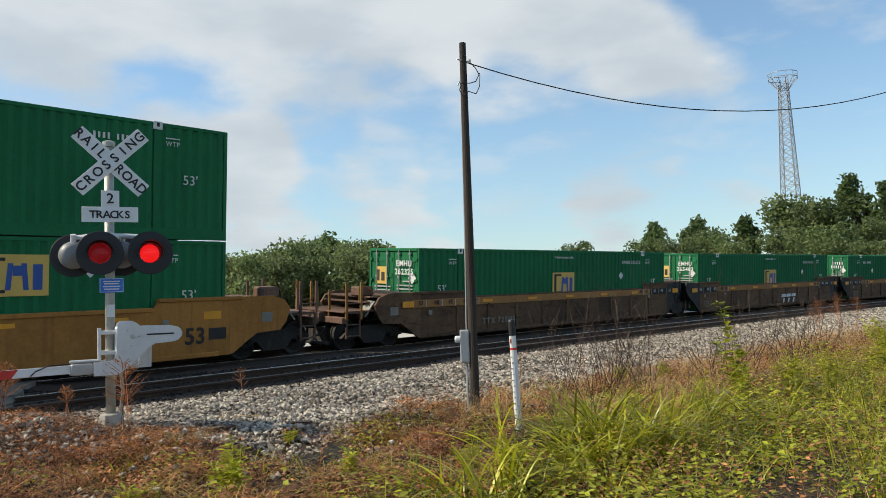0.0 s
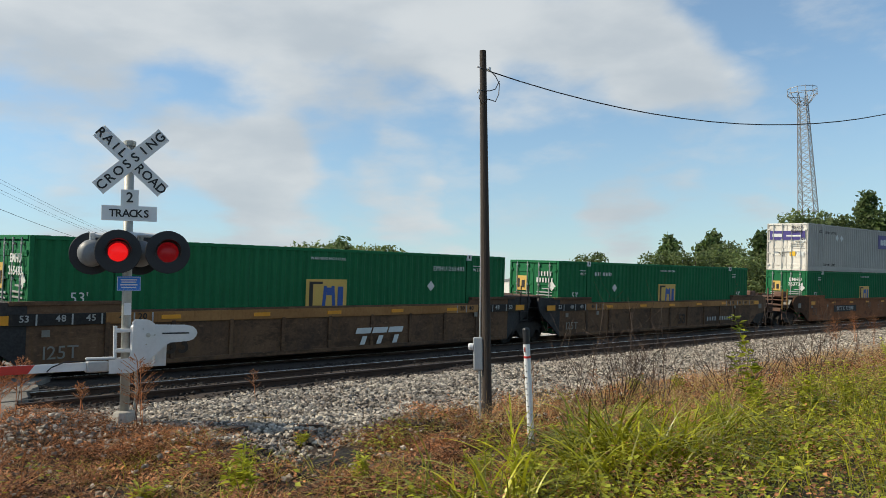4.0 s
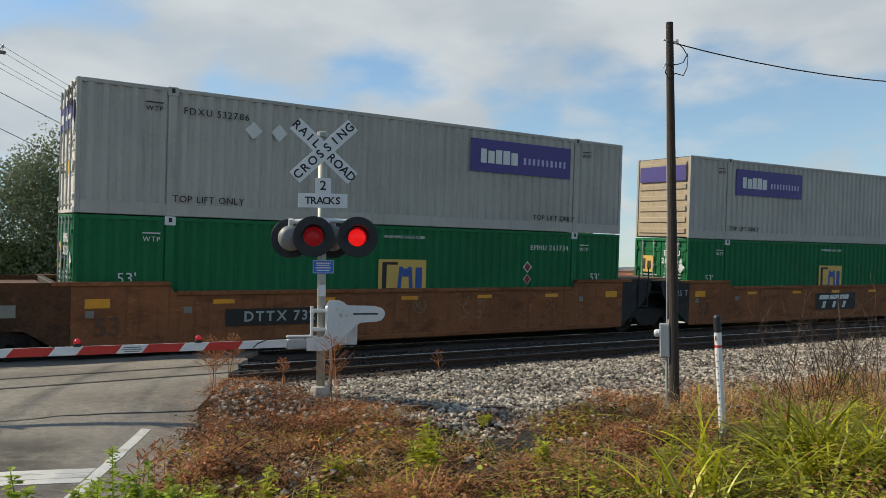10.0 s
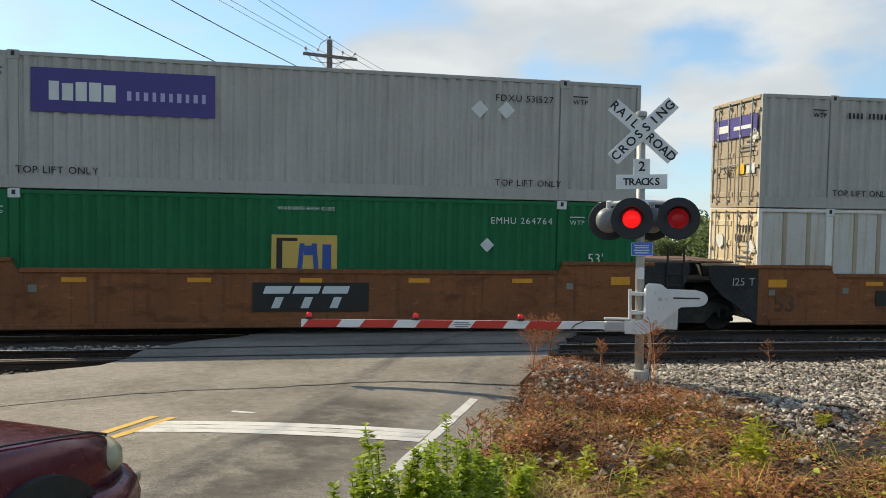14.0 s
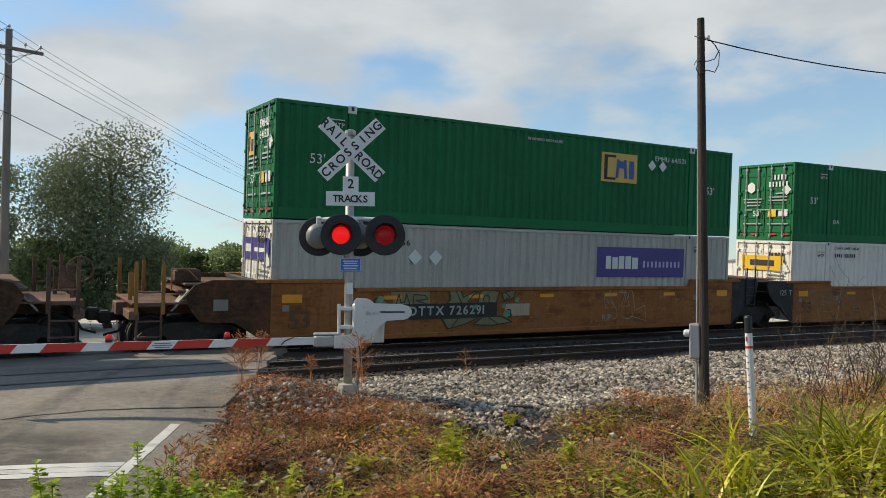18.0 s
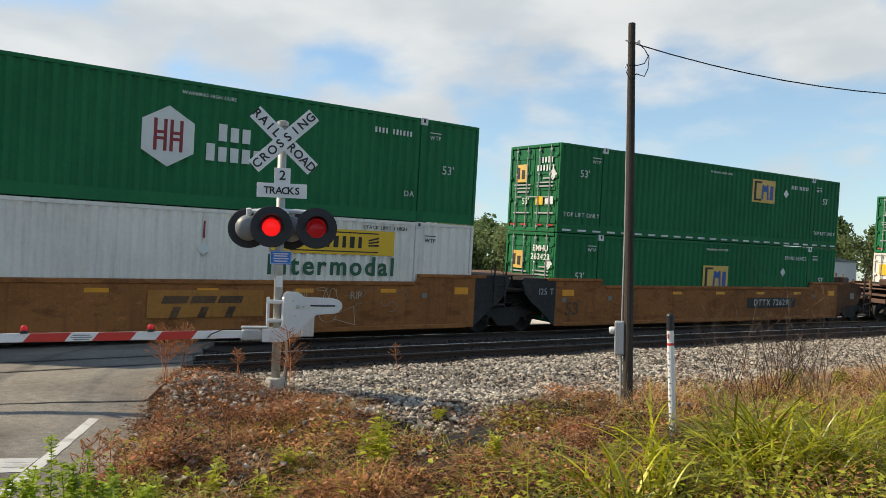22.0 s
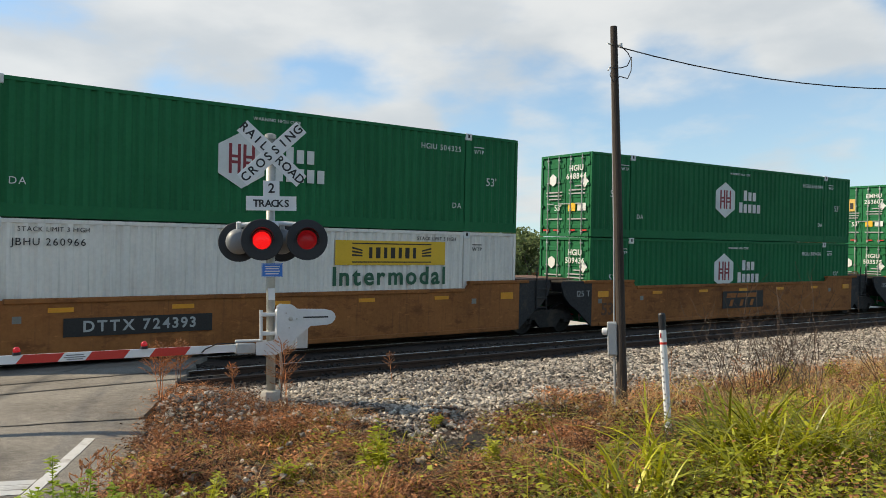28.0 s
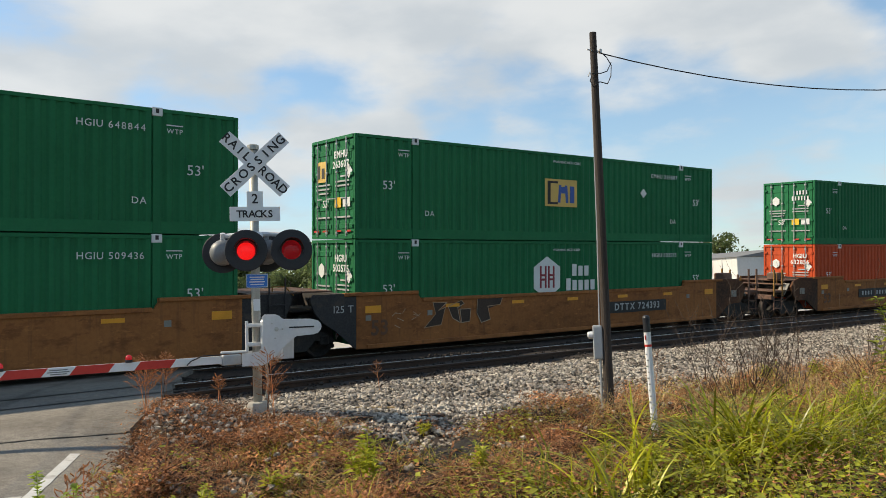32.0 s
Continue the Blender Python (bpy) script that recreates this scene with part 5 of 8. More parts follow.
def sprayed_black(put):
    """Black sprayed letters with thin white edges."""
    fill, line = Shape(), Shape()
    for k, pts in enumerate((((-5.6, 1.44), (-5.1, 1.41), (-5.4, 1.2), (-5.15, 1.28), (-5.3, 0.78), (-5.9, 0.72), (-5.5, 1.1)), ((-5.05, 1.3), (-4.55, 1.46), (-4.45, 1.36), (-4.7, 1.25), (-4.6, 0.8), (-4.9, 0.96)),
                             ((-4.62, 1.2), (-4.2, 1.2), (-4.25, 0.82), (-4.55, 0.8)), ((-3.95, 1.5), (-2.95, 1.52), (-3.05, 1.28), (-3.55, 1.24), (-3.45, 0.84), (-3.8, 0.76), (-3.98, 1.06)))):
        n = len(pts)
        cx, cz = sum(a for a, b in pts) / n, sum(b for a, b in pts) / n
        y = -0.002 - 0.0005 * k
        fill.faces([(cx, y, cz)] + [(a, y, b) for a, b in pts], [(0, 1 + i, 1 + (i + 1) % n) for i in range(n)])
        sprayed_line(line, list(pts) + [pts[0]], 0.011, -0.006 - 0.002 * k)
    rg = random.Random(6)
    for k in range(9):
        x, z = rg.uniform(-7.0, -6.1), rg.uniform(0.75, 1.3)
        sprayed_line(line, [(x, z), (x + rg.uniform(0.05, 0.25), z + rg.uniform(-0.2, 0.2))], 0.009, -0.016 - 0.0004 * k)
    tagged(put("graffiti", fill.mesh("graffiti", MARK_FADED), 0, 0, "black sprayed letters"), "black sprayed letters", kind="stuff")
    tagged(put("graffiti", line.mesh("graffiti", GRAFFITI_WHITE), 0, 0, "thin white edges of the sprayed letters"), "thin white edges of the sprayed letters", kind="stuff")


def well_unit(name, m, color, label, left, right, style, at_u):
    """One well: two side walls, chords, floor, ends. left, right: 'outer', 'joint' (owns the shared truck) or 'none'."""
    c = thing(name, m, label, "well wagon", "well wagons of the train")
    low, mid, top = 0.27, 1.55, 1.78
    def wall(side):
        y0, y1 = side * 1.37, side * 1.45
        pts = [(8.12, low), (8.12, top), (6.15, top), (6.0, mid), (-6.0, mid), (-6.15, top), (-8.12, top), (-8.12, low)]
        return Shape().prism(pts, y0, y1)

    def end_plate(side, x, outer):
        pts = [(8.125, low), (8.3, 0.42), (8.75, 0.8), (9.1, 1.02), (9.36, 1.3), (9.48, 1.62), (9.4, top), (8.125, top)]
        if outer:
            pts = [(8.125, low), (8.25, 0.3), (8.72, 0.62), (8.98, 0.78), (9.75, 0.82), (9.95, 1.05), (10.1, 1.4), (9.9, top - 0.12), (9.5, top), (8.125, top)]
        return Shape().prism([(x * q, z) for q, z in pts][::x], side * 1.37, side * 1.45)
    for side in (-1, 1):
        wl = part("side_wall", cached("side_wall%d" % side, lambda: wall(side), color), c)
        part("top_chord", cached("top_chord%d" % side, lambda: Shape().box((0, side * 1.41, mid - 0.02), (11.9, 0.16, 0.1), ch=0.012), color), wl)
        for x in (-7.3, 7.3):
            part("end_chord", cached("end_chord%d%d" % (side, x > 0), lambda: Shape().box((x, side * 1.41, top - 0.03), (2.4, 0.16, 0.09), ch=0.012), color), wl)
        part("bottom_chord", cached("bottom_chord%d" % side, lambda: Shape().box((0, side * 1.42, low + 0.05), (15.6, 0.16, 0.12), ch=0.015), color), wl)
        if style == "ribbed":
            for i in range(9):
                x = -6.4 + i * 1.6
                part("stiffener", cached("stiffener%d" % side, lambda: Shape().box((0, side * 1.475, 0.83), (0.11, 0.06, 0.95), ch=0.01), WELL_BROWN), wl, m=pose(x, 0, 0))
            b0, b1 = (-8.55 if left == "outer" else -6.45), (8.55 if right == "outer" else 6.45)
            part("sill_band", Shape().box(((b0 + b1) / 2, side * 1.475, 1.4), (b1 - b0, 0.045, 0.26), ch=0.008), wl, "dusty ochre top sill", mat=SILL_OCHRE)
            for e0, e1 in ((-8.55, b0 - 0.01), (b1 + 0.01, 8.55)):
                if e1 - e0 > 0.5:
                    part("sill_band", Shape().box(((e0 + e1) / 2, side * 1.475, 1.4), (e1 - e0, 0.045, 0.26), ch=0.008), wl, "sooty black end of the top sill", mat=BLACK)
    part("floor", cached("floor", lambda: Shape().box((0, 0, 0.27), (14.2, 2.7, 0.1), ch=0.01), BLACK), c)
    for x in (-1, 1):
        def bulk():
            s = Shape().box((x * 8.42, 0, 1.3), (0.14, 2.72, 0.95), ch=0.015)
            s.prism([(x * 8.5, 0.95), (x * 8.5, 1.35), (x * 9.4, 1.18), (x * 9.4, 0.92)], -0.55, 0.55)
            s.box((x * 9.15, 0, 1.32), (1.2, 1.5, 0.07), ch=0.01)
            s.tube((x * 9.6, 0, 0.8), (x * 9.6, 0, 1.25), 0.26, n=14)
            return s
        part("end_bulkhead", cached("end_bulkhead%d" % x, bulk, BLACK if style != "new" else color), c, "sooty black end bulkhead")
        kind = left if x < 0 else right
        for side in (-1, 1):
            if kind != "outer":
                part("end_plate", cached("end_plate%d%d" % (side, x), lambda: end_plate(side, x, False), SOOT), c, "sooty black end plate of the side")
            else:
                part("end_plate", cached("outer_plate%d%d" % (side, x), lambda: end_plate(side, x, True), {"new": WELL_YELLOW, "ribbed": WELL_BROWN}.get(style, DARK_RUST)), c, "sooty tapered end of the side")
                part("vent", cached("vent%d%d" % (side, x), lambda: Shape().box((x * 9.3, side * 1.456, 1.2), (0.34, 0.014, 0.26), ch=0.003), MARK_DIM), c, "small pale grille")
        if kind == "outer":
            def platform():
                s = Shape().box((x * 10.1, 0, 1.05), (2.6, 0.62, 0.3), ch=0.02)
                s.box((x * 10.45, 0, 1.24), (1.5, 2.6, 0.05), ch=0.008)
                s.box((x * 9.3, 0, 1.66), (1.5, 2.3, 0.05), ch=0.008)
                s.box((x * 10.0, 0, 1.5), (0.4, 2.2, 0.05), ch=0.008)
                s.box((x * 11.15, 0, 0.98), (0.22, 2.6, 0.2), ch=0.02)
                return s
            pf = part("end_platform", cached("end_platform%d" % x, platform, PLATFORM), c, "dusty pinkish brown end platform")
            for q, y, hh in ((10.55, -1.32, 2.16), (11.12, -1.32, 2.16), (10.55, 1.32, 2.1), (11.12, 1.32, 2.16), (11.12, -0.45, 1.9), (10.9, 0.5, 1.85)):
                part("railing_post", cached("railing_post%d" % (hh * 100), lambda: Shape().box((0, 0, (1.0 + hh) / 2), (0.085, 0.05, hh - 1.0), ch=0.006), OCHRE_POST if x < 0 else PLATFORM), pf, "slim upright post", pose(x * q, y, 0))
            for y in (-1.3, 1.3):
                def steps_():
                    s = Shape()
                    for z in (0.5, 0.85, 1.2, 1.5):
                        s.box((x * 10.84, 0, z), (0.56, 0.07, 0.035), ch=0.005)
                    for q in (10.58, 11.1):
                        s.box((x * q, 0, 0.85), (0.05, 0.03, 0.85))
                    return s
                part("step_ladder", cached("step_ladder%d" % x, steps_, PLATFORM), pf, "open steps", pose(0, y, 0))
            part("grating", cached("grating%d" % x, lambda: Shape().prism([(x * 9.95, 1.52), (x * 10.35, 1.05), (x * 10.38, 1.08), (x * 9.98, 1.55)][::x], -1.3, -0.9), MARK_DIM), pf, "small slanted tread grating")
            if x > 0 and style == "rust":
                part("air_tank", cached("air_tank%d" % x, lambda: Shape().lathe([(0.0, 8.7), (0.17, 8.74), (0.23, 8.82), (0.23, 9.5), (0.17, 9.58), (0.0, 9.62)], 16, (0, -0.4, 1.93), "x"), SOOT), pf, "sooty air tank")
                part("brake_panel", cached("brake_panel", lambda: Shape().box((10.95, -0.85, 1.75), (0.3, 0.06, 0.5), ch=0.02), PLATFORM), pf, "upright brake housing")

                def ring():
                    s = Shape().path([(11.2 + 0.27 * math.cos(k * math.pi / 10), -0.92, 1.92 + 0.27 * math.sin(k * math.pi / 10)) for k in range(21)], 0.018, 6)
                    for k in range(5):
                        s.tube((11.2, -0.92, 1.92), (11.2 + 0.26 * math.cos(k * 1.257), -0.92, 1.92 + 0.26 * math.sin(k * 1.257)), 0.012, n=5)
                    return s
                part("brake_wheel", cached("brake_wheel", ring, PLATFORM), pf, "spoked hand brake wheel")
            else:
                part("brake_box", cached("brake_box%d" % x, lambda: Shape().box((x * 9.9, -0.55, 1.83), (0.6, 0.5, 0.32), ch=0.05), PLATFORM), pf, "brown valve box")
                part("pipe_loop", cached("pipe_loop", lambda: Shape().path([(-10.3, -0.9, 1.5), (-10.3, -0.9, 2.0), (-9.95, -0.9, 2.0), (-9.7, -0.9, 1.75)], 0.02), OCHRE_POST), pf, "thin bent pipe")
            part("coupler", cached("coupler%d" % x, lambda: Shape().box((x * 11.2, 0, 0.85), (0.75, 0.22, 0.2), ch=0.03).box((x * 11.62, 0.04 * x, 0.85), (0.3, 0.36, 0.28), ch=0.05).path([(x * 11.1, -0.4, 0.95), (x * 11.35, -0.42, 0.55), (x * 11.65, -0.3, 0.45)], 0.03), BLACK), pf, "steel coupler with air hose")
            truck(c, x * 9.85, x < 0)
        elif kind == "joint":
            truck(c, x * 9.755, False)
            def steps():
                s = Shape().path([(x * 8.83, 0, 0.85), (x * 8.83, 0, 2.2)], 0.024).path([(x * 9.27, 0, 0.85), (x * 9.27, 0, 2.2)], 0.024)
                for z in (0.92, 1.22, 1.5):
                    s.box((x * 9.05, 0, z), (0.46, 0.05, 0.04))
                return s
            for y in (-1.48, 1.48):
                part("ladder", cached("ladder%d" % x, steps, SOOT), c, "sooty ladder", pose(0, y, 0))
            part("walkway", cached("walkway%d" % x, lambda: Shape().box((x * 9.1, 0, 1.79), (1.5, 2.5, 0.04), ch=0.006).box((x * 10.4, 0, 1.79), (0.9, 2.3, 0.04), ch=0.006), PLATFORM), c, "dusty walkway over the joint")
            part("brake_cylinder", cached("brake_cylinder%d" % x, lambda: Shape().tube((x * 9.45, 0, 1.62), (x * 10.1, 0, 1.62), 0.2, n=14), BLACK), c)
            part("hose_loop", cached("hose_loop%d" % x, lambda: Shape().path([(x * 9.3, -0.7, 1.4), (x * 9.5, -0.8, 1.75), (x * 9.8, -0.85, 1.8), (x * 10.1, -0.8, 1.72), (x * 10.25, -0.7, 1.4)], 0.03), BLACK), c, "bent air hose")
    # writing and reflectors on the camera's side
    face = -1.463
    def put(nm, me, x, z, label=""):
        return part(nm, me, c, label, pose(x, face - (0.055 if style == "ribbed" else 0), z))
    for i in range(7):
        x = ((-8.75, -4.88, -2.31, 0.12, 2.6, 5.1, 8.75) if style == "ribbed" else (-7.6, -4.88, -2.31, 0.12, 2.6, 5.1, 7.6))[i]
        z = 1.4 if style == "ribbed" else 1.33
        big = abs(x) > 7
        put("reflector", cached("reflector%d" % big, lambda: Shape().box((0, 0, 0), (0.5, 0.01, 0.2 if big else 0.1)), REFLECT), x, z, "yellow reflector strip")
    dk = {"ribbed": MARK_FADED, "new": MARK_DARK}.get(style, FAINT_DARK)
    spec_ = {27: (-4.26, 0.86), 47: (2.0, -4.7), 66: (4.7, 1.0)}.get(round(at_u), (0, -7.4))
    word("53", 0.42 if style != "ribbed" else 0.46, dk, c, pose(spec_[1], face - (0.06 if style == "ribbed" else 0.004), 0.8 if style != "ribbed" else 0.7), 0.14, 0.012)
    if style == "ribbed":
        for sg in (-1, 1):
            for num, q in (("53", 8.2), ("48", 7.45), ("45", 6.8), ("40", 6.05), ("20", 5.6)):
                on_black = q > 6.45 and (left if sg < 0 else right) != "outer"
                word(num, 0.15, MARK_PALE if on_black else MARK_DARK, c, pose(sg * q, face - (0.06 if style == "ribbed" else 0.004), 1.42), 0.14, 0.003)
                put("tick", cached("tick%d" % on_black, lambda: Shape().box((0, 0, 0), (0.035, 0.006, 0.24)), MARK_PALE), sg * (q - 0.25), 1.4, "pale dividing tick")
    if style == "new":
        word("53", 0.42, dk, c, pose(7.1, face - (0.06 if style == "ribbed" else 0.004), 0.8), 0.14, 0.012)
        put("grille", cached("grille", lambda: Shape().box((0, 0, 0), (0.5, 0.012, 0.3)), MARK_DARK), 7.75, 0.85, "small dark grille")
    if style == "ribbed":
        if left != "outer":
            word("125T", 0.3, MARK_DIM, c, pose(-7.42, face - (0.06 if style == "ribbed" else 0.004), 0.66), 0.14)
    elif left != "outer":
        word("125 T", 0.2, MARK_PALE, c, pose(-8.52, face - (0.06 if style == "ribbed" else 0.004), 1.36), 0.14)
    put("notice", cached("wnotice", lambda: Shape().box((0, 0, 0), (0.17, 0.01, 0.15)), MARK_DIM), -5.7, 1.15, "small white notice")
    put("notice", cached("wnotice", lambda: Shape().box((0, 0, 0), (0.17, 0.01, 0.15)), MARK_DIM), -7.75, 1.1, "small white notice")
    put("notice", cached("wnotice", lambda: Shape().box((0, 0, 0), (0.17, 0.01, 0.15)), MARK_DIM), 6.3, 1.2, "small white notice")
    for x0, x1, z0, z1, n, mt, seed in {90: ((0.2, 2.6, 0.8, 1.3, 9, MARK_DIM, 1), (3.6, 5.4, 0.85, 1.2, 5, MARK_DARK, 2)), 172: ((-7.4, -4.3, 0.7, 1.4, 22, MARK_DIM, 3), (3.8, 5.6, 0.8, 1.3, 8, MARK_DIM, 4)), 191: ((-7.8, -5.0, 1.6, 1.75, 12, MARK_DARK, 5), (-3.0, 1.5, 1.44, 1.5, 12, MARK_DARK, 8)),
                                        234: ((-1.2, -0.5, 0.8, 1.2, 3, MARK_DARK, 7),)}.get(round(at_u), ()):
        rg = random.Random(seed)
        s = Shape()
        for i in range(n):
            xa, za = rg.uniform(x0, x1), rg.uniform(z0, z1)
            r, a0, a1 = rg.uniform(0.35, 0.75) * (z1 - z0) * 0.6, rg.uniform(0, 6.28), rg.choice((0.18, 0.3, 0.42))
            pts = [(xa + r * math.cos(a0 + k * a1), max(z0 - 0.05, min(z1 + 0.05, za + r * math.sin(a0 + k * a1)))) for k in range(14)]
            d = 0.007
            for (ax, az), (bx, bz) in zip(pts, pts[1:]):
                l = math.hypot(bx - ax, bz - az) or 1
                nx, nz = -(bz - az) / l * d, (bx - ax) / l * d
                yy = -0.003 - 0.0002 * i
                s.faces([(ax - nx, yy, az - nz), (bx - nx, yy, bz - nz), (bx + nx, yy, bz + nz), (ax + nx, yy, az + nz)], [(0, 1, 2, 3)])
        tagged(put("graffiti", s.mesh("graffiti", mt), 0, 0, "thin scrawled spray paint loops"), "thin scrawled spray paint loops", kind="stuff")
    if round(at_u) in (152, 172):
        low = round(at_u) == 172
        sprayed_tag(put, c, 2.3, 1.42 if not low else 1.36, face, (4.1, 1.2) if low else (2.45, 0.62))
    if style == "graffiti":
        sprayed_letters(put, c, face)
    if round(at_u) == 254:
        sprayed_black(put)
    return c


UNITS = [
    # place along the train, wagon style, left end, right end, lower box, upper box, number panel
    (-4.47, "new", "joint", "outer", "emp_high", "emp_high", 0),
    (19.0, "ribbed", "outer", "joint", "emp", "", 1),
    (38.48, "ribbed", "none", "joint", "emp", "", 2),
    (57.93, "ribbed", "none", "outer", "emp_turned", "", 1),
    (81.47, "rust", "outer", "joint", "emp_red", "grey", 1),
    (100.95, "rust", "none", "joint", "emp", "grey_beige", 2),
    (120.46, "rust", "none", "outer", "white_post", "grey_worn", 1),
    (143.94, "graffiti", "outer", "joint", "grey_low", "emp", 3),
    (163.46, "ochre", "none", "joint", "jb", "hub", 5),
    (183.01, "ochre", "none", "outer", "emp", "emp_dash", 4),
    (206.75, "ochre", "outer", "joint", "jb", "hub", 1),
    (226.27, "ochre", "none", "joint", "hub", "hub", 2),
    (245.83, "ochre", "none", "outer", "hub", "emp_low_gold", 4),
    (269.41, "ochre", "outer", "none", "orange", "hub", 1),
]
# numbers painted on the boxes, lower and upper, where they can be read
NUMBERS = {-4.47: ("EMHU 649681", ""), 19.0: ("EMHU 262325", ""), 38.48: ("EMHU 265483", ""), 81.47: ("EMHU 263734", "FDXU 532786"), 100.95: ("EMHU 264764", "FDXU 531527"),
           143.94: ("FDXU 532556", "EMHU 641521"), 183.01: ("EMHU 263423", ""), 206.75: ("JBHU 260966", "HGIU 504325"), 226.27: ("HGIU 509436", "HGIU 648844"),
           245.83: ("HGIU 503575", "EMHU 263607"), 269.41: ("HGIU 632856", "")}
WAGON_NUMBERS = {19.0: "TTX 725105", 81.47: "DTTX 732198", 120.46: "DTTX 732198", 143.94: "DTTX 726291", 183.01: "DTTX 726291", 206.75: "DTTX 724393", 245.83: "DTTX 724393"}
COLORS = {"new": (WELL_YELLOW, "weathered yellow well wagon"), "ribbed": (WELL_BROWN, "sooty dark brown well wagon with ribbed sides"),
          "rust": (WELL_RUST, "rust brown well wagon"), "graffiti": (WELL_OCHRE, "dusty ochre well wagon with faded graffiti"),
          "ochre": (WELL_OCHRE, "dusty ochre brown well wagon")}
ROLLING = []
for at, style, le, ri, lower, upper, panel in UNITS:
    color, label = COLORS[style]
    u0 = at + LONG / 2
    m = train_pose(u0)
    wu = well_unit("well_wagon", m, color, label + " on the far track", le, ri, style, u0)
    ROLLING.append((wu, u0, 0.0))
    fx = -1.47 - (0.05 if style == "ribbed" else 0)
    if panel:
        def numpanel():
            return Shape().box((0, 0, 0), (3.2, 0.008, 0.4))
        x = {1: -3.23, 2: 0.13, 3: -3.23, 4: 3.38, 5: 0.13}[panel]
        if style == "ribbed":
            x = {19.0: -4.26, 38.48: 2.0, 57.93: 4.7}[at]
        if panel in (1, 3, 4):
            if style in ("rust", "graffiti", "ochre"):
                part("number_panel", cached("number_panel", numpanel, MARK_DARK), wu, "black number panel", pose(x, fx - 0.002, 0.95))
            number = WAGON_NUMBERS.get(at, "")
            if number:
                word(number, 0.24 if style != "ribbed" else 0.21, MARK_PALE if style != "ribbed" else MARK_DIM, wu, pose(x, fx - 0.008, 0.95 if style != "ribbed" else 0.66), 0.22, 0.008)
            else:
                bar_row("number_bar", 11, 0.2, MARK_PALE, wu, pose(x, fx - 0.008, 0.95 if style != "ribbed" else 0.66), "plain white bar", 1.25, (4,))
        else:
            def mark():
                s = Shape()
                for k in (-0.85, -0.2, 0.45):
                    s.prism([(k - 0.22, 0.08), (k + 0.36, 0.08), (k + 0.42, 0.25), (k - 0.16, 0.25)], -0.005, 0.005)
                    s.prism([(k - 0.04, -0.25), (k + 0.14, -0.25), (k + 0.24, 0.0), (k + 0.06, 0.0)], -0.004, 0.004)
                return s
            if panel == 5:
                part("logo_panel", cached("wagon_panel_yellow", lambda: Shape().box((0, 0, 0), (2.75, 0.008, 0.63)), WELL_YELLOW), wu, "faded yellow logo panel", pose(x, fx - 0.002, 1.02))
            elif style in ("rust", "ochre"):
                part("logo_panel", cached("wagon_panel", lambda: Shape().box((0, 0, 0), (2.6, 0.008, 0.66)), MARK_DARK), wu, "black logo panel", pose(x, fx - 0.002, 0.95))
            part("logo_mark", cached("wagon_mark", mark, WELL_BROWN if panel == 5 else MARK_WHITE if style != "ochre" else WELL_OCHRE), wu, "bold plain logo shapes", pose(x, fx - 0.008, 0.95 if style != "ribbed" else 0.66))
    for kind, z, role, number in ((lower, 0.35, "lower", NUMBERS.get(at, ("", ""))[0]), (upper, 3.255, "upper", NUMBERS.get(at, ("", ""))[1])):
        if kind:
            c = box_thing(kind, m @ Matrix.Translation((0, 0, z)), role, number)
            ROLLING.append((c, u0, z))

# ---- crossing signal ----
FLASHERS = []


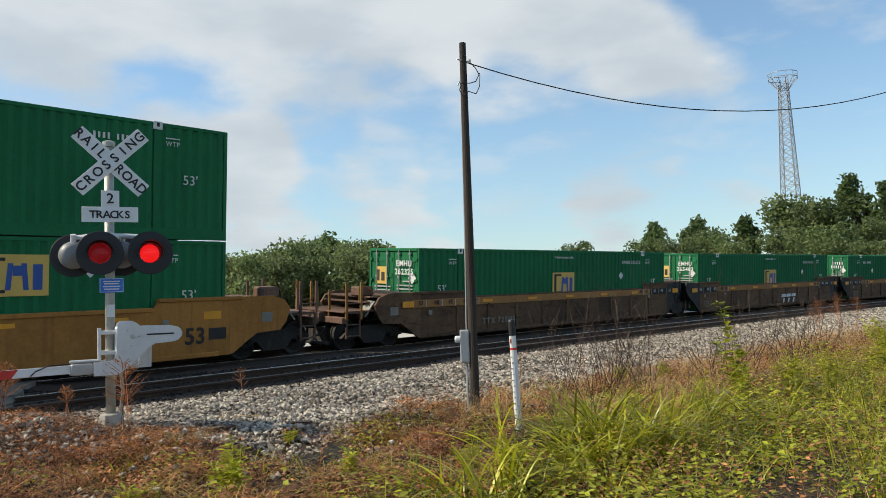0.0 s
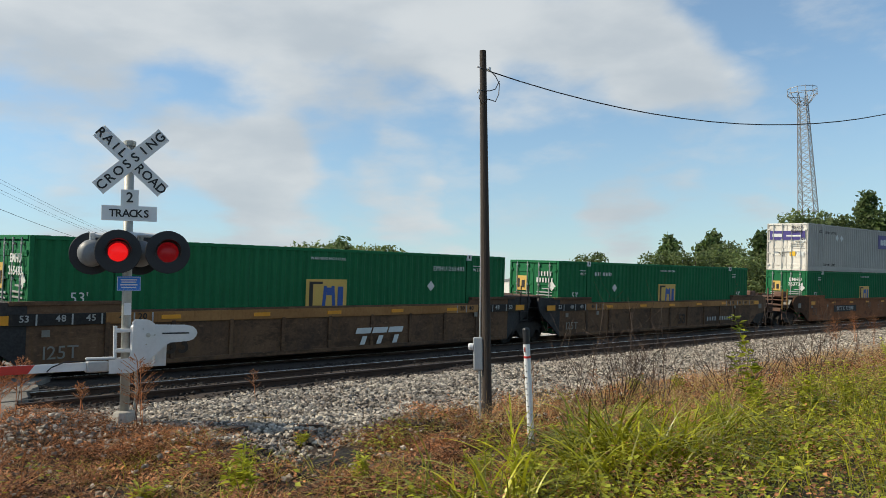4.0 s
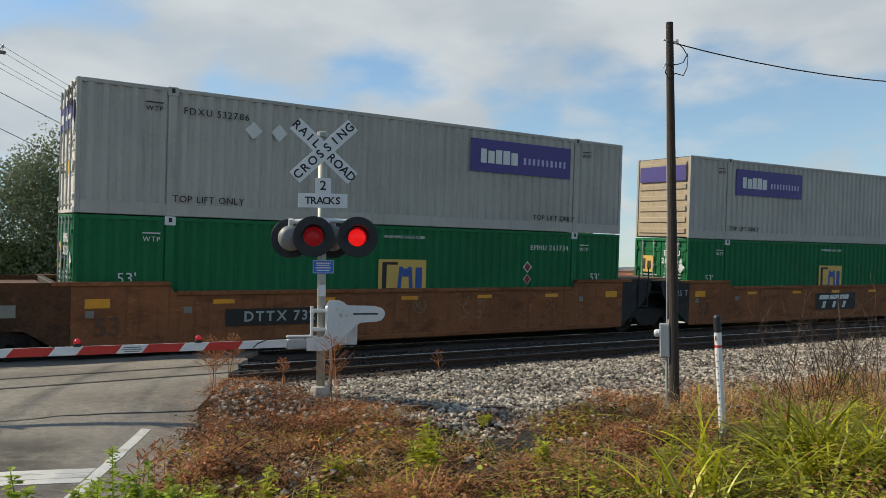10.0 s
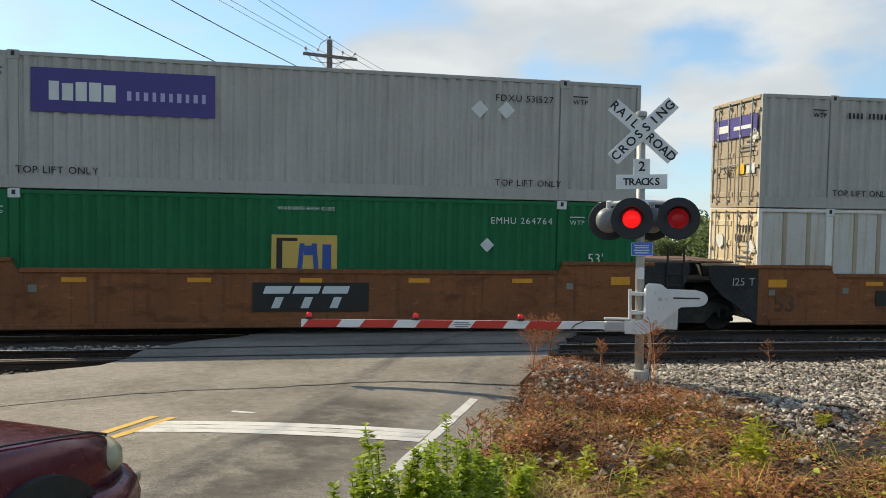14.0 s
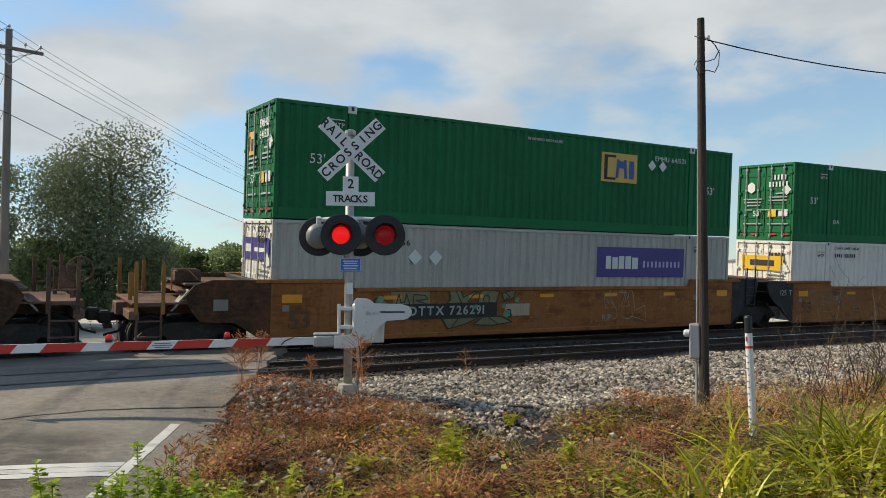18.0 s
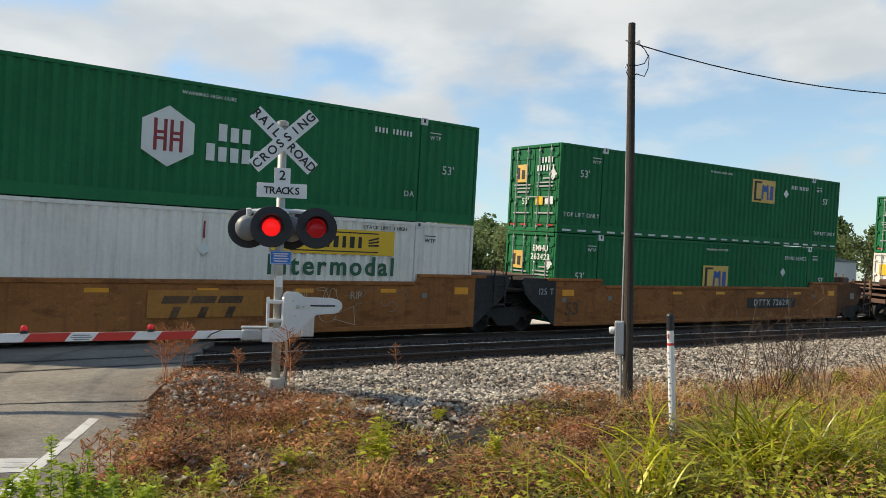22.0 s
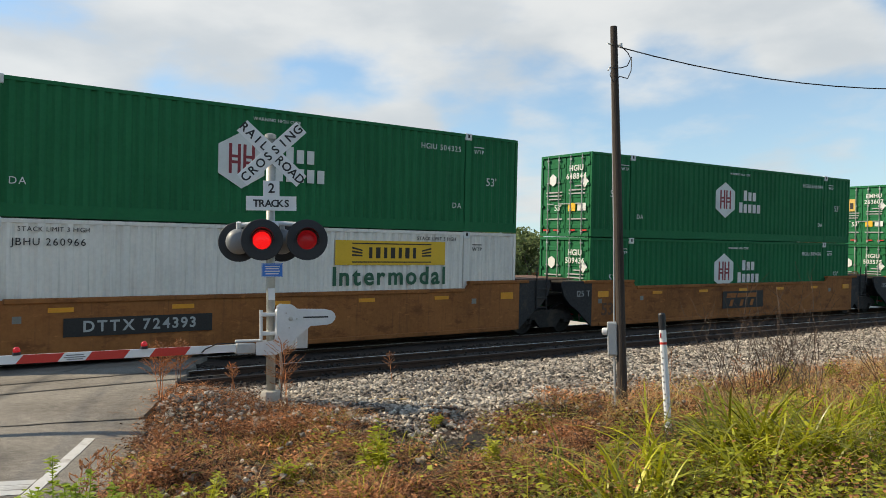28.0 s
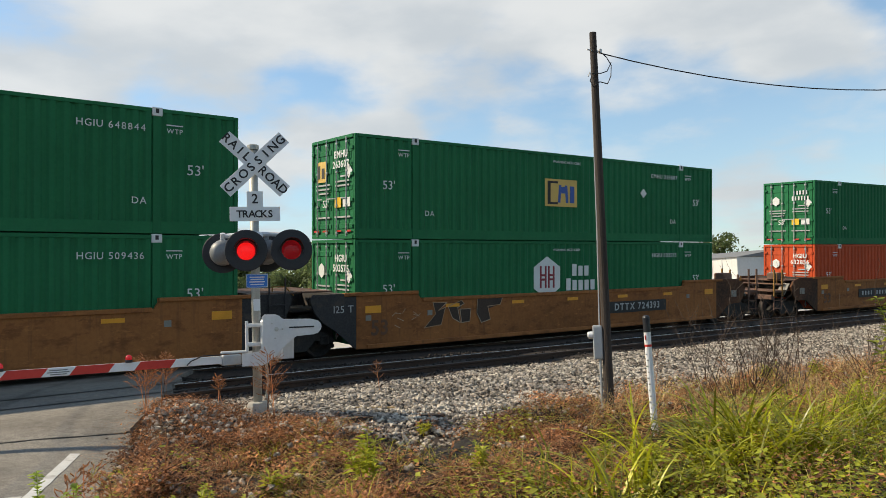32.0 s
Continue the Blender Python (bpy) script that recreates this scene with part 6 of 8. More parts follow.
def signal(m, label):
    """Mast with crossbuck, track sign and four lamps. Local -y faces the traffic; z from the ground."""
    c = thing("crossing_signal", m, label, "crossing signal")
    part("mast", Shape().tube((0, 0, 0.1), (0, 0, 3.75), 0.06, n=18), c, "weathered galvanised mast", mat=GALV, smooth=True)
    part("mast_cap", Shape().lathe([(0.075, 3.72), (0.08, 3.75), (0.08, 3.785), (0.05, 3.8), (0.0, 3.805)], 18), c, mat=GALV)
    part("foundation", Shape().lathe([(0.0, 0.24), (0.1, 0.24), (0.135, 0.225), (0.15, 0.18), (0.165, 0.0), (0.18, -0.3)], 9), c, "stained concrete footing", mat=CONCRETE)
    for k, (ang, words) in enumerate(((43.5, (("RAIL", -0.33), ("ROAD", 0.33))), (-43.5, (("CROSSING", 0.0),)))):
        turn = Matrix.Rotation(radians(ang), 4, "Y")
        b = part("crossbuck_blade", Shape().box((0, 0, 0), (1.11, 0.008, 0.205), ch=0.002), c, "white blade with black letters", Matrix.Translation((0.02, -0.078 - 0.012 * k, 3.51)) @ turn, SIGN_WHITE)
        for w_, x in words:
            spaced(w_, 0.122, 0.139 if len(w_) > 4 else 0.123, b, x, 0)
    sg = part("track_sign", Shape().box((0, 0, 2.815), (0.68, 0.008, 0.2), ch=0.003).box((0, 0, 3.02), (0.22, 0.0084, 0.22), ch=0.003), c, "white sign counting the tracks", pose(0.01, -0.074, 0), SIGN_WHITE)
    spaced("TRACKS", 0.1, 0.083, sg, 0, 2.81)
    spaced("2", 0.135, 0.1, sg, 0, 3.02)
    part("crossarm", Shape().path([(-0.43, 0.1, 2.52), (-0.2, 0.0, 2.54), (0.2, 0.0, 2.54), (0.46, -0.1, 2.52)], 0.032, 8).box((0, 0, 2.5), (0.22, 0.2, 0.14), ch=0.04), c, "grey lamp arm", mat=ALU)
    for sx, sy in ((-0.12, -1), (0.485, -1), (-0.43, 1), (0.16, 1)):
        l = part("signal_lamp", Shape().lathe([(0.0, 0.255), (0.1, 0.245), (0.16, 0.19), (0.18, 0.07), (0.18, -0.03)], 22, axis="y"), c, "grey lamp housing", pose(sx, sy * 0.2, 2.3, 0, 0, 0 if sy < 0 else 180), LAMP_GREY, True)
        part("lamp_neck", Shape().tube((0, 0.1, 0.12), (0, 0.16, 0.26), 0.035, n=8), l, mat=ALU)
        part("background_disc", Shape().lathe([(0.134, 0.0), (0.275, 0.0), (0.283, -0.006), (0.275, -0.012), (0.134, -0.012), (0.134, 0.0)], 36, axis="y"), l, "matt black background disc", pose(0, -0.03, 0), LAMP_BLACK)
        part("lens", Shape().lathe([(0.134, 0.0), (0.11, -0.02), (0.06, -0.032), (0.0, -0.035)], 24, axis="y"), l, "red glass lens", pose(0, -0.045, 0), RED_GLASS, True)
        # added disc: its lit face turns away to imitate the lamp going dark
        disc = part("flasher_disc", Shape().lathe([(0.0, -0.003), (0.122, -0.003), (0.122, 0.0)], 24, axis="y"), l, "added disc with a glowing face, turned to imitate flashing", pose(0, 0.11, 0), LAMP_GLOW)
        part("disc_back", Shape().lathe([(0.0, 0.003), (0.122, 0.003), (0.122, 0.001)], 24, axis="y"), disc, "dull red back of the added disc", mat=LAMP_DULL)
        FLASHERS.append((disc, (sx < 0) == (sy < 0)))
        h = Shape()
        n = 14
        for i in range(n + 1):
            a = math.pi * (-0.1 + 1.2 * i / n)
            d = 0.22 * (0.35 + 0.65 * math.sin(max(0, min(math.pi, a))))
            for r in (0.162, 0.155):
                h.v += [(r * math.cos(a), -0.04, r * math.sin(a)), (r * math.cos(a), -0.04 - d, r * math.sin(a))]
        for i in range(n):
            a = 4 * i
            h.f += [(a, a + 4, a + 5, a + 1), (a + 2, a + 3, a + 7, a + 6), (a + 1, a + 5, a + 7, a + 3)]
        part("hood", h, l, "matt black lamp hood", mat=LAMP_BLACK)
    bs = part("notice_sign", Shape().box((0, 0, 1.89), (0.29, 0.006, 0.19), ch=0.002), c, "blue emergency notice", pose(0.02, -0.07, 0), SIGN_BLUE)
    part("notice_edge", Shape().box((0, 0, 1.975), (0.28, 0.003, 0.006)).box((0, 0, 1.805), (0.28, 0.003, 0.006)).box((-0.138, 0, 1.89), (0.006, 0.003, 0.17)).box((0.138, 0, 1.89), (0.006, 0.003, 0.17)), bs, "thin white border", pose(0, -0.006, 0), MARK_WHITE)
    for z, wide in ((0.05, 0.2), (0.02, 0.18), (-0.015, 0.21), (-0.05, 0.18)):
        part("writing_bar", Shape().box((0, 0, z), (wide, 0.003, 0.015)), bs, "plain white bar in place of writing", pose(0, -0.006, 1.89), MARK_WHITE)
    part("label_strip", Shape().box((0.01, -0.062, 1.56), (0.09, 0.004, 0.16)), c, "small white label", mat=SIGN_WHITE)
    return c


def spaced(text, height, step, parent, x, z):
    """Letters set apart as on road signs, each a part of its board."""
    for i, ch in enumerate(text):
        me = letters(ch, height, SIGN_BLACK, 0.003)
        xs = [v.co.x for v in me.vertices]
        part("letter", me, parent, m=pose(x + (i - (len(text) - 1) / 2) * step - (min(xs) + max(xs)) / 2, -0.007, z))


def gate(c):
    """Gate mechanism and lowered arm, in the signal's space; the arm reaches out over the lane."""
    mech = part("gate_mechanism", Shape().box((0.2, 0.03, 1.08), (0.3, 0.3, 0.56), ch=0.03), c, "grey gate machine", mat=ALU)
    for z in (1.02, 1.28):
        part("clamp", Shape().box((-0.02, 0, z), (0.22, 0.2, 0.05), ch=0.01), mech, "mast clamp", mat=ALU)
    for y in (-0.07, 0.07):
        part("clamp_bolt", Shape().tube((-0.13, y, 0.9), (-0.13, y, 1.34), 0.022), mech, mat=ALU)
    arm_plate = [(-0.2, 0.74), (0.07, 0.74), (0.16, 0.79), (0.25, 0.87), (0.45, 1.06), (0.53, 1.115), (0.76, 1.13), (0.82, 1.15), (0.86, 1.195), (0.872, 1.237), (0.86, 1.28), (0.82, 1.32), (0.76, 1.336), (0.36, 1.346), (0.3, 1.4), (0.27, 1.415), (0.12, 1.42), (0.08, 1.38), (0.07, 1.0), (0.03, 0.93), (-0.2, 0.9)]
    for y in (-0.2, 0.24):
        p = part("counterweight_arm", Shape().prism(arm_plate, y - 0.012, y + 0.012), mech, "pale grey counterweight plate", mat=ALU)
        if y < 0:
            part("slot", Shape().box((0.6, y - 0.016, 1.237), (0.34, 0.006, 0.02)), p, "dark slot", mat=LAMP_BLACK)
            for bx, bz, r in ((0.26, 1.22, 0.03), (0.34, 1.22, 0.012), (0.2, 1.3, 0.01), (0.24, 1.1, 0.01)):
                part("bolt", Shape().lathe([(0.0, -0.022), (r, -0.018), (r, 0.0)], 10, (bx, y - 0.012, bz), "y"), p, mat=GALV)
    part("back_plate", Shape().prism([(0.2, 0.80), (0.50, 0.80), (0.51, 1.12), (0.3, 1.12)], 0.02, 0.14), mech, "pale grey plate", mat=ALU)
    swing = Matrix.Rotation(radians(17.4), 4, "Z")
    part("arm_bracket", Shape().box((-0.3, 0.0, 0.925), (0.36, 0.2, 0.03), ch=0.01), mech, mat=METER)
    part("arm_socket", Shape().box((-0.36, 0, 0.83), (0.26, 0.14, 0.14), ch=0.015), mech, "arm socket", swing, METER)
    length = 4.6
    arm = part("gate_arm", Shape().box((-0.45 - (length - 0.45) / 2, 0, 0.84), (length - 0.45, 0.03, 0.105), ch=0.004), c, "white gate arm lowered across the lane", swing, SIGN_WHITE)
    for x in (-1.34, -2.085, -2.83, -3.575, -4.32):
        part("red_stripe", cached("red_stripe", lambda: Shape().prism([(-0.26, -0.052), (0.18, -0.052), (0.26, 0.052), (-0.18, 0.052)], -0.0165, 0.0165), STRIPE_RED), arm, "red slanted stripe", pose(x, 0, 0.84))
    for z, wide in ((0.86, 0.2), (0.835, 0.24), (0.81, 0.18)):
        part("writing_bar", Shape().box((-2.46, -0.0165, z), (wide, 0.003, 0.012)), arm, "plain grey bar in place of writing", mat=LAMP_GREY)
    for q in (-1.66, -3.08, -4.5):
        l = part("arm_lamp", Shape().tube((0, 0, 0.89), (0, 0, 0.925), 0.045, n=12), arm, "small lamp on the arm", pose(q, 0, 0), LAMP_BLACK)
        part("lens", Shape().lathe([(0.034, 0.92), (0.042, 0.94), (0.038, 0.965), (0.02, 0.985), (0.0, 0.988)], 14), l, "red glowing lens", mat=LENS, smooth=True)
    part("arm_cable", Shape().path([(-0.5, -0.05, 0.91), (-0.75, -0.03, 0.91), (-0.9, -0.025, 0.85), (-0.95, -0.025, 0.8)], 0.008), arm, "black cable", mat=CABLE)
    part("conduit", Shape().path([(0.12, 0.05, 0.8), (0.15, 0.06, 0.5), (0.12, 0.08, 0.25), (0.08, 0.1, 0.0)], 0.02, 8), c, "grey conduit hose", mat=GALV)


MAST = (4.74, 9.92, -0.1)
ROAD_TURN = -24.2
sig = signal(pose(*MAST, 0, 0.5, ROAD_TURN), "railway crossing signal with crossbuck, red lamps and lowered gate")
gate(sig)

# signal on the far side, facing the other way
signal(pose(0.75, 28.0, -0.75, 0, 0, ROAD_TURN + 180), "distant crossing signal facing away beyond the tracks")

# ---- poles, wires, marker ----
pole = thing("utility_pole", pose(8.43, 6.84, -0.15, 0.45, 0.25, 0), "short dark weathered timber service pole with a meter box", "utility pole")
part("shaft", Shape().tube((0, 0, -0.3), (0, 0, 2.5), 0.068, 0.06, 14, False).tube((0, 0, 2.5), (0, 0, 5.21), 0.06, 0.048, 14), pole, "dark cracked timber", mat=POLE_WOOD, smooth=False)
side_on = pose(-0.07, 0.095, 0, 0, 0, -51)
part("meter_box", Shape().box((0, 0, 0.9), (0.13, 0.11, 0.46), ch=0.012), pole, "grey metal meter enclosure", side_on, METER)
part("meter_cover", Shape().box((0, -0.058, 0.9), (0.11, 0.008, 0.42), ch=0.003), pole, "grey metal cover", side_on, METER)
part("meter_dial", Shape().lathe([(0.05, 0.0), (0.05, -0.05), (0.04, -0.07), (0.0, -0.075)], 14, (-0.065, -0.01, 1.0), "x"), pole, "glass meter dome", side_on, SIGN_WHITE)
part("conduit", Shape().path([(0.02, 0, 0.0), (0.02, 0, 0.68)], 0.018), pole, "grey conduit", side_on, METER)
part("conduit", Shape().path([(0.03, 0, 1.12), (0.055, 0.0, 2.4), (0.075, 0, 4.6), (0.055, 0, 4.66), (0.03, 0, 4.6)], 0.011), pole, "grey conduit", side_on, METER)
part("insulator", Shape().path([(0, 0, 4.95), (0.1, -0.02, 4.96)], 0.01).lathe([(0.0, 4.93), (0.025, 4.94), (0.025, 4.99), (0.0, 5.0)], 10, (0.12, -0.02, 0)).path([(0, 0, 4.95), (-0.14, 0.0, 4.95)], 0.01), pole, "wire bracket", mat=ALU)
part("service_loop", Shape().path([(-0.1, -0.05, 4.62), (-0.15, -0.04, 4.5), (-0.09, -0.04, 4.42), (0.02, -0.07, 4.5), (0.2, -0.06, 4.5), (0.28, -0.06, 4.62), (0.3, -0.06, 4.78), (0.22, -0.05, 4.88), (0.12, -0.02, 4.96)], 0.007).path([(-0.12, -0.05, 4.6), (0.04, -0.08, 4.62), (0.2, -0.06, 4.68), (0.3, -0.06, 4.82)], 0.007), pole, "drooping black service wires", mat=CABLE)


def wire(name, a, b, sag, r, label, n=28):
    a, b = Vector(a), Vector(b)
    s = Shape()
    pts = []
    for i in range(n + 1):
        f = i / n
        p = a.lerp(b, f)
        p.z -= sag * 4 * f * (1 - f)
        pts.append(p)
    s.path(pts, r, 5)
    ob = new(name, s.mesh(name, CABLE))
    return tagged(ob, label, "wire")


wire("service_wire", (8.52, 6.84, 4.81), (24.0, 0.0, 8.51), 1.79, 0.009, "black service wire sagging away from the pole")

P3 = (1.7, 33.8)
up_ = thing("utility_pole", pose(P3[0], P3[1], -0.6, 0, 0, 12), "tall timber power pole with a crossarm beyond the tracks", "utility pole")
part("shaft", Shape().tube((0, 0, -0.3), (0, 0, 12.0), 0.17, 0.12, 12), up_, mat=POLE_GREY)
part("crossarm", Shape().box((0, -0.14, 11.25), (2.4, 0.1, 0.13), ch=0.015), up_, mat=POLE_GREY)
part("jumper_wire", Shape().path([(-1.1, -0.14, 11.5), (-0.9, -0.3, 11.0), (-0.5, -0.3, 10.9), (0, -0.2, 10.95)], 0.012).path([(1.1, -0.14, 11.5), (0.8, -0.3, 11.15), (0.45, -0.3, 11.0), (0, -0.2, 10.9)], 0.012).path([(-0.55, -0.14, 11.5), (-0.45, -0.2, 11.75), (-0.2, -0.15, 11.95), (0, 0, 12.15)], 0.012), up_, "looped jumper wires", mat=CABLE)
part("guy_wire", Shape().path([(0, 0, 10.6), (-1.6, 1.4, 5.0), (-2.6, 2.4, 0.2)], 0.01, 5).path([(0, 0, 9.2), (-1.2, 1.6, 4.5), (-2.1, 2.8, 0.2)], 0.01, 5), up_, "slack guy wires", mat=CABLE)
part("brace", Shape().tube((-0.75, -0.14, 11.25), (0, -0.14, 10.6), 0.02).tube((0.75, -0.14, 11.25), (0, -0.14, 10.6), 0.02), up_, mat=ALU)
for q in (-1.1, -0.55, 0.55, 1.1):
    part("insulator", cached("insulator", lambda: Shape().tube((0, 0, 0), (0, 0, 0.1), 0.015).lathe([(0.03, 0.08), (0.06, 0.11), (0.05, 0.16), (0.03, 0.2), (0.0, 0.21)], 10), METER), up_, "grey pin insulator", pose(q, -0.14, 11.36))
part("insulator", MESHES[("insulator", METER.name)], up_, "grey pin insulator", pose(0, 0, 12.0))
mw = up_.matrix_basis
for q, zz, sag in ((-1.1, 11.5, 0.7), (-0.55, 11.5, 0.75), (0.55, 11.5, 0.7), (1.1, 11.5, 0.75), (0, 10.1, 0.9), (0, 8.7, 0.8)):
    a = mw @ Vector((q, -0.14, zz))
    far_a = ROAD_D * -22 + ROAD_N * ((-14.0 if zz > 11 else -12.2) + q)
    wire("power_wire", a, (far_a.x, far_a.y, zz - 0.2 + (0.9 if zz < 9 else 0)), sag, 0.008 if zz > 11 else 0.015, "thin overhead power wire")
    wire("power_wire", a, (a.x + 59.0, a.y + 67.9, {11.5: 7.9, 10.1: 9.0, 8.7: 5.6}[zz]), 1.6 if zz > 11 else 2.4, 0.008 if zz > 11 else 0.015, "thin overhead power wire")

mk = thing("marker_post", pose(7.15, 5.18, -0.25, 1.0, -1.2, -60), "slender white plastic marker post with a black cap", "marker post")
part("post", Shape().tube((0, 0, -0.1), (0, 0, 1.24), 0.038, n=14), mk, mat=SIGN_WHITE)
part("cap", Shape().tube((0, 0, 1.24), (0, 0, 1.4), 0.041, n=14).lathe([(0.041, 1.4), (0.03, 1.42), (0.0, 1.425)], 14), mk, "black cap", mat=LAMP_BLACK)
part("band", Shape().tube((0, 0, 1.08), (0, 0, 1.105), 0.0395, n=14), mk, "orange band", mat=STRIPE_RED)
part("label_bar", Shape().box((-0.02, -0.036, 1.18), (0.014, 0.008, 0.05)), mk, "small red bar in place of writing", mat=STRIPE_RED)
for k in range(13):
    part("label_bar", Shape().box((-0.012 if k % 2 else -0.022, -0.036, 1.0 - 0.065 * k), (0.02 if k % 3 else 0.012, 0.006, 0.012)), mk, "small dark bar in place of writing", mat=LAMP_GREY)

# ---- lattice tower ----
tw = thing("lattice_tower", pose(144.1, 42.6, -1), "tall galvanised lattice tower far behind the trees", "lattice tower")
H = 38.5
def half(z):
    return 1.85 - 1.2 * z / H
s = Shape()
for sx, sy in ((-1, -1), (1, -1), (1, 1), (-1, 1)):
    s.tube((sx * half(0), sy * half(0), 0), (sx * half(H), sy * half(H), H), 0.11, 0.08, 5)
part("leg_frame", s, tw, mat=LATTICE)
s = Shape()
z = 0
while z < H - 1:
    d = 2.2 * half(z) * 0.62
    z2 = min(H, z + d)
    a, b = half(z), half(z2)
    for sx, sy, tx, ty in ((-1, -1, 1, -1), (1, -1, 1, 1), (1, 1, -1, 1), (-1, 1, -1, -1)):
        s.tube((sx * a, sy * a, z), (tx * b, ty * b, z2), 0.05, n=4, cap=False)
        s.tube((tx * a, ty * a, z), (sx * b, sy * b, z2), 0.05, n=4, cap=False)
        s.tube((sx * b, sy * b, z2), (tx * b, ty * b, z2), 0.05, n=4, cap=False)
    z = z2
part("bracing", s, tw, mat=LATTICE)
s = Shape()
for k in range(12):
    q = 2 * math.pi * k / 12
    p = 2 * math.pi * (k + 1) / 12
    for r, z in ((2.5, H), (2.5, H + 0.9)):
        s.tube((r * math.cos(q), r * math.sin(q), z), (r * math.cos(p), r * math.sin(p), z), 0.06, n=4, cap=False)
    s.tube((2.5 * math.cos(q), 2.5 * math.sin(q), H - 0.3), (2.5 * math.cos(q), 2.5 * math.sin(q), H + 1.0), 0.05, n=4)
    s.tube((2.5 * math.cos(q), 2.5 * math.sin(q), H), (0.9 * math.cos(q), 0.9 * math.sin(q), H - 2.0), 0.05, n=4, cap=False)
part("top_platform", s, tw, mat=LATTICE)

# ---- trees ----
def crown_mesh(name, blobs, per, leaf, mat, seed, flatten=1.0, droop=0.0):
    """A crown of many small leaves set about clumps: (centre, radius)."""
    rng = np.random.default_rng(seed)
    vs, fs = [], []
    for (c, r) in blobs:
        n = int(per * r * r)
        d = rng.normal(size=(n, 3))
        d /= np.linalg.norm(d, axis=1)[:, None]
        rad = r * rng.uniform(0.45, 1.12, (n, 1)) * (1 + 0.25 * np.sin(d[:, :1] * 7 + c[0]) * np.cos(d[:, 1:2] * 6 + c[1]))
        p = np.array(c) + d * rad * np.array([1, 1, flatten])
        nrm = d * 0.6 + rng.normal(size=(n, 3)) * 0.8
        nrm /= np.linalg.norm(nrm, axis=1)[:, None]
        a = np.cross(nrm, rng.normal(size=(n, 3)))
        a /= np.linalg.norm(a, axis=1)[:, None]
        b = np.cross(nrm, a)
        s = leaf * rng.uniform(0.55, 1.3, (n, 1))
        q = np.stack([p - a * s, p + b * s * 0.55 + nrm * s * 0.12, p + a * s * 1.1 + nrm * s * droop, p - b * s * 0.55 + nrm * s * 0.12], 1)
        o = len(vs) * 4
        vs.append(q)
        fs.append(n)
    v = np.concatenate(vs).reshape(-1, 3)
    f = np.arange(len(v)).reshape(-1, 4)
    me = bpy.data.meshes.new(name)
    me.from_pydata(v.tolist(), [], f.tolist())
    me.materials.append(mat)
    return me


def tree(m, height, spread, seed, leaf, per, mat, label, pine=False, open_=0.0):
    rg = random.Random(seed)
    t = thing("tree", m, label, "tree")
    trunk = Shape()
    tr = height * 0.018 + 0.04
    pts = [Vector((0, 0, -0.3))]
    for i in range(1, 6):
        pts.append(Vector((rg.uniform(-0.04, 0.04) * height, rg.uniform(-0.04, 0.04) * height, height * 0.17 * i)))
    for i in range(5):
        trunk.tube(pts[i], pts[i + 1], tr * (1 - i / 6), tr * (1 - (i + 1) / 6), 8, False)
    blobs = []
    n = 12 if pine else 15 if leaf > 0.2 else 24
    for i in range(n):
        if pine:
            f = 0.45 + 0.52 * i / (n - 1)
            r = spread * rg.uniform(0.3, 0.46) * (1.1 - 0.55 * (f - 0.45) / 0.55)
            w_ = spread * 0.55 * (1.15 - f)
        else:
            f = rg.uniform(0.22, 0.9) if i else 0.86
            r = spread * rg.uniform(0.26, 0.42) * (1.0 - 0.35 * abs(f - 0.5))
            w_ = spread * 0.62 * math.sqrt(max(0.05, 1 - ((f - 0.45) / 0.55) ** 2))
        a = rg.uniform(0, 6.28)
        k = rg.uniform(0.35, 1.0)
        c = (math.cos(a) * w_ * k, math.sin(a) * w_ * k, height * f - r * 0.15 if f > 0.8 else height * f)
        blobs.append((c, r))
        base = pts[max(1, min(4, int(f * 5)))]
        trunk.tube(base, (c[0] * 0.8, c[1] * 0.8, c[2]), tr * 0.32, tr * 0.08, 5, False)
    top = max(c[2] + r for c, r in blobs)
    k = height / top
    blobs = [((c[0], c[1], c[2] * k), r * min(1, k)) for c, r in blobs]
    part("trunk", trunk, t, mat=BARK)
    part("crown", crown_mesh("crown", blobs, per, leaf, mat, seed, 0.8 if pine else 0.9), t)
    return t


FAR_KINDS = [tree(pose(48, 70.1, -0.9), 8.0, 4.2, 31, 0.21, 120, CROWN, "rounded green broadleaf tree in the far tree line"),
             tree(pose(51.1, 67.9, -0.9), 7.6, 4.6, 32, 0.21, 115, CROWN, "broad pale green tree in the far tree line"),
             tree(pose(60.5, 66.6, -0.9), 9.6, 4.6, 33, 0.22, 110, CROWN, "tall rounded broadleaf tree in the far tree line"),
             tree(pose(66.3, 68, -0.9), 9.4, 3.6, 34, 0.28, 95, PINE, "dark green tree in the far tree line")]
FAR_KINDS.append(tree(pose(97, 48, -0.9), 9.0, 4.4, 35, 0.22, 110, CROWN_DARK, "dark rounded tree in the far tree line"))
PINES = [tree(pose(117, 26.6, -1), 17.0, 5.4, 41, 0.34, 75, PINE, "tall dark pine with a ragged crown", True),
         tree(pose(103.7, 49.7, -1), 12.0, 5.0, 42, 0.32, 80, PINE, "dark green pine with a pointed crown", True),
         tree(pose(119.9, 35.4, -1), 15.4, 6.0, 43, 0.34, 70, CROWN_DARK, "tall leafy tree beneath the lattice tower")]
rt = random.Random(9)
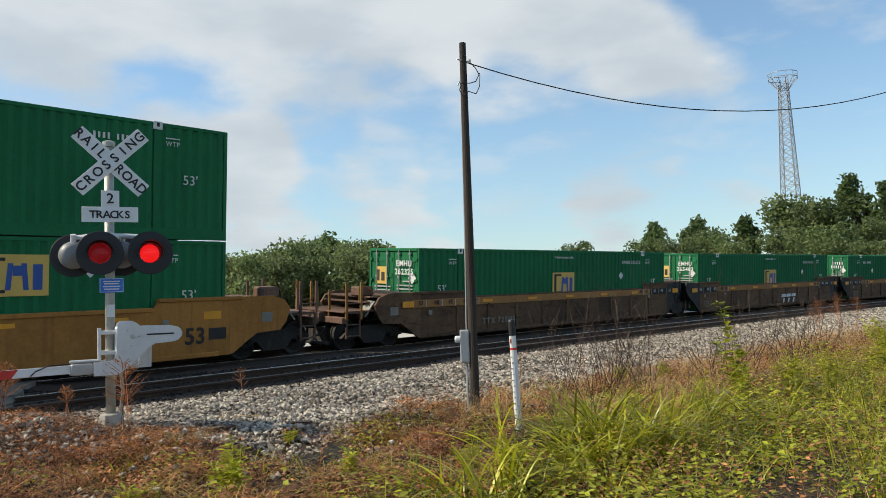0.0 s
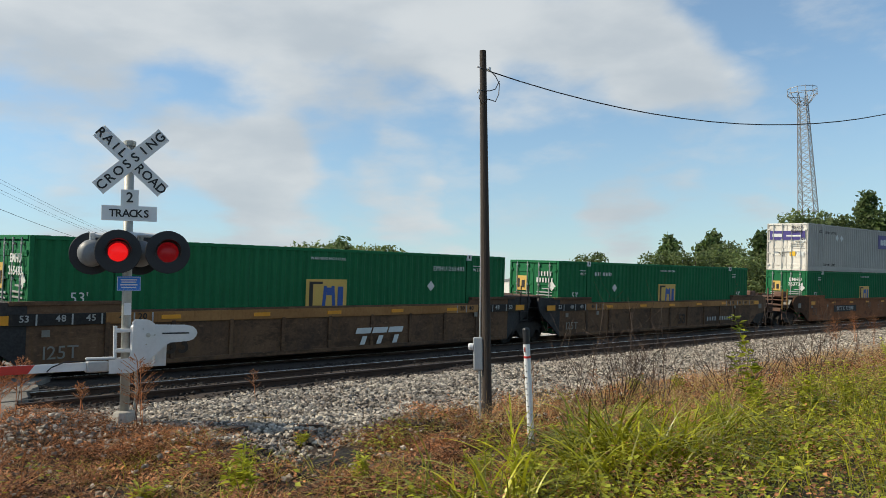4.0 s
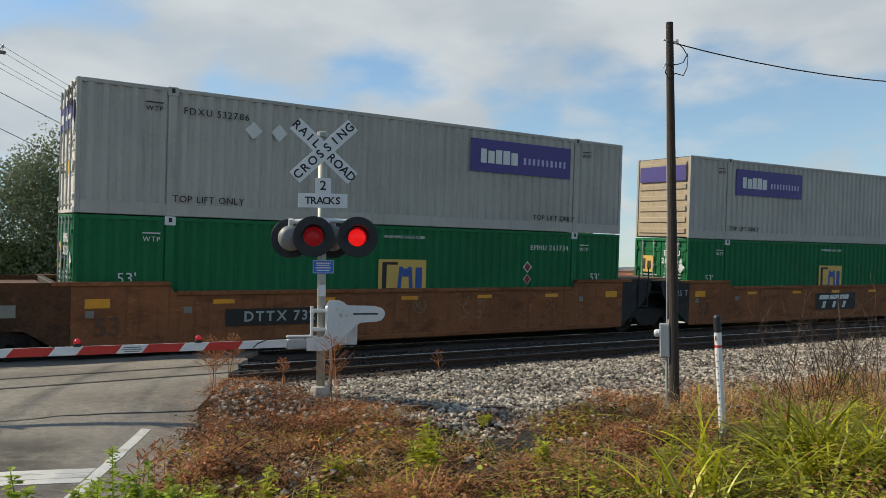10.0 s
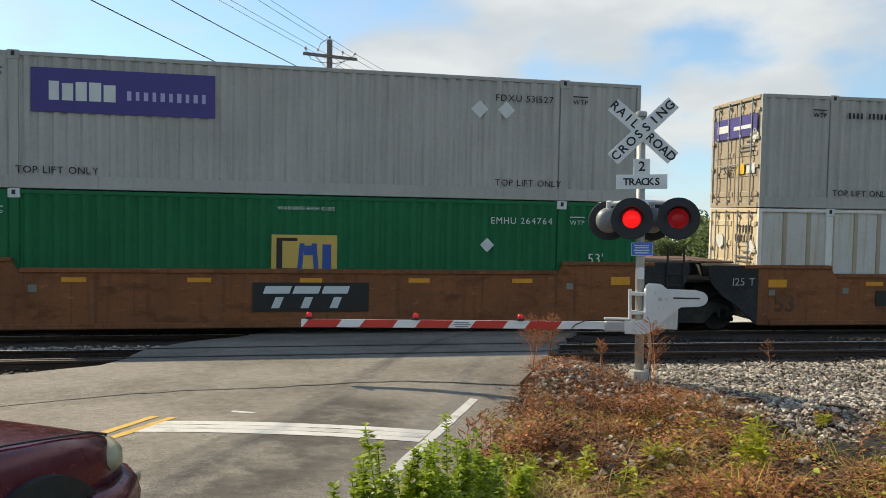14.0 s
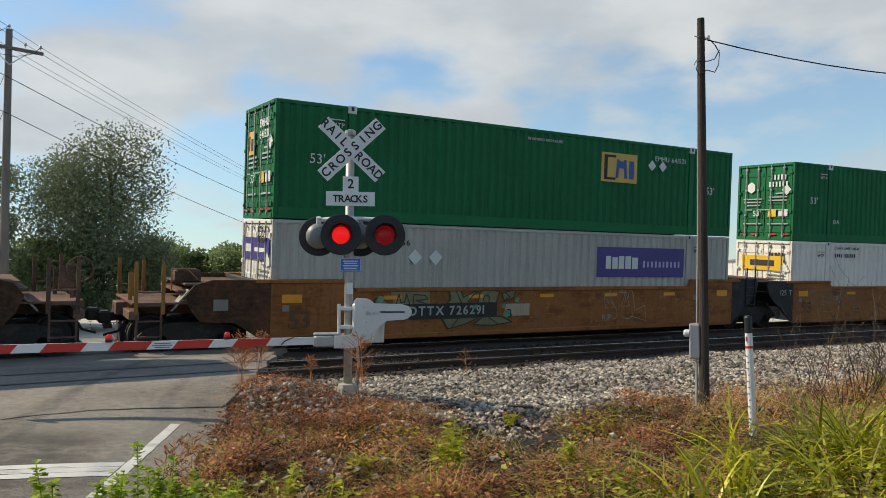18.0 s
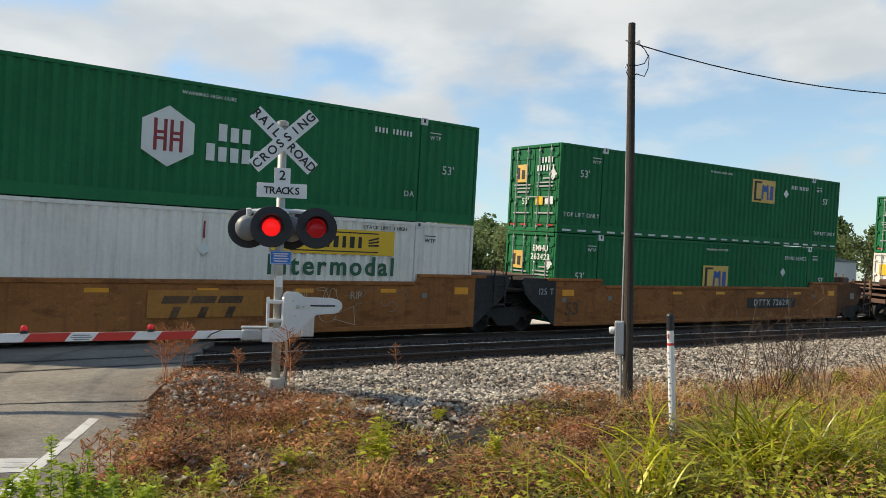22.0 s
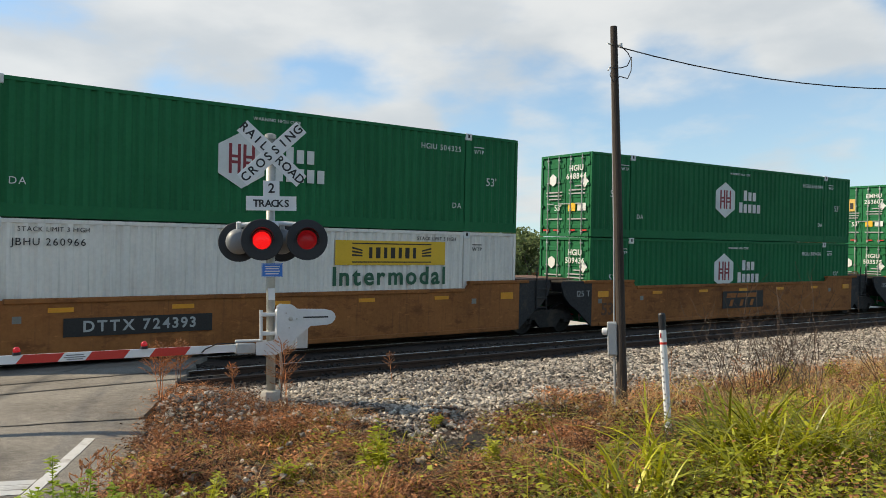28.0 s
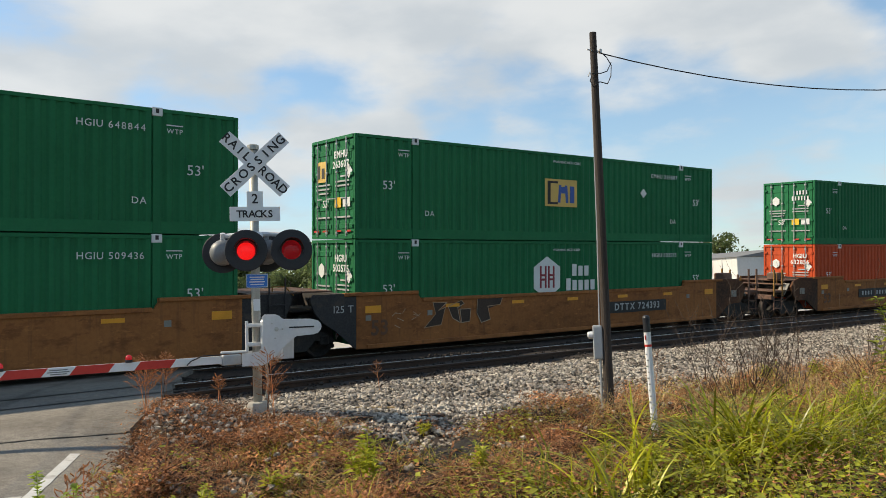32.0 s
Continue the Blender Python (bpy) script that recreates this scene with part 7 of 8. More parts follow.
FAR = [(56.3, 67.6, 7.6, 0), (75.3, 80.1, 11, 2), (94.3, 56.6, 9.2, 1), (21.7, 92.5, 7.5, 2), (27.1, 91.1, 7.0, 0), (29.7, 90.2, 6.0, 1),
       (24.5, 93, 6.8, 3), (33.2, 89, 6.3, 0), (36.9, 87.5, 6.4, 1), (40.6, 85.8, 6.0, 2), (43.5, 82, 6.4, 0), (45.9, 77.5, 7.8, 1), (47.3, 74.3, 8.2, 2), (35.2, 93.7, 6.1, 3),
       (57.8, 63.6, 8.4, 2), (62.2, 64, 8.6, 0), (53.5, 69.5, 7.2, 1), (95.9, 42.6, 8.8, 1), (101, 40, 9.2, 0), (93.6, 35.1, 7.6, 0), (95.4, 29.7, 7.9, 1), (92.1, 23.4, 7.0, 0), (90, 19.1, 6.3, 1),
       (98, 25, 9.0, 2), (101, 20.5, 9.5, 2), (104, 32, 9.5, 0), (17, 94, 7.0, 1), (12, 95, 7.2, 0), (6, 96, 7.4, 2), (0, 96, 7.5, 1), (-6, 97, 7.0, 0), (-13, 96, 7.5, 2), (-20, 95, 8, 1), (-28, 93, 8, 0), (-36, 90, 8, 2)]
FAR += [(x + 4 * math.sin(i * 2.1), y + 9 + 3 * math.sin(i * 1.3), h * 1.16, (i * 7) % 4) for i, (x, y, h, k) in enumerate(FAR) if y > 60]
HK = [8.0, 7.6, 9.6, 9.4, 9.0]
for x, y, h, k in FAR:
    k = 4 if x > 85 and k < 3 else k
    src = FAR_KINDS[k]
    z = h / HK[k]
    c = copy_thing(src, pose(x, y, -0.9, 0, 0, rt.uniform(0, 360)) @ Matrix.Diagonal((z * rt.uniform(0.95, 1.2), z * rt.uniform(0.95, 1.2), z, 1)))
    c.scale = (z * 1.08, z * 1.08, z)
for x, y, h, k in ((110.7, 46.3, 12.6, 1), (113.2, 39.8, 12.4, 1), (113.9, 30.7, 13.6, 2), (115.8, 22.3, 15.4, 0), (120, 19, 16.5, 0), (122, 29, 15.5, 0), (108, 43.5, 10.5, 2), (118, 15, 15, 0)):
    src, h0 = PINES[k], (17.0, 12.0, 15.4)[k]
    c = copy_thing(src, pose(x, y, -1, 0, 0, rt.uniform(0, 360)))
    c.scale = (h / h0 * 1.05, h / h0 * 1.05, h / h0)
# leafy trees close behind the crossing
for x, y, h, sp, sd in ((-6.3, 43.6, 13.0, 4.6, 51), (-4.0, 48.5, 13.6, 4.6, 52), (-1.7, 51, 12.6, 4.2, 53), (1.2, 54, 11.2, 3.6, 54), (7.1, 43.8, 11.0, 5.8, 55), (4.4, 42.2, 5.0, 3.0, 60), (8.0, 43.2, 4.4, 2.8, 61), (-10.5, 46, 12.5, 4.6, 56), (-2.6, 46.5, 8.0, 3.8, 57), (-7.5, 47.0, 7.5, 3.8, 58), (0.2, 49.0, 6.5, 3.2, 59)):
    tree(pose(x, y, -0.8, 0, 0, sd * 40), h, sp, sd, 0.13 if h < 10.9 or h > 11.1 else 0.075, 210 if h < 10.9 or h > 11.1 else 640, CROWN_NEAR if h > 6 else CROWN, "loose leafy green tree close behind the crossing")

# ---- buildings beyond the line ----
def shed(x, y, turn, size, wall, label, doors=3):
    c = thing("warehouse" if size[0] > 10 else "box_trailer", pose(x, y, -0.8, 0, 0, turn), label, "building" if size[0] > 10 else "trailer")
    l, d, h = size
    part("wall", Shape().box((0, 0, h / 2 + 0.0), (l, d, h), ch=0.03), c, mat=wall)
    part("roof", Shape().prism([(-d / 2 - 0.15, h), (d / 2 + 0.15, h), (0, h + d * 0.05 + 0.1)], -l / 2 - 0.1, l / 2 + 0.1, "x"), c, mat=ROOF_DARK)
    s = max(0.6, l / 14)
    for i in range(int(l / s)):
        part("wall_rib", cached("wall_rib%.1f" % h, lambda: Shape().box((0, 0, h / 2), (0.08, 0.05, h - 0.1)), wall), c, m=pose(-l / 2 + s * (i + 0.5), -d / 2 - 0.022, 0))
    for i in range(doors):
        part("door", cached("shed_door%.1f" % h, lambda: Shape().box((0, 0, h * 0.3), (l * 0.12, 0.08, h * 0.6), ch=0.01), ROOF_DARK), c, "dark door", pose(-l * 0.3 + i * l * 0.3, -d / 2 - 0.04, 0))


shed(62.97, 38.6, -100, (14.3, 11, 4.25), SHED_WHITE, "long low white ribbed metal warehouse beyond the line", 0)
shed(65.9, 58.1, -75, (12.5, 7, 3.7), BRICK_WALL, "low salmon brick building beyond the line", 2)
far_pole = thing("utility_pole", pose(74.1, 59.4, -0.9), "short timber pole with a transformer behind the low buildings", "utility pole")
part("shaft", Shape().tube((0, 0, -0.2), (0, 0, 7.9), 0.16, 0.12, 10), far_pole, mat=POLE_GREY)
part("crossarm", Shape().box((0, -0.15, 7.4), (1.6, 0.1, 0.12), ch=0.015), far_pole, mat=POLE_GREY)
part("transformer", Shape().lathe([(0.0, 5.9), (0.3, 5.92), (0.32, 6.0), (0.32, 6.8), (0.25, 6.9), (0.0, 6.92)], 14, (-0.45, -0.1, 0)), far_pole, "grey transformer can", mat=METER)
lot = sheet(axis_steps([(-30, 90, 6)]), axis_steps([(24.5, 62, 3.75)]), lambda x, y: ground_z(x, y) + 0.02 - 0.12 * (y < 25))
tagged(new("gravel_lot", lot.mesh("gravel_lot", GRAVEL, True)), "pale sunlit gravel lot beyond the far track", "gravel", kind="structure")

# ---- car at the stop line ----
def sedan(m):
    """A saloon; local x forward from the front bumper, y to its left, z up."""
    c = thing("car", m, "dusty maroon saloon car waiting at the stop line", "car")
    st = [  # x back from the nose, half width, lower z, shoulder z, top z, top half width
        (0.0, 0.55, 0.34, 0.55, 0.61, 0.40), (-0.06, 0.68, 0.24, 0.63, 0.71, 0.55), (-0.16, 0.76, 0.20, 0.70, 0.77, 0.64), (-0.35, 0.82, 0.19, 0.755, 0.825, 0.70),
        (-0.6, 0.85, 0.19, 0.795, 0.865, 0.72), (-0.9, 0.865, 0.19, 0.825, 0.895, 0.73), (-1.2, 0.87, 0.19, 0.845, 0.92, 0.73), (-1.45, 0.87, 0.19, 0.86, 0.95, 0.71),
        (-1.7, 0.87, 0.19, 0.83, 1.0, 0.64), (-2.1, 0.87, 0.19, 0.85, 1.25, 0.57), (-2.45, 0.87, 0.19, 0.86, 1.375, 0.54), (-3.0, 0.87, 0.19, 0.87, 1.40, 0.54),
        (-3.5, 0.87, 0.19, 0.88, 1.33, 0.54), (-3.9, 0.86, 0.2, 0.89, 1.08, 0.58), (-4.15, 0.85, 0.22, 0.89, 0.98, 0.64), (-4.5, 0.82, 0.26, 0.86, 0.95, 0.64), (-4.7, 0.7, 0.34, 0.7, 0.8, 0.55)]
    s = Shape()
    ring = []
    for x, w_, lo, sh, tp, tw_ in st:
        pr = [(w_ * 0.94, lo), (w_ * 0.995, lo + (sh - lo) * 0.25), (w_, lo + (sh - lo) * 0.55), (w_ * 0.985, lo + (sh - lo) * 0.8), (w_ * 0.955, sh), (tw_ + (w_ - tw_) * 0.45, sh + (tp - sh) * 0.55), (tw_, sh + (tp - sh) * 0.9), (tw_ * 0.6, tp), (0, tp + 0.012)]
        full = [(y, z) for y, z in pr] + [(-y, z) for y, z in pr[-2::-1]]
        ring.append([(x, y, z) for y, z in full])
    k = len(ring[0])
    for r in ring:
        s.v += r
    for j in range(len(ring) - 1):
        for i in range(k - 1):
            x = (st[j][0] + st[j + 1][0]) / 2
            if 1 <= i <= 2 or k - 4 <= i <= k - 3 or i == 0 or i == k - 2:
                # wheel openings
                cz = [st[j][2] + (st[j][3] - st[j][2]) * f for f in (0, 0.25, 0.55)][min(2, i if i < 5 else k - 2 - i)]
                if (abs(x + 0.85) < 0.3 or abs(x + 3.55) < 0.3) and cz < 0.6:
                    continue
            s.f.append((j * k + i, j * k + i + 1, (j + 1) * k + i + 1, (j + 1) * k + i))
    s.f.append(tuple(range(k))[::-1])
    s.f.append(tuple(range((len(ring) - 1) * k, len(ring) * k)))
    body = part("body", s, c, "dusty maroon painted body", mat=CAR_PAINT, smooth=True)
    sub = body.modifiers.new("round", "SUBSURF")
    sub.levels = sub.render_levels = 2
    part("underbody", Shape().box((-2.35, 0, 0.3), (4.2, 1.4, 0.22), ch=0.03), c, "black underbody", mat=CAR_BLACK)
    for side in (-1, 1):
        part("headlight", Shape().lathe([(0.0, -1.0), (0.45, -0.9), (0.8, -0.6), (1.0, 0.0), (0.8, 0.6), (0.45, 0.9), (0.0, 1.0)], 16), c, "hazed yellowish headlight", pose(-0.22, side * 0.68, 0.68, 0, -26, side * 42) @ Matrix.Diagonal((0.085, 0.17, 0.085, 1)), HEADLIGHT, True)
        part("side_window", Shape().faces([(-1.95, side * 0.80, 0.92), (-3.85, side * 0.80, 0.95), (-3.45, side * 0.64, 1.27), (-2.5, side * 0.64, 1.3)], [(0, 1, 2, 3)]), c, "dark side glass", pose(0, side * 0.03, 0), CAR_GLASS)
        part("mirror", Shape().box((-1.95, side * 0.98, 0.98), (0.12, 0.2, 0.13), ch=0.03), c, "maroon wing mirror", mat=CAR_PAINT)
        for x in (-0.85, -3.55):
            w = part("wheel", Shape().lathe([(0.2, -0.1), (0.29, -0.1), (0.315, -0.07), (0.315, 0.07), (0.29, 0.1), (0.2, 0.1)], 28, axis="y"), c, "black tyre", pose(x, side * 0.76, 0.315), CAR_BLACK)
            part("rim", Shape().lathe([(0.0, side * 0.06), (0.06, side * 0.07), (0.18, side * 0.075), (0.2, side * 0.1), (0.205, 0.0)], 20, axis="y"), w, "silver rim", mat=ALLOY)
            part("arch_liner", Shape().lathe([(0.0, -0.2), (0.42, -0.2), (0.42, 0.1)], 40, (x, side * 0.68, 0.33), "y"), c, "dark wheel arch", mat=CAR_BLACK)
    for side in (-1, 1):
        part("panel_gap", Shape().path([(-0.17, side * 0.655, 0.762), (-0.4, side * 0.735, 0.825), (-0.8, side * 0.765, 0.873), (-1.4, side * 0.765, 0.925)], 0.006, 5), c, "dark gap beside the bonnet", mat=CAR_BLACK)
        part("turn_lamp", Shape().box((-0.2, side * 0.80, 0.56), (0.2, 0.02, 0.05), ch=0.008), c, "small amber side lamp", pose(0, 0, 0), HEADLIGHT)
    part("windscreen", Shape().faces([(-1.62, 0.62, 0.97), (-1.62, -0.62, 0.97), (-2.4, -0.5, 1.37), (-2.4, 0.5, 1.37)], [(0, 1, 2, 3)]), c, "dark windscreen", pose(0.02, 0, 0.02), CAR_GLASS)
    b = Shape()
    nose = [(-0.62, -0.885), (-0.4, -0.875), (-0.2, -0.81), (-0.05, -0.66), (0.02, -0.4), (0.045, 0), (0.02, 0.4), (-0.05, 0.66), (-0.2, 0.81), (-0.4, 0.875), (-0.62, 0.885)]
    prof = [(0.0, 0.2), (0.03, 0.24), (0.05, 0.38), (0.055, 0.52), (0.035, 0.585), (-0.02, 0.61), (-0.06, 0.54), (-0.06, 0.22)]
    for i, (x, y) in enumerate(nose):
        ax, ay = nose[min(i + 1, len(nose) - 1)][0] - nose[max(i - 1, 0)][0], nose[min(i + 1, len(nose) - 1)][1] - nose[max(i - 1, 0)][1]
        l = math.hypot(ax, ay)
        for o, z in prof:
            b.v.append((x + ay / l * o, y - ax / l * o, z))
    k = len(prof)
    b.f = [(j * k + i, j * k + (i + 1) % k, (j + 1) * k + (i + 1) % k, (j + 1) * k + i) for j in range(len(nose) - 1) for i in range(k)]
    part("bumper", b, c, "scuffed maroon bumper", mat=CAR_PAINT, smooth=True)
    return c


CAR_AT = ROAD_D * 3.45 + ROAD_N * (-2.22 - 0.87)
sedan(pose(CAR_AT.x, CAR_AT.y, -0.025, 1.9, 0, 90 + ROAD_TURN))

# ---- grass and weeds ----
def strips(name, roots, length, width, lean, mat, label, seed, segs=3, curl=1.0, category="grass", droop=0.5):
    """Many bent blades as one mesh. roots: (x, y, z) places."""
    rng = np.random.default_rng(seed)
    n = len(roots)
    r = np.array(roots)
    a = rng.uniform(0, 2 * np.pi, n)
    ln = rng.uniform(length[0], length[1], n)
    wd = rng.uniform(width[0], width[1], n)
    le = rng.uniform(lean[0], lean[1], n)
    d = np.stack([np.cos(a), np.sin(a), np.zeros(n)], 1)
    tw = a + rng.uniform(-0.9, 0.9, n) + np.pi / 2
    sd = np.stack([np.cos(tw), np.sin(tw), np.zeros(n)], 1)
    rows = []
    for i in range(segs + 1):
        f = i / segs
        out = le * f + curl * le * f * f
        z = ln * (f - droop * le * f * f * f)
        p = r + d * (out * ln)[:, None]
        p[:, 2] += z
        wv = (wd * (1 - f) ** 0.7 * (0.7 + 0.9 * f))[:, None] if i < segs else np.full((n, 1), 0.0006)
        rows += [p - sd * wv / 2, p + sd * wv / 2]
    v = np.stack(rows, 1).reshape(-1, 3)
    k = 2 * (segs + 1)
    q = np.array([(2 * i, 2 * i + 1, 2 * i + 3, 2 * i + 2) for i in range(segs)])
    f = (q[None] + (np.arange(n) * k)[:, None, None]).reshape(-1, 4)
    me = bpy.data.meshes.new(name)
    me.from_pydata(v.tolist(), [], f.tolist())
    me.materials.append(mat)
    return tagged(new(name, me), label, category, kind="stuff")


def verge(n, fn, x0, x1, q0, q1, seed, power=1.0):
    """Places on the verge between the road and the ballast, kept where fn says so. q: distance from the eye's side of the line."""
    rg = random.Random(seed)
    out = []
    tries = 0
    while len(out) < n and tries < n * 30:
        tries += 1
        x = x0 + (x1 - x0) * rg.random() ** power
        q = rg.uniform(q0, q1)
        y = q - curve_y(x)
        if x * ROAD_N.x + y * ROAD_N.y < RIGHT_EDGE - 0.03 + 0.16 * noise.noise((x * 2, y * 2, 5)):
            continue
        if rg.random() < fn(x, q):
            out.append((x, y, ballast_z(x, y) - 0.01 + hummock(x, q)))
    return out


def patch(x, q, s, o):
    return noise.noise((x * s, q * s, o))


def green_edge(x):
    return 4.5 + 0.5 * math.sin(x * 0.9) - 0.6 * step(4, 8, x) + 0.9 * step(12, 24, x)


def in_grass(x, q):
    return (1 - step(green_edge(x) - 0.5, green_edge(x) + 0.9, q + 0.7 * patch(x, q, 0.7, 1))) * step(2.6, 5.2, x + 0.5 * patch(x, q, 0.8, 2) + 0.25 * (4.5 - q))


def in_dead(x, q):
    edge = stone_line(x)
    return step(2.0, 4.2, q + 0.4 * patch(x, q, 0.8, 3)) * (1 - step(edge - 0.5, edge + 0.7, q + 0.7 * patch(x, q, 0.9, 4))) * (0.35 + 0.65 * (1 - in_grass(x, q)))


def foliage(name, roots, height, leaf, mat, label, seed, per=6, flat=0.5, category="weeds"):
    """A low leafy carpet: small pointed leaves at all heights above their roots, as one mesh."""
    rng = np.random.default_rng(seed)
    r = np.repeat(np.array(roots), per, axis=0)
    n = len(r)
    hk = np.repeat(rng.uniform(height[0], height[1], len(roots)), per)
    p = r + rng.normal(size=(n, 3)) * np.array([0.07, 0.07, 0.0])
    p[:, 2] += hk * rng.uniform(0.05, 1.0, n) ** 0.7
    a = rng.uniform(0, 2 * np.pi, n)
    u = np.stack([np.cos(a), np.sin(a), rng.uniform(-0.5, 0.9, n) * (1 - flat) + 0.1], 1)
    u /= np.linalg.norm(u, axis=1)[:, None]
    w_ = np.stack([-np.sin(a), np.cos(a), rng.uniform(-0.6, 0.6, n)], 1)
    s_ = rng.uniform(leaf[0], leaf[1], (n, 1))
    q = np.stack([p, p + u * s_ * 0.45 + w_ * s_ * 0.3, p + u * s_ - np.array([0, 0, 0.12]) * s_, p + u * s_ * 0.45 - w_ * s_ * 0.3], 1)
    me = bpy.data.meshes.new(name)
    me.from_pydata(q.reshape(-1, 3).tolist(), [], np.arange(n * 4).reshape(-1, 4).tolist())
    me.materials.append(mat)
    return tagged(new(name, me), label, category, kind="stuff")


def clump(x, q, s, o, lo, hi):
    return step(lo, hi, patch(x, q, s, o))


def tufts_of(n, per, fn, x0, x1, q0, q1, seed, power, spread=0.05):
    """Roots gathered in tight tufts."""
    rg = random.Random(seed + 500)
    return [(x + rg.gauss(0, spread), y + rg.gauss(0, spread), z) for x, y, z in verge(n, fn, x0, x1, q0, q1, seed, power) for k in range(rg.randint(per // 2, per))]


def hollow(x, q):
    """Keeps the near-black patch and dark gaps in the dead growth open."""
    open_patch = step(0.75, 1.3, math.hypot((x - 5.3) / 0.8, (q - 6.98) / 0.5))
    n = x * ROAD_N.x + (q - curve_y(x)) * ROAD_N.y
    open_patch *= 0.15 + 0.85 * step(0.08, 0.34, n - RIGHT_EDGE + 0.2 * patch(x, q, 2.0, 14))
    return open_patch * (0.03 + 0.97 * step(-0.12, 0.14, relief(x, q) + 0.35 * patch(x, q, 3.0, 51)))


def gaps(x, q):
    """Thin places in the green growth where soil and dead stems show."""
    return 0.12 + 0.88 * step(0.12, -0.08, patch(x, q, 1.5, 60))


# green side of the verge
strips("grass", verge(2600, lambda x, q: in_grass(x, q) * gaps(x, q) * (0.15 + clump(x, q, 0.9, 20, -0.2, 0.3)), 2.4, 26, -0.8, 5.6, 1, 1.5), (0.14, 0.36), (0.008, 0.017), (0.3, 1.0), GRASS, "yellow-green grass on the verge", 1, 4)
strips("grass", tufts_of(70, 16, lambda x, q: step(3.0, 3.6, q + 0.25 * (x - 4.5)) * (1 - step(3.9, 4.6, q + 0.3 * step(6.2, 7.5, x))) * (0.1 + clump(x, q, 0.9, 8, -0.2, 0.15)), 4.4, 8.6, 2.6, 5.2, 2, 1.0, 0.06), (0.4, 0.9), (0.014, 0.036), (0.2, 0.95), GRASS, "long arching grass blades in tufts on the verge", 2, 8, droop=0.74)
strips("grass", tufts_of(40, 9, lambda x, q: in_grass(x, q), 8.0, 17, 1.0, 4.6, 19, 1.2, 0.06), (0.3, 0.7), (0.010, 0.024), (0.25, 1.0), GRASS, "arching grass blades farther along the verge", 19, 6, droop=0.7)
strips("grass", verge(3600, lambda x, q: in_grass(x, q) * gaps(x, q), 2.6, 24, -0.8, 5.5, 18, 1.5), (0.18, 0.5), (0.008, 0.018), (0.1, 0.9), GRASS, "upright yellow-green grass on the verge", 18, 4)
foliage("low_weeds", verge(6500, lambda x, q: in_grass(x, q) * gaps(x, q) * (0.12 + clump(x, q, 0.75, 30, -0.15, 0.2)), 2.4, 26, -0.5, 5.8, 11, 1.5), (0.05, 0.4), (0.018, 0.055), LEAF, "leafy green weeds on the verge", 11, 7)
foliage("low_weeds", verge(2000, lambda x, q: in_grass(x, q) * gaps(x, q) * clump(x, q, 0.65, 35, -0.05, 0.2), 3.4, 24, -0.5, 5.6, 12, 1.5), (0.1, 0.5), (0.03, 0.075), WEED, "yellow-green broad weeds on the verge", 12, 6)
strips("dry_grass", verge(2000, in_grass, 2.4, 26, -0.5, 6.5, 3, 1.4), (0.25, 0.6), (0.003, 0.007), (0.15, 0.9), STRAW, "dry straw among the green grass", 3, 3)
foliage("dead_leaves", verge(5200, lambda x, q: in_grass(x, q) * clump(x, q, 0.9, 40, -0.1, 0.2), 3, 26, 0, 5.8, 13, 1.4), (0.15, 0.55), (0.02, 0.05), DEAD, "brown withered leaves among the grass", 13, 5)
foliage("low_weeds", verge(900, lambda x, q: in_grass(x, q) * gaps(x, q) * clump(x, q, 1.1, 37, -0.05, 0.15), 3.0, 20, 0.3, 5.4, 17, 1.4), (0.12, 0.42), (0.045, 0.085), WEED, "large pointed weed leaves on the verge", 17, 5)
# dead side
strips("dead_vines", tufts_of(240, 14, lambda x, q: hollow(x, q) * in_dead(x, q) * (0.15 + clump(x, q, 1.3, 21, -0.15, 0.2)), 0.9, 14, 3.0, 9.4, 33, 1.4, 0.05), (0.1, 0.34), (0.003, 0.008), (0.25, 1.3), SEED, "brittle reddish weed stalks arching in clumps", 33, 5, droop=0.6)
foliage("dead_vines", tufts_of(520, 14, lambda x, q: hollow(x, q) * in_dead(x, q) * (0.1 + clump(x, q, 1.3, 21, -0.1, 0.25)), 0.9, 14, 3.0, 9.4, 34, 1.4, 0.07), (0.05, 0.22), (0.012, 0.034), SEED, "withered rusty seed husks on the weed stalks", 34, 6)
strips("dead_vines", tufts_of(460, 14, lambda x, q: hollow(x, q) * in_dead(x, q) * (0.1 + clump(x, q, 1.1, 26, -0.2, 0.2)), 0.9, 16, 3.0, 9.6, 35, 1.4, 0.06), (0.06, 0.2), (0.006, 0.015), (0.5, 1.7), DEAD, "drooping mats of dead reddish grass", 35, 5, droop=0.42)
strips("dead_vines", verge(15000, lambda x, q: hollow(x, q) * in_dead(x, q) * (0.12 + clump(x, q, 1.3, 21, -0.25, 0.25)), 0.8, 26, 2.0, 11.3, 4, 1.35), (0.04, 0.16), (0.006, 0.015), (0.4, 2.2), DEAD, "mat of dead reddish vines on the bank", 4, 3, droop=0.1)
foliage("dead_vines", verge(16000, lambda x, q: hollow(x, q) * in_dead(x, q) * (0.25 + clump(x, q, 1.1, 22, -0.2, 0.25)), 0.8, 26, 2.4, 11.3, 14, 1.35), (0.01, 0.13), (0.02, 0.058), LITTER, "curled dead brown leaves on the bank", 14, 6, 0.0)
strips("dead_vines", verge(9000, lambda x, q: hollow(x, q) * in_dead(x, q), 0.8, 20, 2.0, 9.9, 5, 1.3), (0.05, 0.18), (0.004, 0.008), (0.5, 2.4), STRAW, "pale dry stalks lying over the bank", 5, 3, droop=0.15)
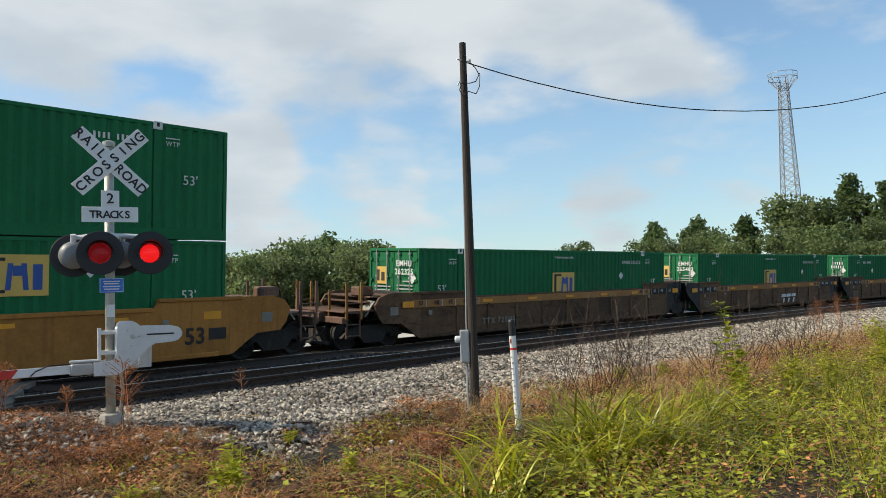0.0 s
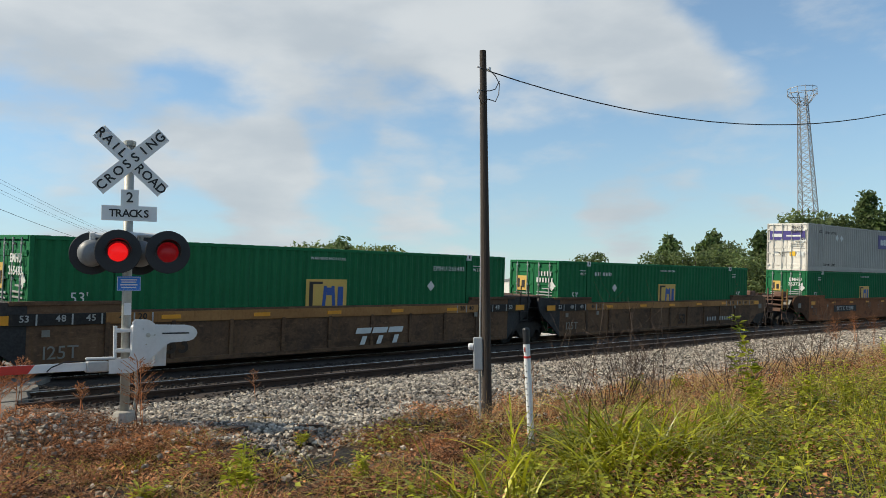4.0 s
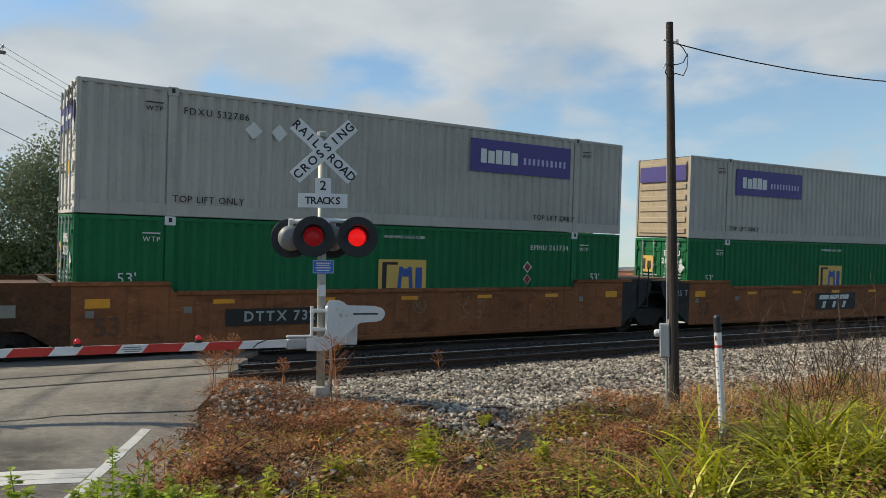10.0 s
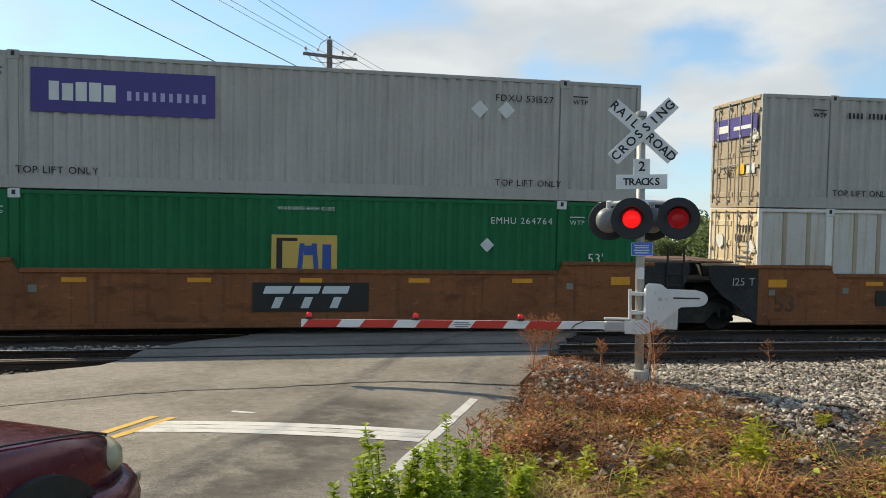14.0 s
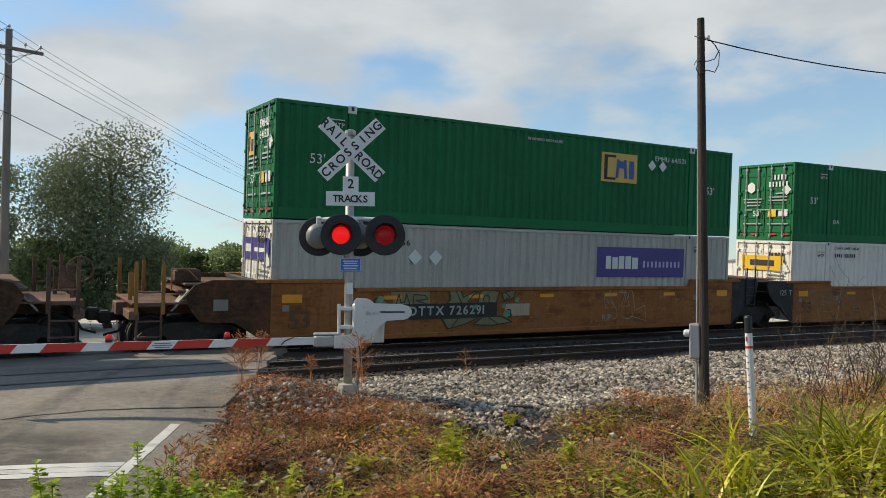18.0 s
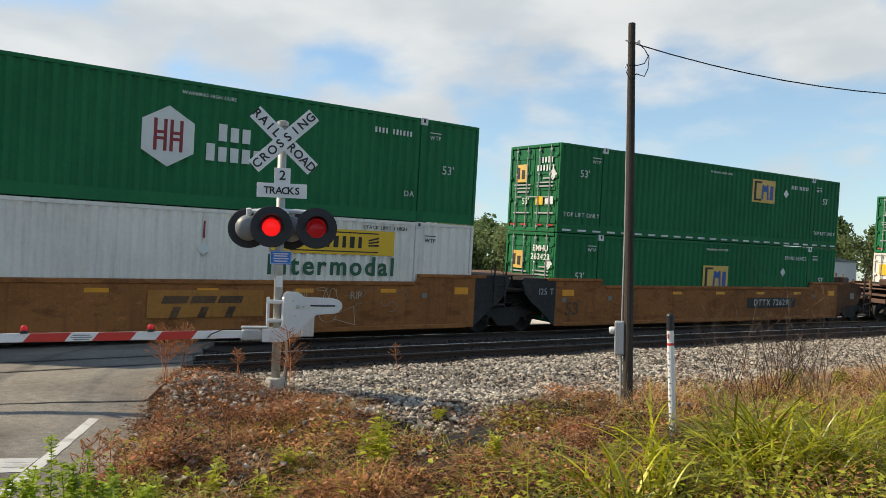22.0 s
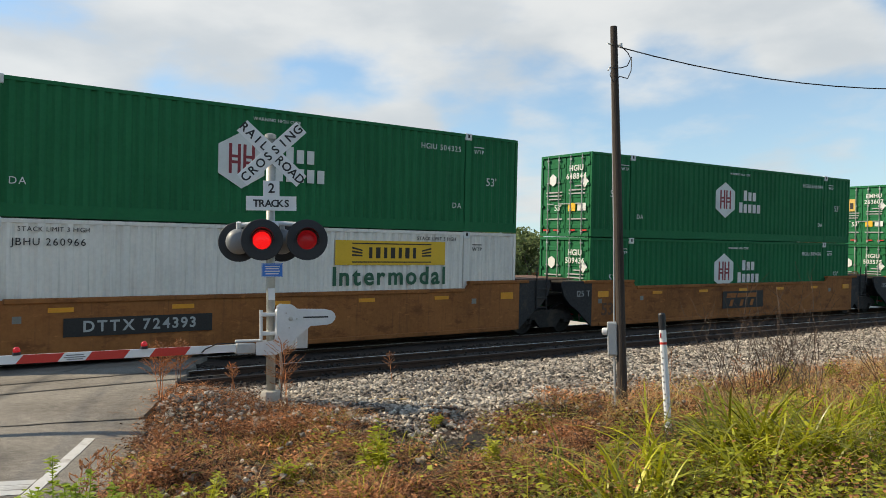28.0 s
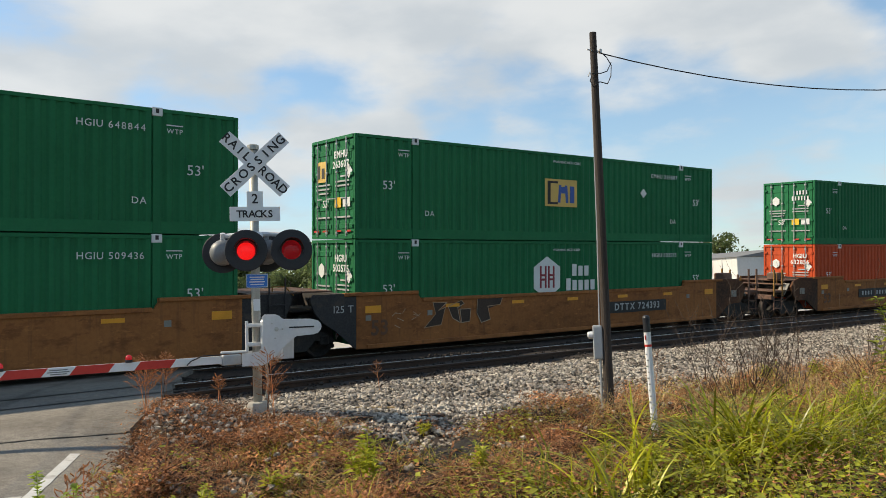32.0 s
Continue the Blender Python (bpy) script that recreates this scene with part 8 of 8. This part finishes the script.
foliage("low_weeds", tufts_of(190, 12, lambda x, q: in_dead(x, q) * clump(x, q, 0.8, 71, 0.0, 0.22), 1.4, 14, 3.4, 7.4, 72, 1.2, 0.08), (0.06, 0.26), (0.02, 0.06), WEED, "fresh yellow-green weeds among dead vines", 72, 4)
strips("dead_vines", verge(700, lambda x, q: step(3.4, 4.0, x) * in_dead(x, q), 3.4, 12, 7.5, 11.4, 16, 1.0), (0.05, 0.2), (0.003, 0.007), (0.5, 2.4), DEAD, "thin dead runners creeping over the stones", 16, 3, droop=0.1)
strips("grass", tufts_of(330, 14, lambda x, q: in_dead(x, q) * clump(x, q, 0.9, 12, -0.05, 0.2), 1.0, 22, 2.2, 8.2, 6, 1.4, 0.06), (0.1, 0.32), (0.004, 0.011), (0.3, 1.2), GRASS, "scattered green tufts among dead vines", 6, 4)
foliage("dead_vines", tufts_of(420, 8, lambda x, q: step(4.9, 4.2, x) * (0.25 + clump(x, q, 1.6, 91, -0.2, 0.2)), 2.4, 5.0, 7.6, 11.4, 92, 1.0, 0.09), (0.02, 0.12), (0.018, 0.05), LITTER, "brown litter over the stones beside the road", 92, 6, 0.0)
strips("dead_vines", tufts_of(300, 10, lambda x, q: step(4.9, 4.2, x) * (0.2 + clump(x, q, 1.6, 93, -0.2, 0.2)), 2.4, 5.0, 7.6, 11.4, 94, 1.0, 0.09), (0.05, 0.2), (0.004, 0.010), (0.5, 2.0), DEAD, "dead runners over the stones beside the road", 94, 3, droop=0.2)
strips("grass", tufts_of(26, 22, lambda x, q: 1.0, 1.1, 2.0, 4.3, 5.0, 26, 1.0, 0.07), (0.15, 0.4), (0.003, 0.007), (0.3, 1.2), STRAW, "yellowing grass at the road edge", 26, 4)
strips("grass", tufts_of(20, 18, lambda x, q: 1.0, 1.0, 2.2, 4.2, 5.2, 27, 1.0, 0.07), (0.15, 0.35), (0.005, 0.010), (0.3, 1.1), GRASS, "green grass at the road edge", 27, 4)
strips("dead_brush", verge(3600, lambda x, q: step(4.0, 5.2, q) * (1 - step(7.0, 8.0, q)) * step(7.5, 10, x) * (0.2 + clump(x, q, 0.6, 23, -0.2, 0.3)), 7, 28, 3.6, 8.2, 7, 1.2), (0.15, 0.5), (0.003, 0.007), (0.2, 1.1), DEAD, "reddish brown dead brush along the ballast", 7, 3)
strips("dead_brush", tufts_of(420, 16, lambda x, q: step(3.4, 4.6, q) * (1 - step(6.6, 7.6, q)) * step(6.5, 8.5, x) * (0.15 + clump(x, q, 0.8, 81, -0.15, 0.2)), 6.5, 28, 3.2, 7.8, 82, 1.3, 0.08), (0.2, 0.6), (0.004, 0.009), (0.1, 0.8), STRAW, "tan dry brush standing between grass and ballast", 82, 4)
foliage("dead_brush", tufts_of(520, 10, lambda x, q: step(3.2, 4.4, q) * (1 - step(6.8, 7.8, q)) * step(6.5, 8.5, x) * (0.2 + clump(x, q, 0.9, 83, -0.15, 0.2)), 6.5, 28, 3.0, 8.0, 84, 1.3, 0.1), (0.1, 0.5), (0.02, 0.05), DEAD, "withered brown leaves on standing brush", 84, 5)
foliage("low_weeds", tufts_of(260, 12, lambda x, q: in_grass(x, q) * clump(x, q, 0.9, 85, -0.05, 0.15), 6.5, 26, 1.0, 5.0, 86, 1.3, 0.08), (0.25, 0.65), (0.025, 0.06), GRASS, "tall leafy weeds on the verge", 86, 6)
strips("grass", tufts_of(330, 14, lambda x, q: in_grass(x, q) * clump(x, q, 0.7, 87, -0.2, 0.15), 6.5, 26, 0.5, 5.0, 88, 1.3, 0.07), (0.3, 0.75), (0.005, 0.012), (0.05, 0.5), GRASS, "tall upright grass on the verge", 88, 5)
strips("dead_stems", verge(120, lambda x, q: step(8.5, 11, x), 8.5, 30, 3.6, 7.2, 8, 1.2), (0.5, 1.1), (0.004, 0.007), (0.05, 0.4), TWIG, "bare brown weed stems standing up", 8, 4, droop=0.1)


def dead_bush(m, height, seed):
    """A dry shrub: bare branching stems."""
    rg = random.Random(seed)
    c = thing("dead_bush", m, "bare dry shrub of thin branching dark stems", "shrub")

    def grow(s, p, d, l, r, depth):
        pts = [p]
        for k in range(3):
            d = (d + Vector((rg.gauss(0, 0.12), rg.gauss(0, 0.12), 0.06))).normalized()
            p = p + d * l / 3
            pts.append(p)
            if depth and k:
                e = (d + Vector((rg.gauss(0, 0.55), rg.gauss(0, 0.55), rg.uniform(-0.1, 0.3)))).normalized()
                grow(s, p, e, l * rg.uniform(0.4, 0.65), r * 0.62, depth - 1)
        s.path(pts, r, 3)
    for i in range(9):
        s = Shape()
        a = rg.uniform(0, 6.28)
        t = rg.uniform(0.1, 0.75)
        grow(s, Vector((rg.uniform(-0.15, 0.15), rg.uniform(-0.15, 0.15), -0.04)), Vector((math.cos(a) * t, math.sin(a) * t, 1)).normalized(), height * rg.uniform(0.6, 1.1), 0.005, 2)
        part("stem", s, c, mat=TWIG)
    return c


bushes = [dead_bush(pose(x, y, ballast_z(x, y)), h, 700 + i) for i, (x, y, h) in enumerate(((10.5, 5.9, 1.05), (11.4, 6.3, 1.15), (9.6, 5.6, 0.75)))]
for i, (x, y) in enumerate(((10.9, 6.9), (12.3, 6.2), (13.3, 5.5), (12.6, 5.0), (14.6, 5.3), (9.9, 5.0), (15.8, 4.8), (17.5, 5.0), (19.5, 5.2), (13.9, 4.4))):
    tagged(copy_thing(bushes[i % 3], pose(x, y, ballast_z(x, y), 0, 0, 40 + 77 * i)), "bare dry shrub of thin branching dark stems", "shrub")


def chunk(name, x, y, size, seed, mat, label, category):
    """A rough broken lump: a squashed, jittered ball of flat facets."""
    rg = random.Random(seed)
    bm = bmesh.new()
    bmesh.ops.create_icosphere(bm, subdivisions=2, radius=1.0)
    for v in bm.verts:
        v.co = v.co * (1 + 0.5 * noise.noise(v.co * 0.9 + Vector((seed, 0, 0)))) + Vector([rg.gauss(0, 0.04) for k in range(3)])
        v.co = Vector((v.co.x * size, v.co.y * size * 0.7, v.co.z * size * 0.45))
    me = bpy.data.meshes.new(name)
    bm.to_mesh(me)
    bm.free()
    me.materials.append(mat)
    ob = new(name, me)
    ob.matrix_basis = pose(x, y, ballast_z(x, y) + size * 0.2, rg.uniform(-15, 15), rg.uniform(-15, 15), rg.uniform(0, 360))
    return tagged(ob, label, category, group=name)


for i, (x, y, s_) in enumerate(((10.85, 4.6, 0.16), (11.2, 4.5, 0.22), (11.5, 4.85, 0.14), (12.9, 3.9, 0.2), (13.3, 3.7, 0.15), (12.2, 4.4, 0.12), (7.6, 5.1, 0.11), (7.45, 5.35, 0.09), (6.3, 5.0, 0.1), (14.3, 3.9, 0.16), (13.6, 4.3, 0.12))):
    chunk("concrete_rubble", x, y, s_, 30 + i, CONCRETE, "pale lump of broken concrete half buried in weeds", "rubble")


def scrap(name, x, y, length, turn, w_, mat, label, category):
    s = Shape()
    k = 7
    for i in range(k + 1):
        f = i / k
        for a, b in ((-1, -1), (1, -1), (1, 1), (-1, 1)):
            s.v.append((length * (f - 0.5), a * w_ * (0.5 + 0.2 * noise.noise((f * 4, a, length))), b * w_ * 0.3 * (1 + 0.4 * noise.noise((f * 5, b, turn)))))
    s.f = [(4 * i + j, 4 * i + (j + 1) % 4, 4 * i + 4 + (j + 1) % 4, 4 * i + 4 + j) for i in range(k) for j in range(4)] + [(3, 2, 1, 0), (4 * k, 4 * k + 1, 4 * k + 2, 4 * k + 3)]
    ob = new(name, s.mesh(name, mat))
    ob.matrix_basis = pose(x, y, ballast_z(x, y) + w_ * 0.25 + 0.02, 4, 3, turn)
    return tagged(ob, label, category)


# near-black hollow beside the leafy weed; the two small patches paint shade under vines
for cx, cy, ra, rb in ((5.35, 5.35, 0.42, 0.28), (5.9, 5.9, 0.25, 0.22), (5.3, 6.95, 0.8, 0.55)):
    s = Shape()
    for ring in range(9):
        for k in range(28):
            a = 2 * math.pi * k / 28
            r = ring / 8 * (1 + 0.35 * noise.noise((math.cos(a) * 1.5 + cx, math.sin(a) * 1.5, 3)))
            x, y = cx + ra * r * math.cos(a), cy + rb * r * math.sin(a)
            s.v.append((x, y, ground_z(x, y) + 0.06 + 0.03 * noise.noise((x * 9, y * 9, 1)) - 0.09 * (ring == 8)))
    s.f = [(j * 28 + k, j * 28 + (k + 1) % 28, (j + 1) * 28 + (k + 1) % 28, (j + 1) * 28 + k) for j in range(8) for k in range(28)]
    tagged(new("burnt_soil", s.mesh("burnt_soil", BLACK_SOIL)), "near-black soil patch, partly painted shade under the vines", "soil", kind="structure")
strips("burnt_twigs", [(cx + 0.5 * random.gauss(0, 0.6), cy + 0.6 * random.gauss(0, 0.6), ground_z(cx, cy) + 0.04) for k in range(260)], (0.05, 0.25), (0.004, 0.012), (0.6, 2.5), BLACK_SOIL, "near-black twigs lying in the hollow", 44, 3, droop=0.1)


scrap("scrap_timber", 5.55, 8.65, 0.42, 10, 0.1, POLE_WOOD, "dark rotten piece of timber on the stones", "timber")
scrap("scrap_timber", 6.5, 8.3, 0.34, -20, 0.09, POLE_WOOD, "dark rotten piece of timber on the stones", "timber")
scrap("scrap_timber", 5.25, 7.15, 0.85, 8, 0.06, POLE_WOOD, "dark rotten board lying in the hollow", "timber")
scrap("scrap_timber", 4.75, 6.75, 0.4, 60, 0.08, POLE_WOOD, "dark rotten board lying in the hollow", "timber")
scrap("stick", 6.2, 9.35, 0.75, -32, 0.025, STRAW, "pale dry stick lying on the ballast", "stick")
scrap("stick", 6.9, 7.4, 0.8, -14, 0.02, STRAW, "pale dry stick lying on the ballast", "stick")


def leaf_plant(m, height, seed, label, n_stem=5, leaf=0.06, mat=None, name="weed", dense=1.25, wide=0.22):
    """A leafy weed: a few stems with many pointed leaves."""
    rg = random.Random(seed)
    c = thing(name, m, label, "weed")
    lv = Shape()
    for i in range(n_stem):
        stems = Shape()
        a = rg.uniform(0, 6.28)
        h = height * rg.uniform(0.6, 1.0)
        sp = height * rg.uniform(0.05, 0.4 if dense < 3 else 0.28)
        p0 = Vector((rg.uniform(-0.06, 0.06), rg.uniform(-0.06, 0.06), -0.03))
        p1 = p0 + Vector((math.cos(a) * sp * 0.4, math.sin(a) * sp * 0.4, h * 0.5))
        p2 = p0 + Vector((math.cos(a) * sp, math.sin(a) * sp, h))
        stems.tube(p0, p1, 0.007, 0.005, 5, False).tube(p1, p2, 0.005, 0.002, 5, False)
        for k in range(int((16 + 26 * h) * dense)):
            f = rg.uniform(0.12, 1.0) ** 0.8
            p = p0.lerp(p1, f * 2) if f < 0.5 else p1.lerp(p2, f * 2 - 1)
            b = rg.uniform(0, 6.28)
            s = leaf * rg.uniform(0.6, 1.4) * (1.15 - 0.5 * f)
            u = Vector((math.cos(b), math.sin(b), rg.uniform(-0.2, 0.7))).normalized()
            w_ = u.cross(Vector((0, 0, 1))).normalized() * s * wide
            q = p + u * s * 0.15
            e = Vector((0, 0, s * 0.1))
            lv.faces([q, q + u * s * 0.45 + w_ + e, q + u * s - e, q + u * s * 0.45 - w_ + e], [(0, 1, 2, 3)])
        part("stem", stems, c, "thin green stem", mat=mat or WEED)
    part("leaves", lv, c, "pointed green leaves", mat=mat or WEED)
    return c


for i, (x, y, h, n, lf) in enumerate(((1.6, 4.95, 0.5, 6, 0.06),
                                      (3.72, 5.68, 0.66, 6, 0.11), (3.86, 5.8, 0.45, 5, 0.09), (2.95, 5.9, 0.4, 4, 0.09), (2.5, 5.4, 0.4, 4, 0.08), (2.2, 5.6, 0.4, 5, 0.07), (4.6, 5.2, 0.4, 5, 0.08),
                                      (5.6, 4.6, 0.5, 6, 0.09), (6.4, 4.2, 0.55, 6, 0.09), (7.6, 4.0, 0.6, 6, 0.09), (8.6, 3.6, 0.7, 6, 0.09), (10.2, 3.8, 0.8, 6, 0.1), (5.2, 3.9, 0.5, 6, 0.09),
                                      (12.2, 6.6, 0.35, 7, 0.09), (13.4, 6.4, 0.4, 7, 0.09), (6.0, 7.9, 0.2, 7, 0.06), (11.0, 3.4, 0.8, 7, 0.1), (13.0, 3.4, 0.9, 7, 0.1), (15.5, 3.2, 1.1, 7, 0.12), (17.5, 3.6, 1.0, 7, 0.12), (20, 3.6, 1.1, 7, 0.13))):
    leaf_plant(pose(x, y, ballast_z(x, y), 0, 0, i * 50), h, 60 + i, "leafy green weed growing in the dry verge", n, lf)
# dense bushes at the road edge
for i, (x, y, h, n) in enumerate(((0.32, 3.6, 0.88, 8), (0.47, 3.6, 1.16, 4), (0.40, 3.65, 0.95, 8), (0.50, 3.7, 0.98, 8), (0.60, 3.75, 0.92, 8), (0.70, 3.8, 0.86, 7), (0.80, 3.9, 0.90, 7), (0.89, 4.0, 1.0, 6), (0.97, 4.1, 0.86, 8), (1.06, 4.3, 0.74, 7), (1.14, 4.5, 0.64, 7), (1.28, 4.7, 0.5, 6), (1.46, 4.8, 0.42, 6))):
    leaf_plant(pose(x, y, ballast_z(x, y), 0, 0, i * 70), h, 300 + i, "dense bright green bush at the broken road edge", n, 0.048, BUSH, "roadside_bush", 4.6, 0.5)
# a climbing vine on a bare stem
leaf_plant(pose(10.6, 3.85, ballast_z(10.6, 3.85)), 1.62, 90, "tall green vine climbing a bare stem", 2, 0.15, name="vine", dense=1.8, wide=0.36)


def seed_grass(m, height, seed, mat, label, branches=12, stems=2):
    """A tall grass stem with an open rusty seed head."""
    rg = random.Random(seed)
    c = thing("seed_grass", m, label, "weed")
    st, hd = Shape(), Shape()
    for k in range(stems):
        a = rg.uniform(0, 6.28)
        le = rg.uniform(0.02, 0.16) * height
        top = Vector((math.cos(a) * le, math.sin(a) * le, height * rg.uniform(0.8, 1.0)))
        base = Vector((rg.uniform(-0.05, 0.05), rg.uniform(-0.05, 0.05), -0.03))
        st.tube(base, base.lerp(top, 0.6), 0.005, 0.004, 4, False).tube(base.lerp(top, 0.6), top, 0.004, 0.0015, 4, False)
        for i in range(branches):
            f = 0.45 + 0.55 * i / branches
            p = base.lerp(top, f)
            b = rg.uniform(0, 6.28)
            l = height * 0.36 * (1.12 - (f - 0.45) / 0.6) * rg.uniform(0.6, 1.1)
            e = p + Vector((math.cos(b) * l * 0.85, math.sin(b) * l * 0.85, l * rg.uniform(0.3, 0.85)))
            hd.tube(p, e, 0.0018, 0.0010, 3, False)
            for j in range(7):
                q = p.lerp(e, 0.25 + 0.12 * j)
                d = ((e - p).normalized() + Vector((rg.uniform(-0.6, 0.6), rg.uniform(-0.6, 0.6), rg.uniform(-0.3, 0.5)))).normalized() * 0.030
                w_ = d.cross(Vector((0.3, 0.8, 0.1))).normalized() * 0.0024
                hd.faces([q - w_, q + d * 0.5 - w_ * 1.6, q + d, q + d * 0.5 + w_ * 1.6, q + w_], [(0, 1, 2, 3, 4)])
    part("stem", st, c, "dry stems", mat=DEAD)
    part("seed_head", hd, c, "rusty seed head", mat=mat)
    return c


for i, (x, y, h, nb, ns) in enumerate(((3.42, 10.45, 0.85, 26, 4), (3.72, 10.7, 0.85, 26, 3), (4.7, 11.1, 0.5, 14, 3), (1.45, 6.2, 0.55, 12, 2), (1.7, 6.6, 0.55, 12, 2), (2.4, 7.4, 0.45, 10, 2),
                                       (4.66, 9.3, 1.05, 30, 2), (4.62, 9.4, 0.6, 14, 2), (2.2, 6.3, 0.5, 8, 1), (1.75, 6.1, 0.45, 8, 1), (7.2, 10.6, 0.55, 16, 1), (3.4, 8.2, 0.45, 7, 1), (2.9, 7.0, 0.4, 7, 1), (3.9, 7.6, 0.4, 8, 1), (4.4, 7.4, 0.36, 8, 1),
                                       (10.3, 7.4, 0.8, 14, 1), (11.6, 7.0, 0.6, 12, 1), (24.2, 6.6, 1.2, 30, 4), (28, 7.0, 1.3, 30, 4), (30.2, 7.0, 1.2, 26, 4), (3.2, 6.4, 0.45, 8, 1), (3.0, 9.0, 0.35, 8, 1))):
    seed_grass(pose(x, y, ballast_z(x, y)), h, 120 + i, SEED, "dry grass with an open rusty seed head", nb, ns)

tufts = [ob for ob in scene.objects if ob.name.startswith("seed_grass")]
for i, (x, y, z) in enumerate(verge(8, lambda x, q: in_dead(x, q), 2.2, 15, 4.2, 8.8, 77, 1.2)):
    copy_thing(tufts[i % 6 + 8], pose(x, y, z, 0, 0, i * 67))


def motions():
    """The train runs along the far track; its wheels turn."""
    times = [i * 1.0 for i in range(33)]
    for ob, u0, z in ROLLING:
        walk(ob, [(t, train_pose(u0 - run_at(t)) @ Matrix.Translation((0, 0, z))) for t in times])
    # the paired lamps flash by turns: half a turn of the added disc every 0.63 s
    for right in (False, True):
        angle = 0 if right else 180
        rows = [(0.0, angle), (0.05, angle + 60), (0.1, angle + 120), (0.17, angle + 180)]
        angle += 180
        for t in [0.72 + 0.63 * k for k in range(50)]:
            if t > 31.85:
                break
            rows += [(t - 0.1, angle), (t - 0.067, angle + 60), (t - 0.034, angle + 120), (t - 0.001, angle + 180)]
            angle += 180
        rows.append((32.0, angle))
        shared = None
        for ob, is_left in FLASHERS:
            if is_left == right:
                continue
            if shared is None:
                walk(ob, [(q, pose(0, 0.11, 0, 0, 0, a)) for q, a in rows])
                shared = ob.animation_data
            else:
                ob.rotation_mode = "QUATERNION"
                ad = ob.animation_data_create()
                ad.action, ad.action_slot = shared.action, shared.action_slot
    spin = [i / 15 for i in range(32 * 15 + 1)]
    done = {}
    for ob, q in AXLES:
        if q not in done:
            walk(ob, [(t, Matrix.Translation((q, 0, 0.475)) @ Matrix.Rotation(-run_at(t) / 0.475, 4, "Y")) for t in spin])
            done[q] = ob.animation_data
        else:
            ob.rotation_mode = "QUATERNION"
            ad = ob.animation_data_create()
            ad.action = done[q].action
            ad.action_slot = done[q].action_slot


motions()
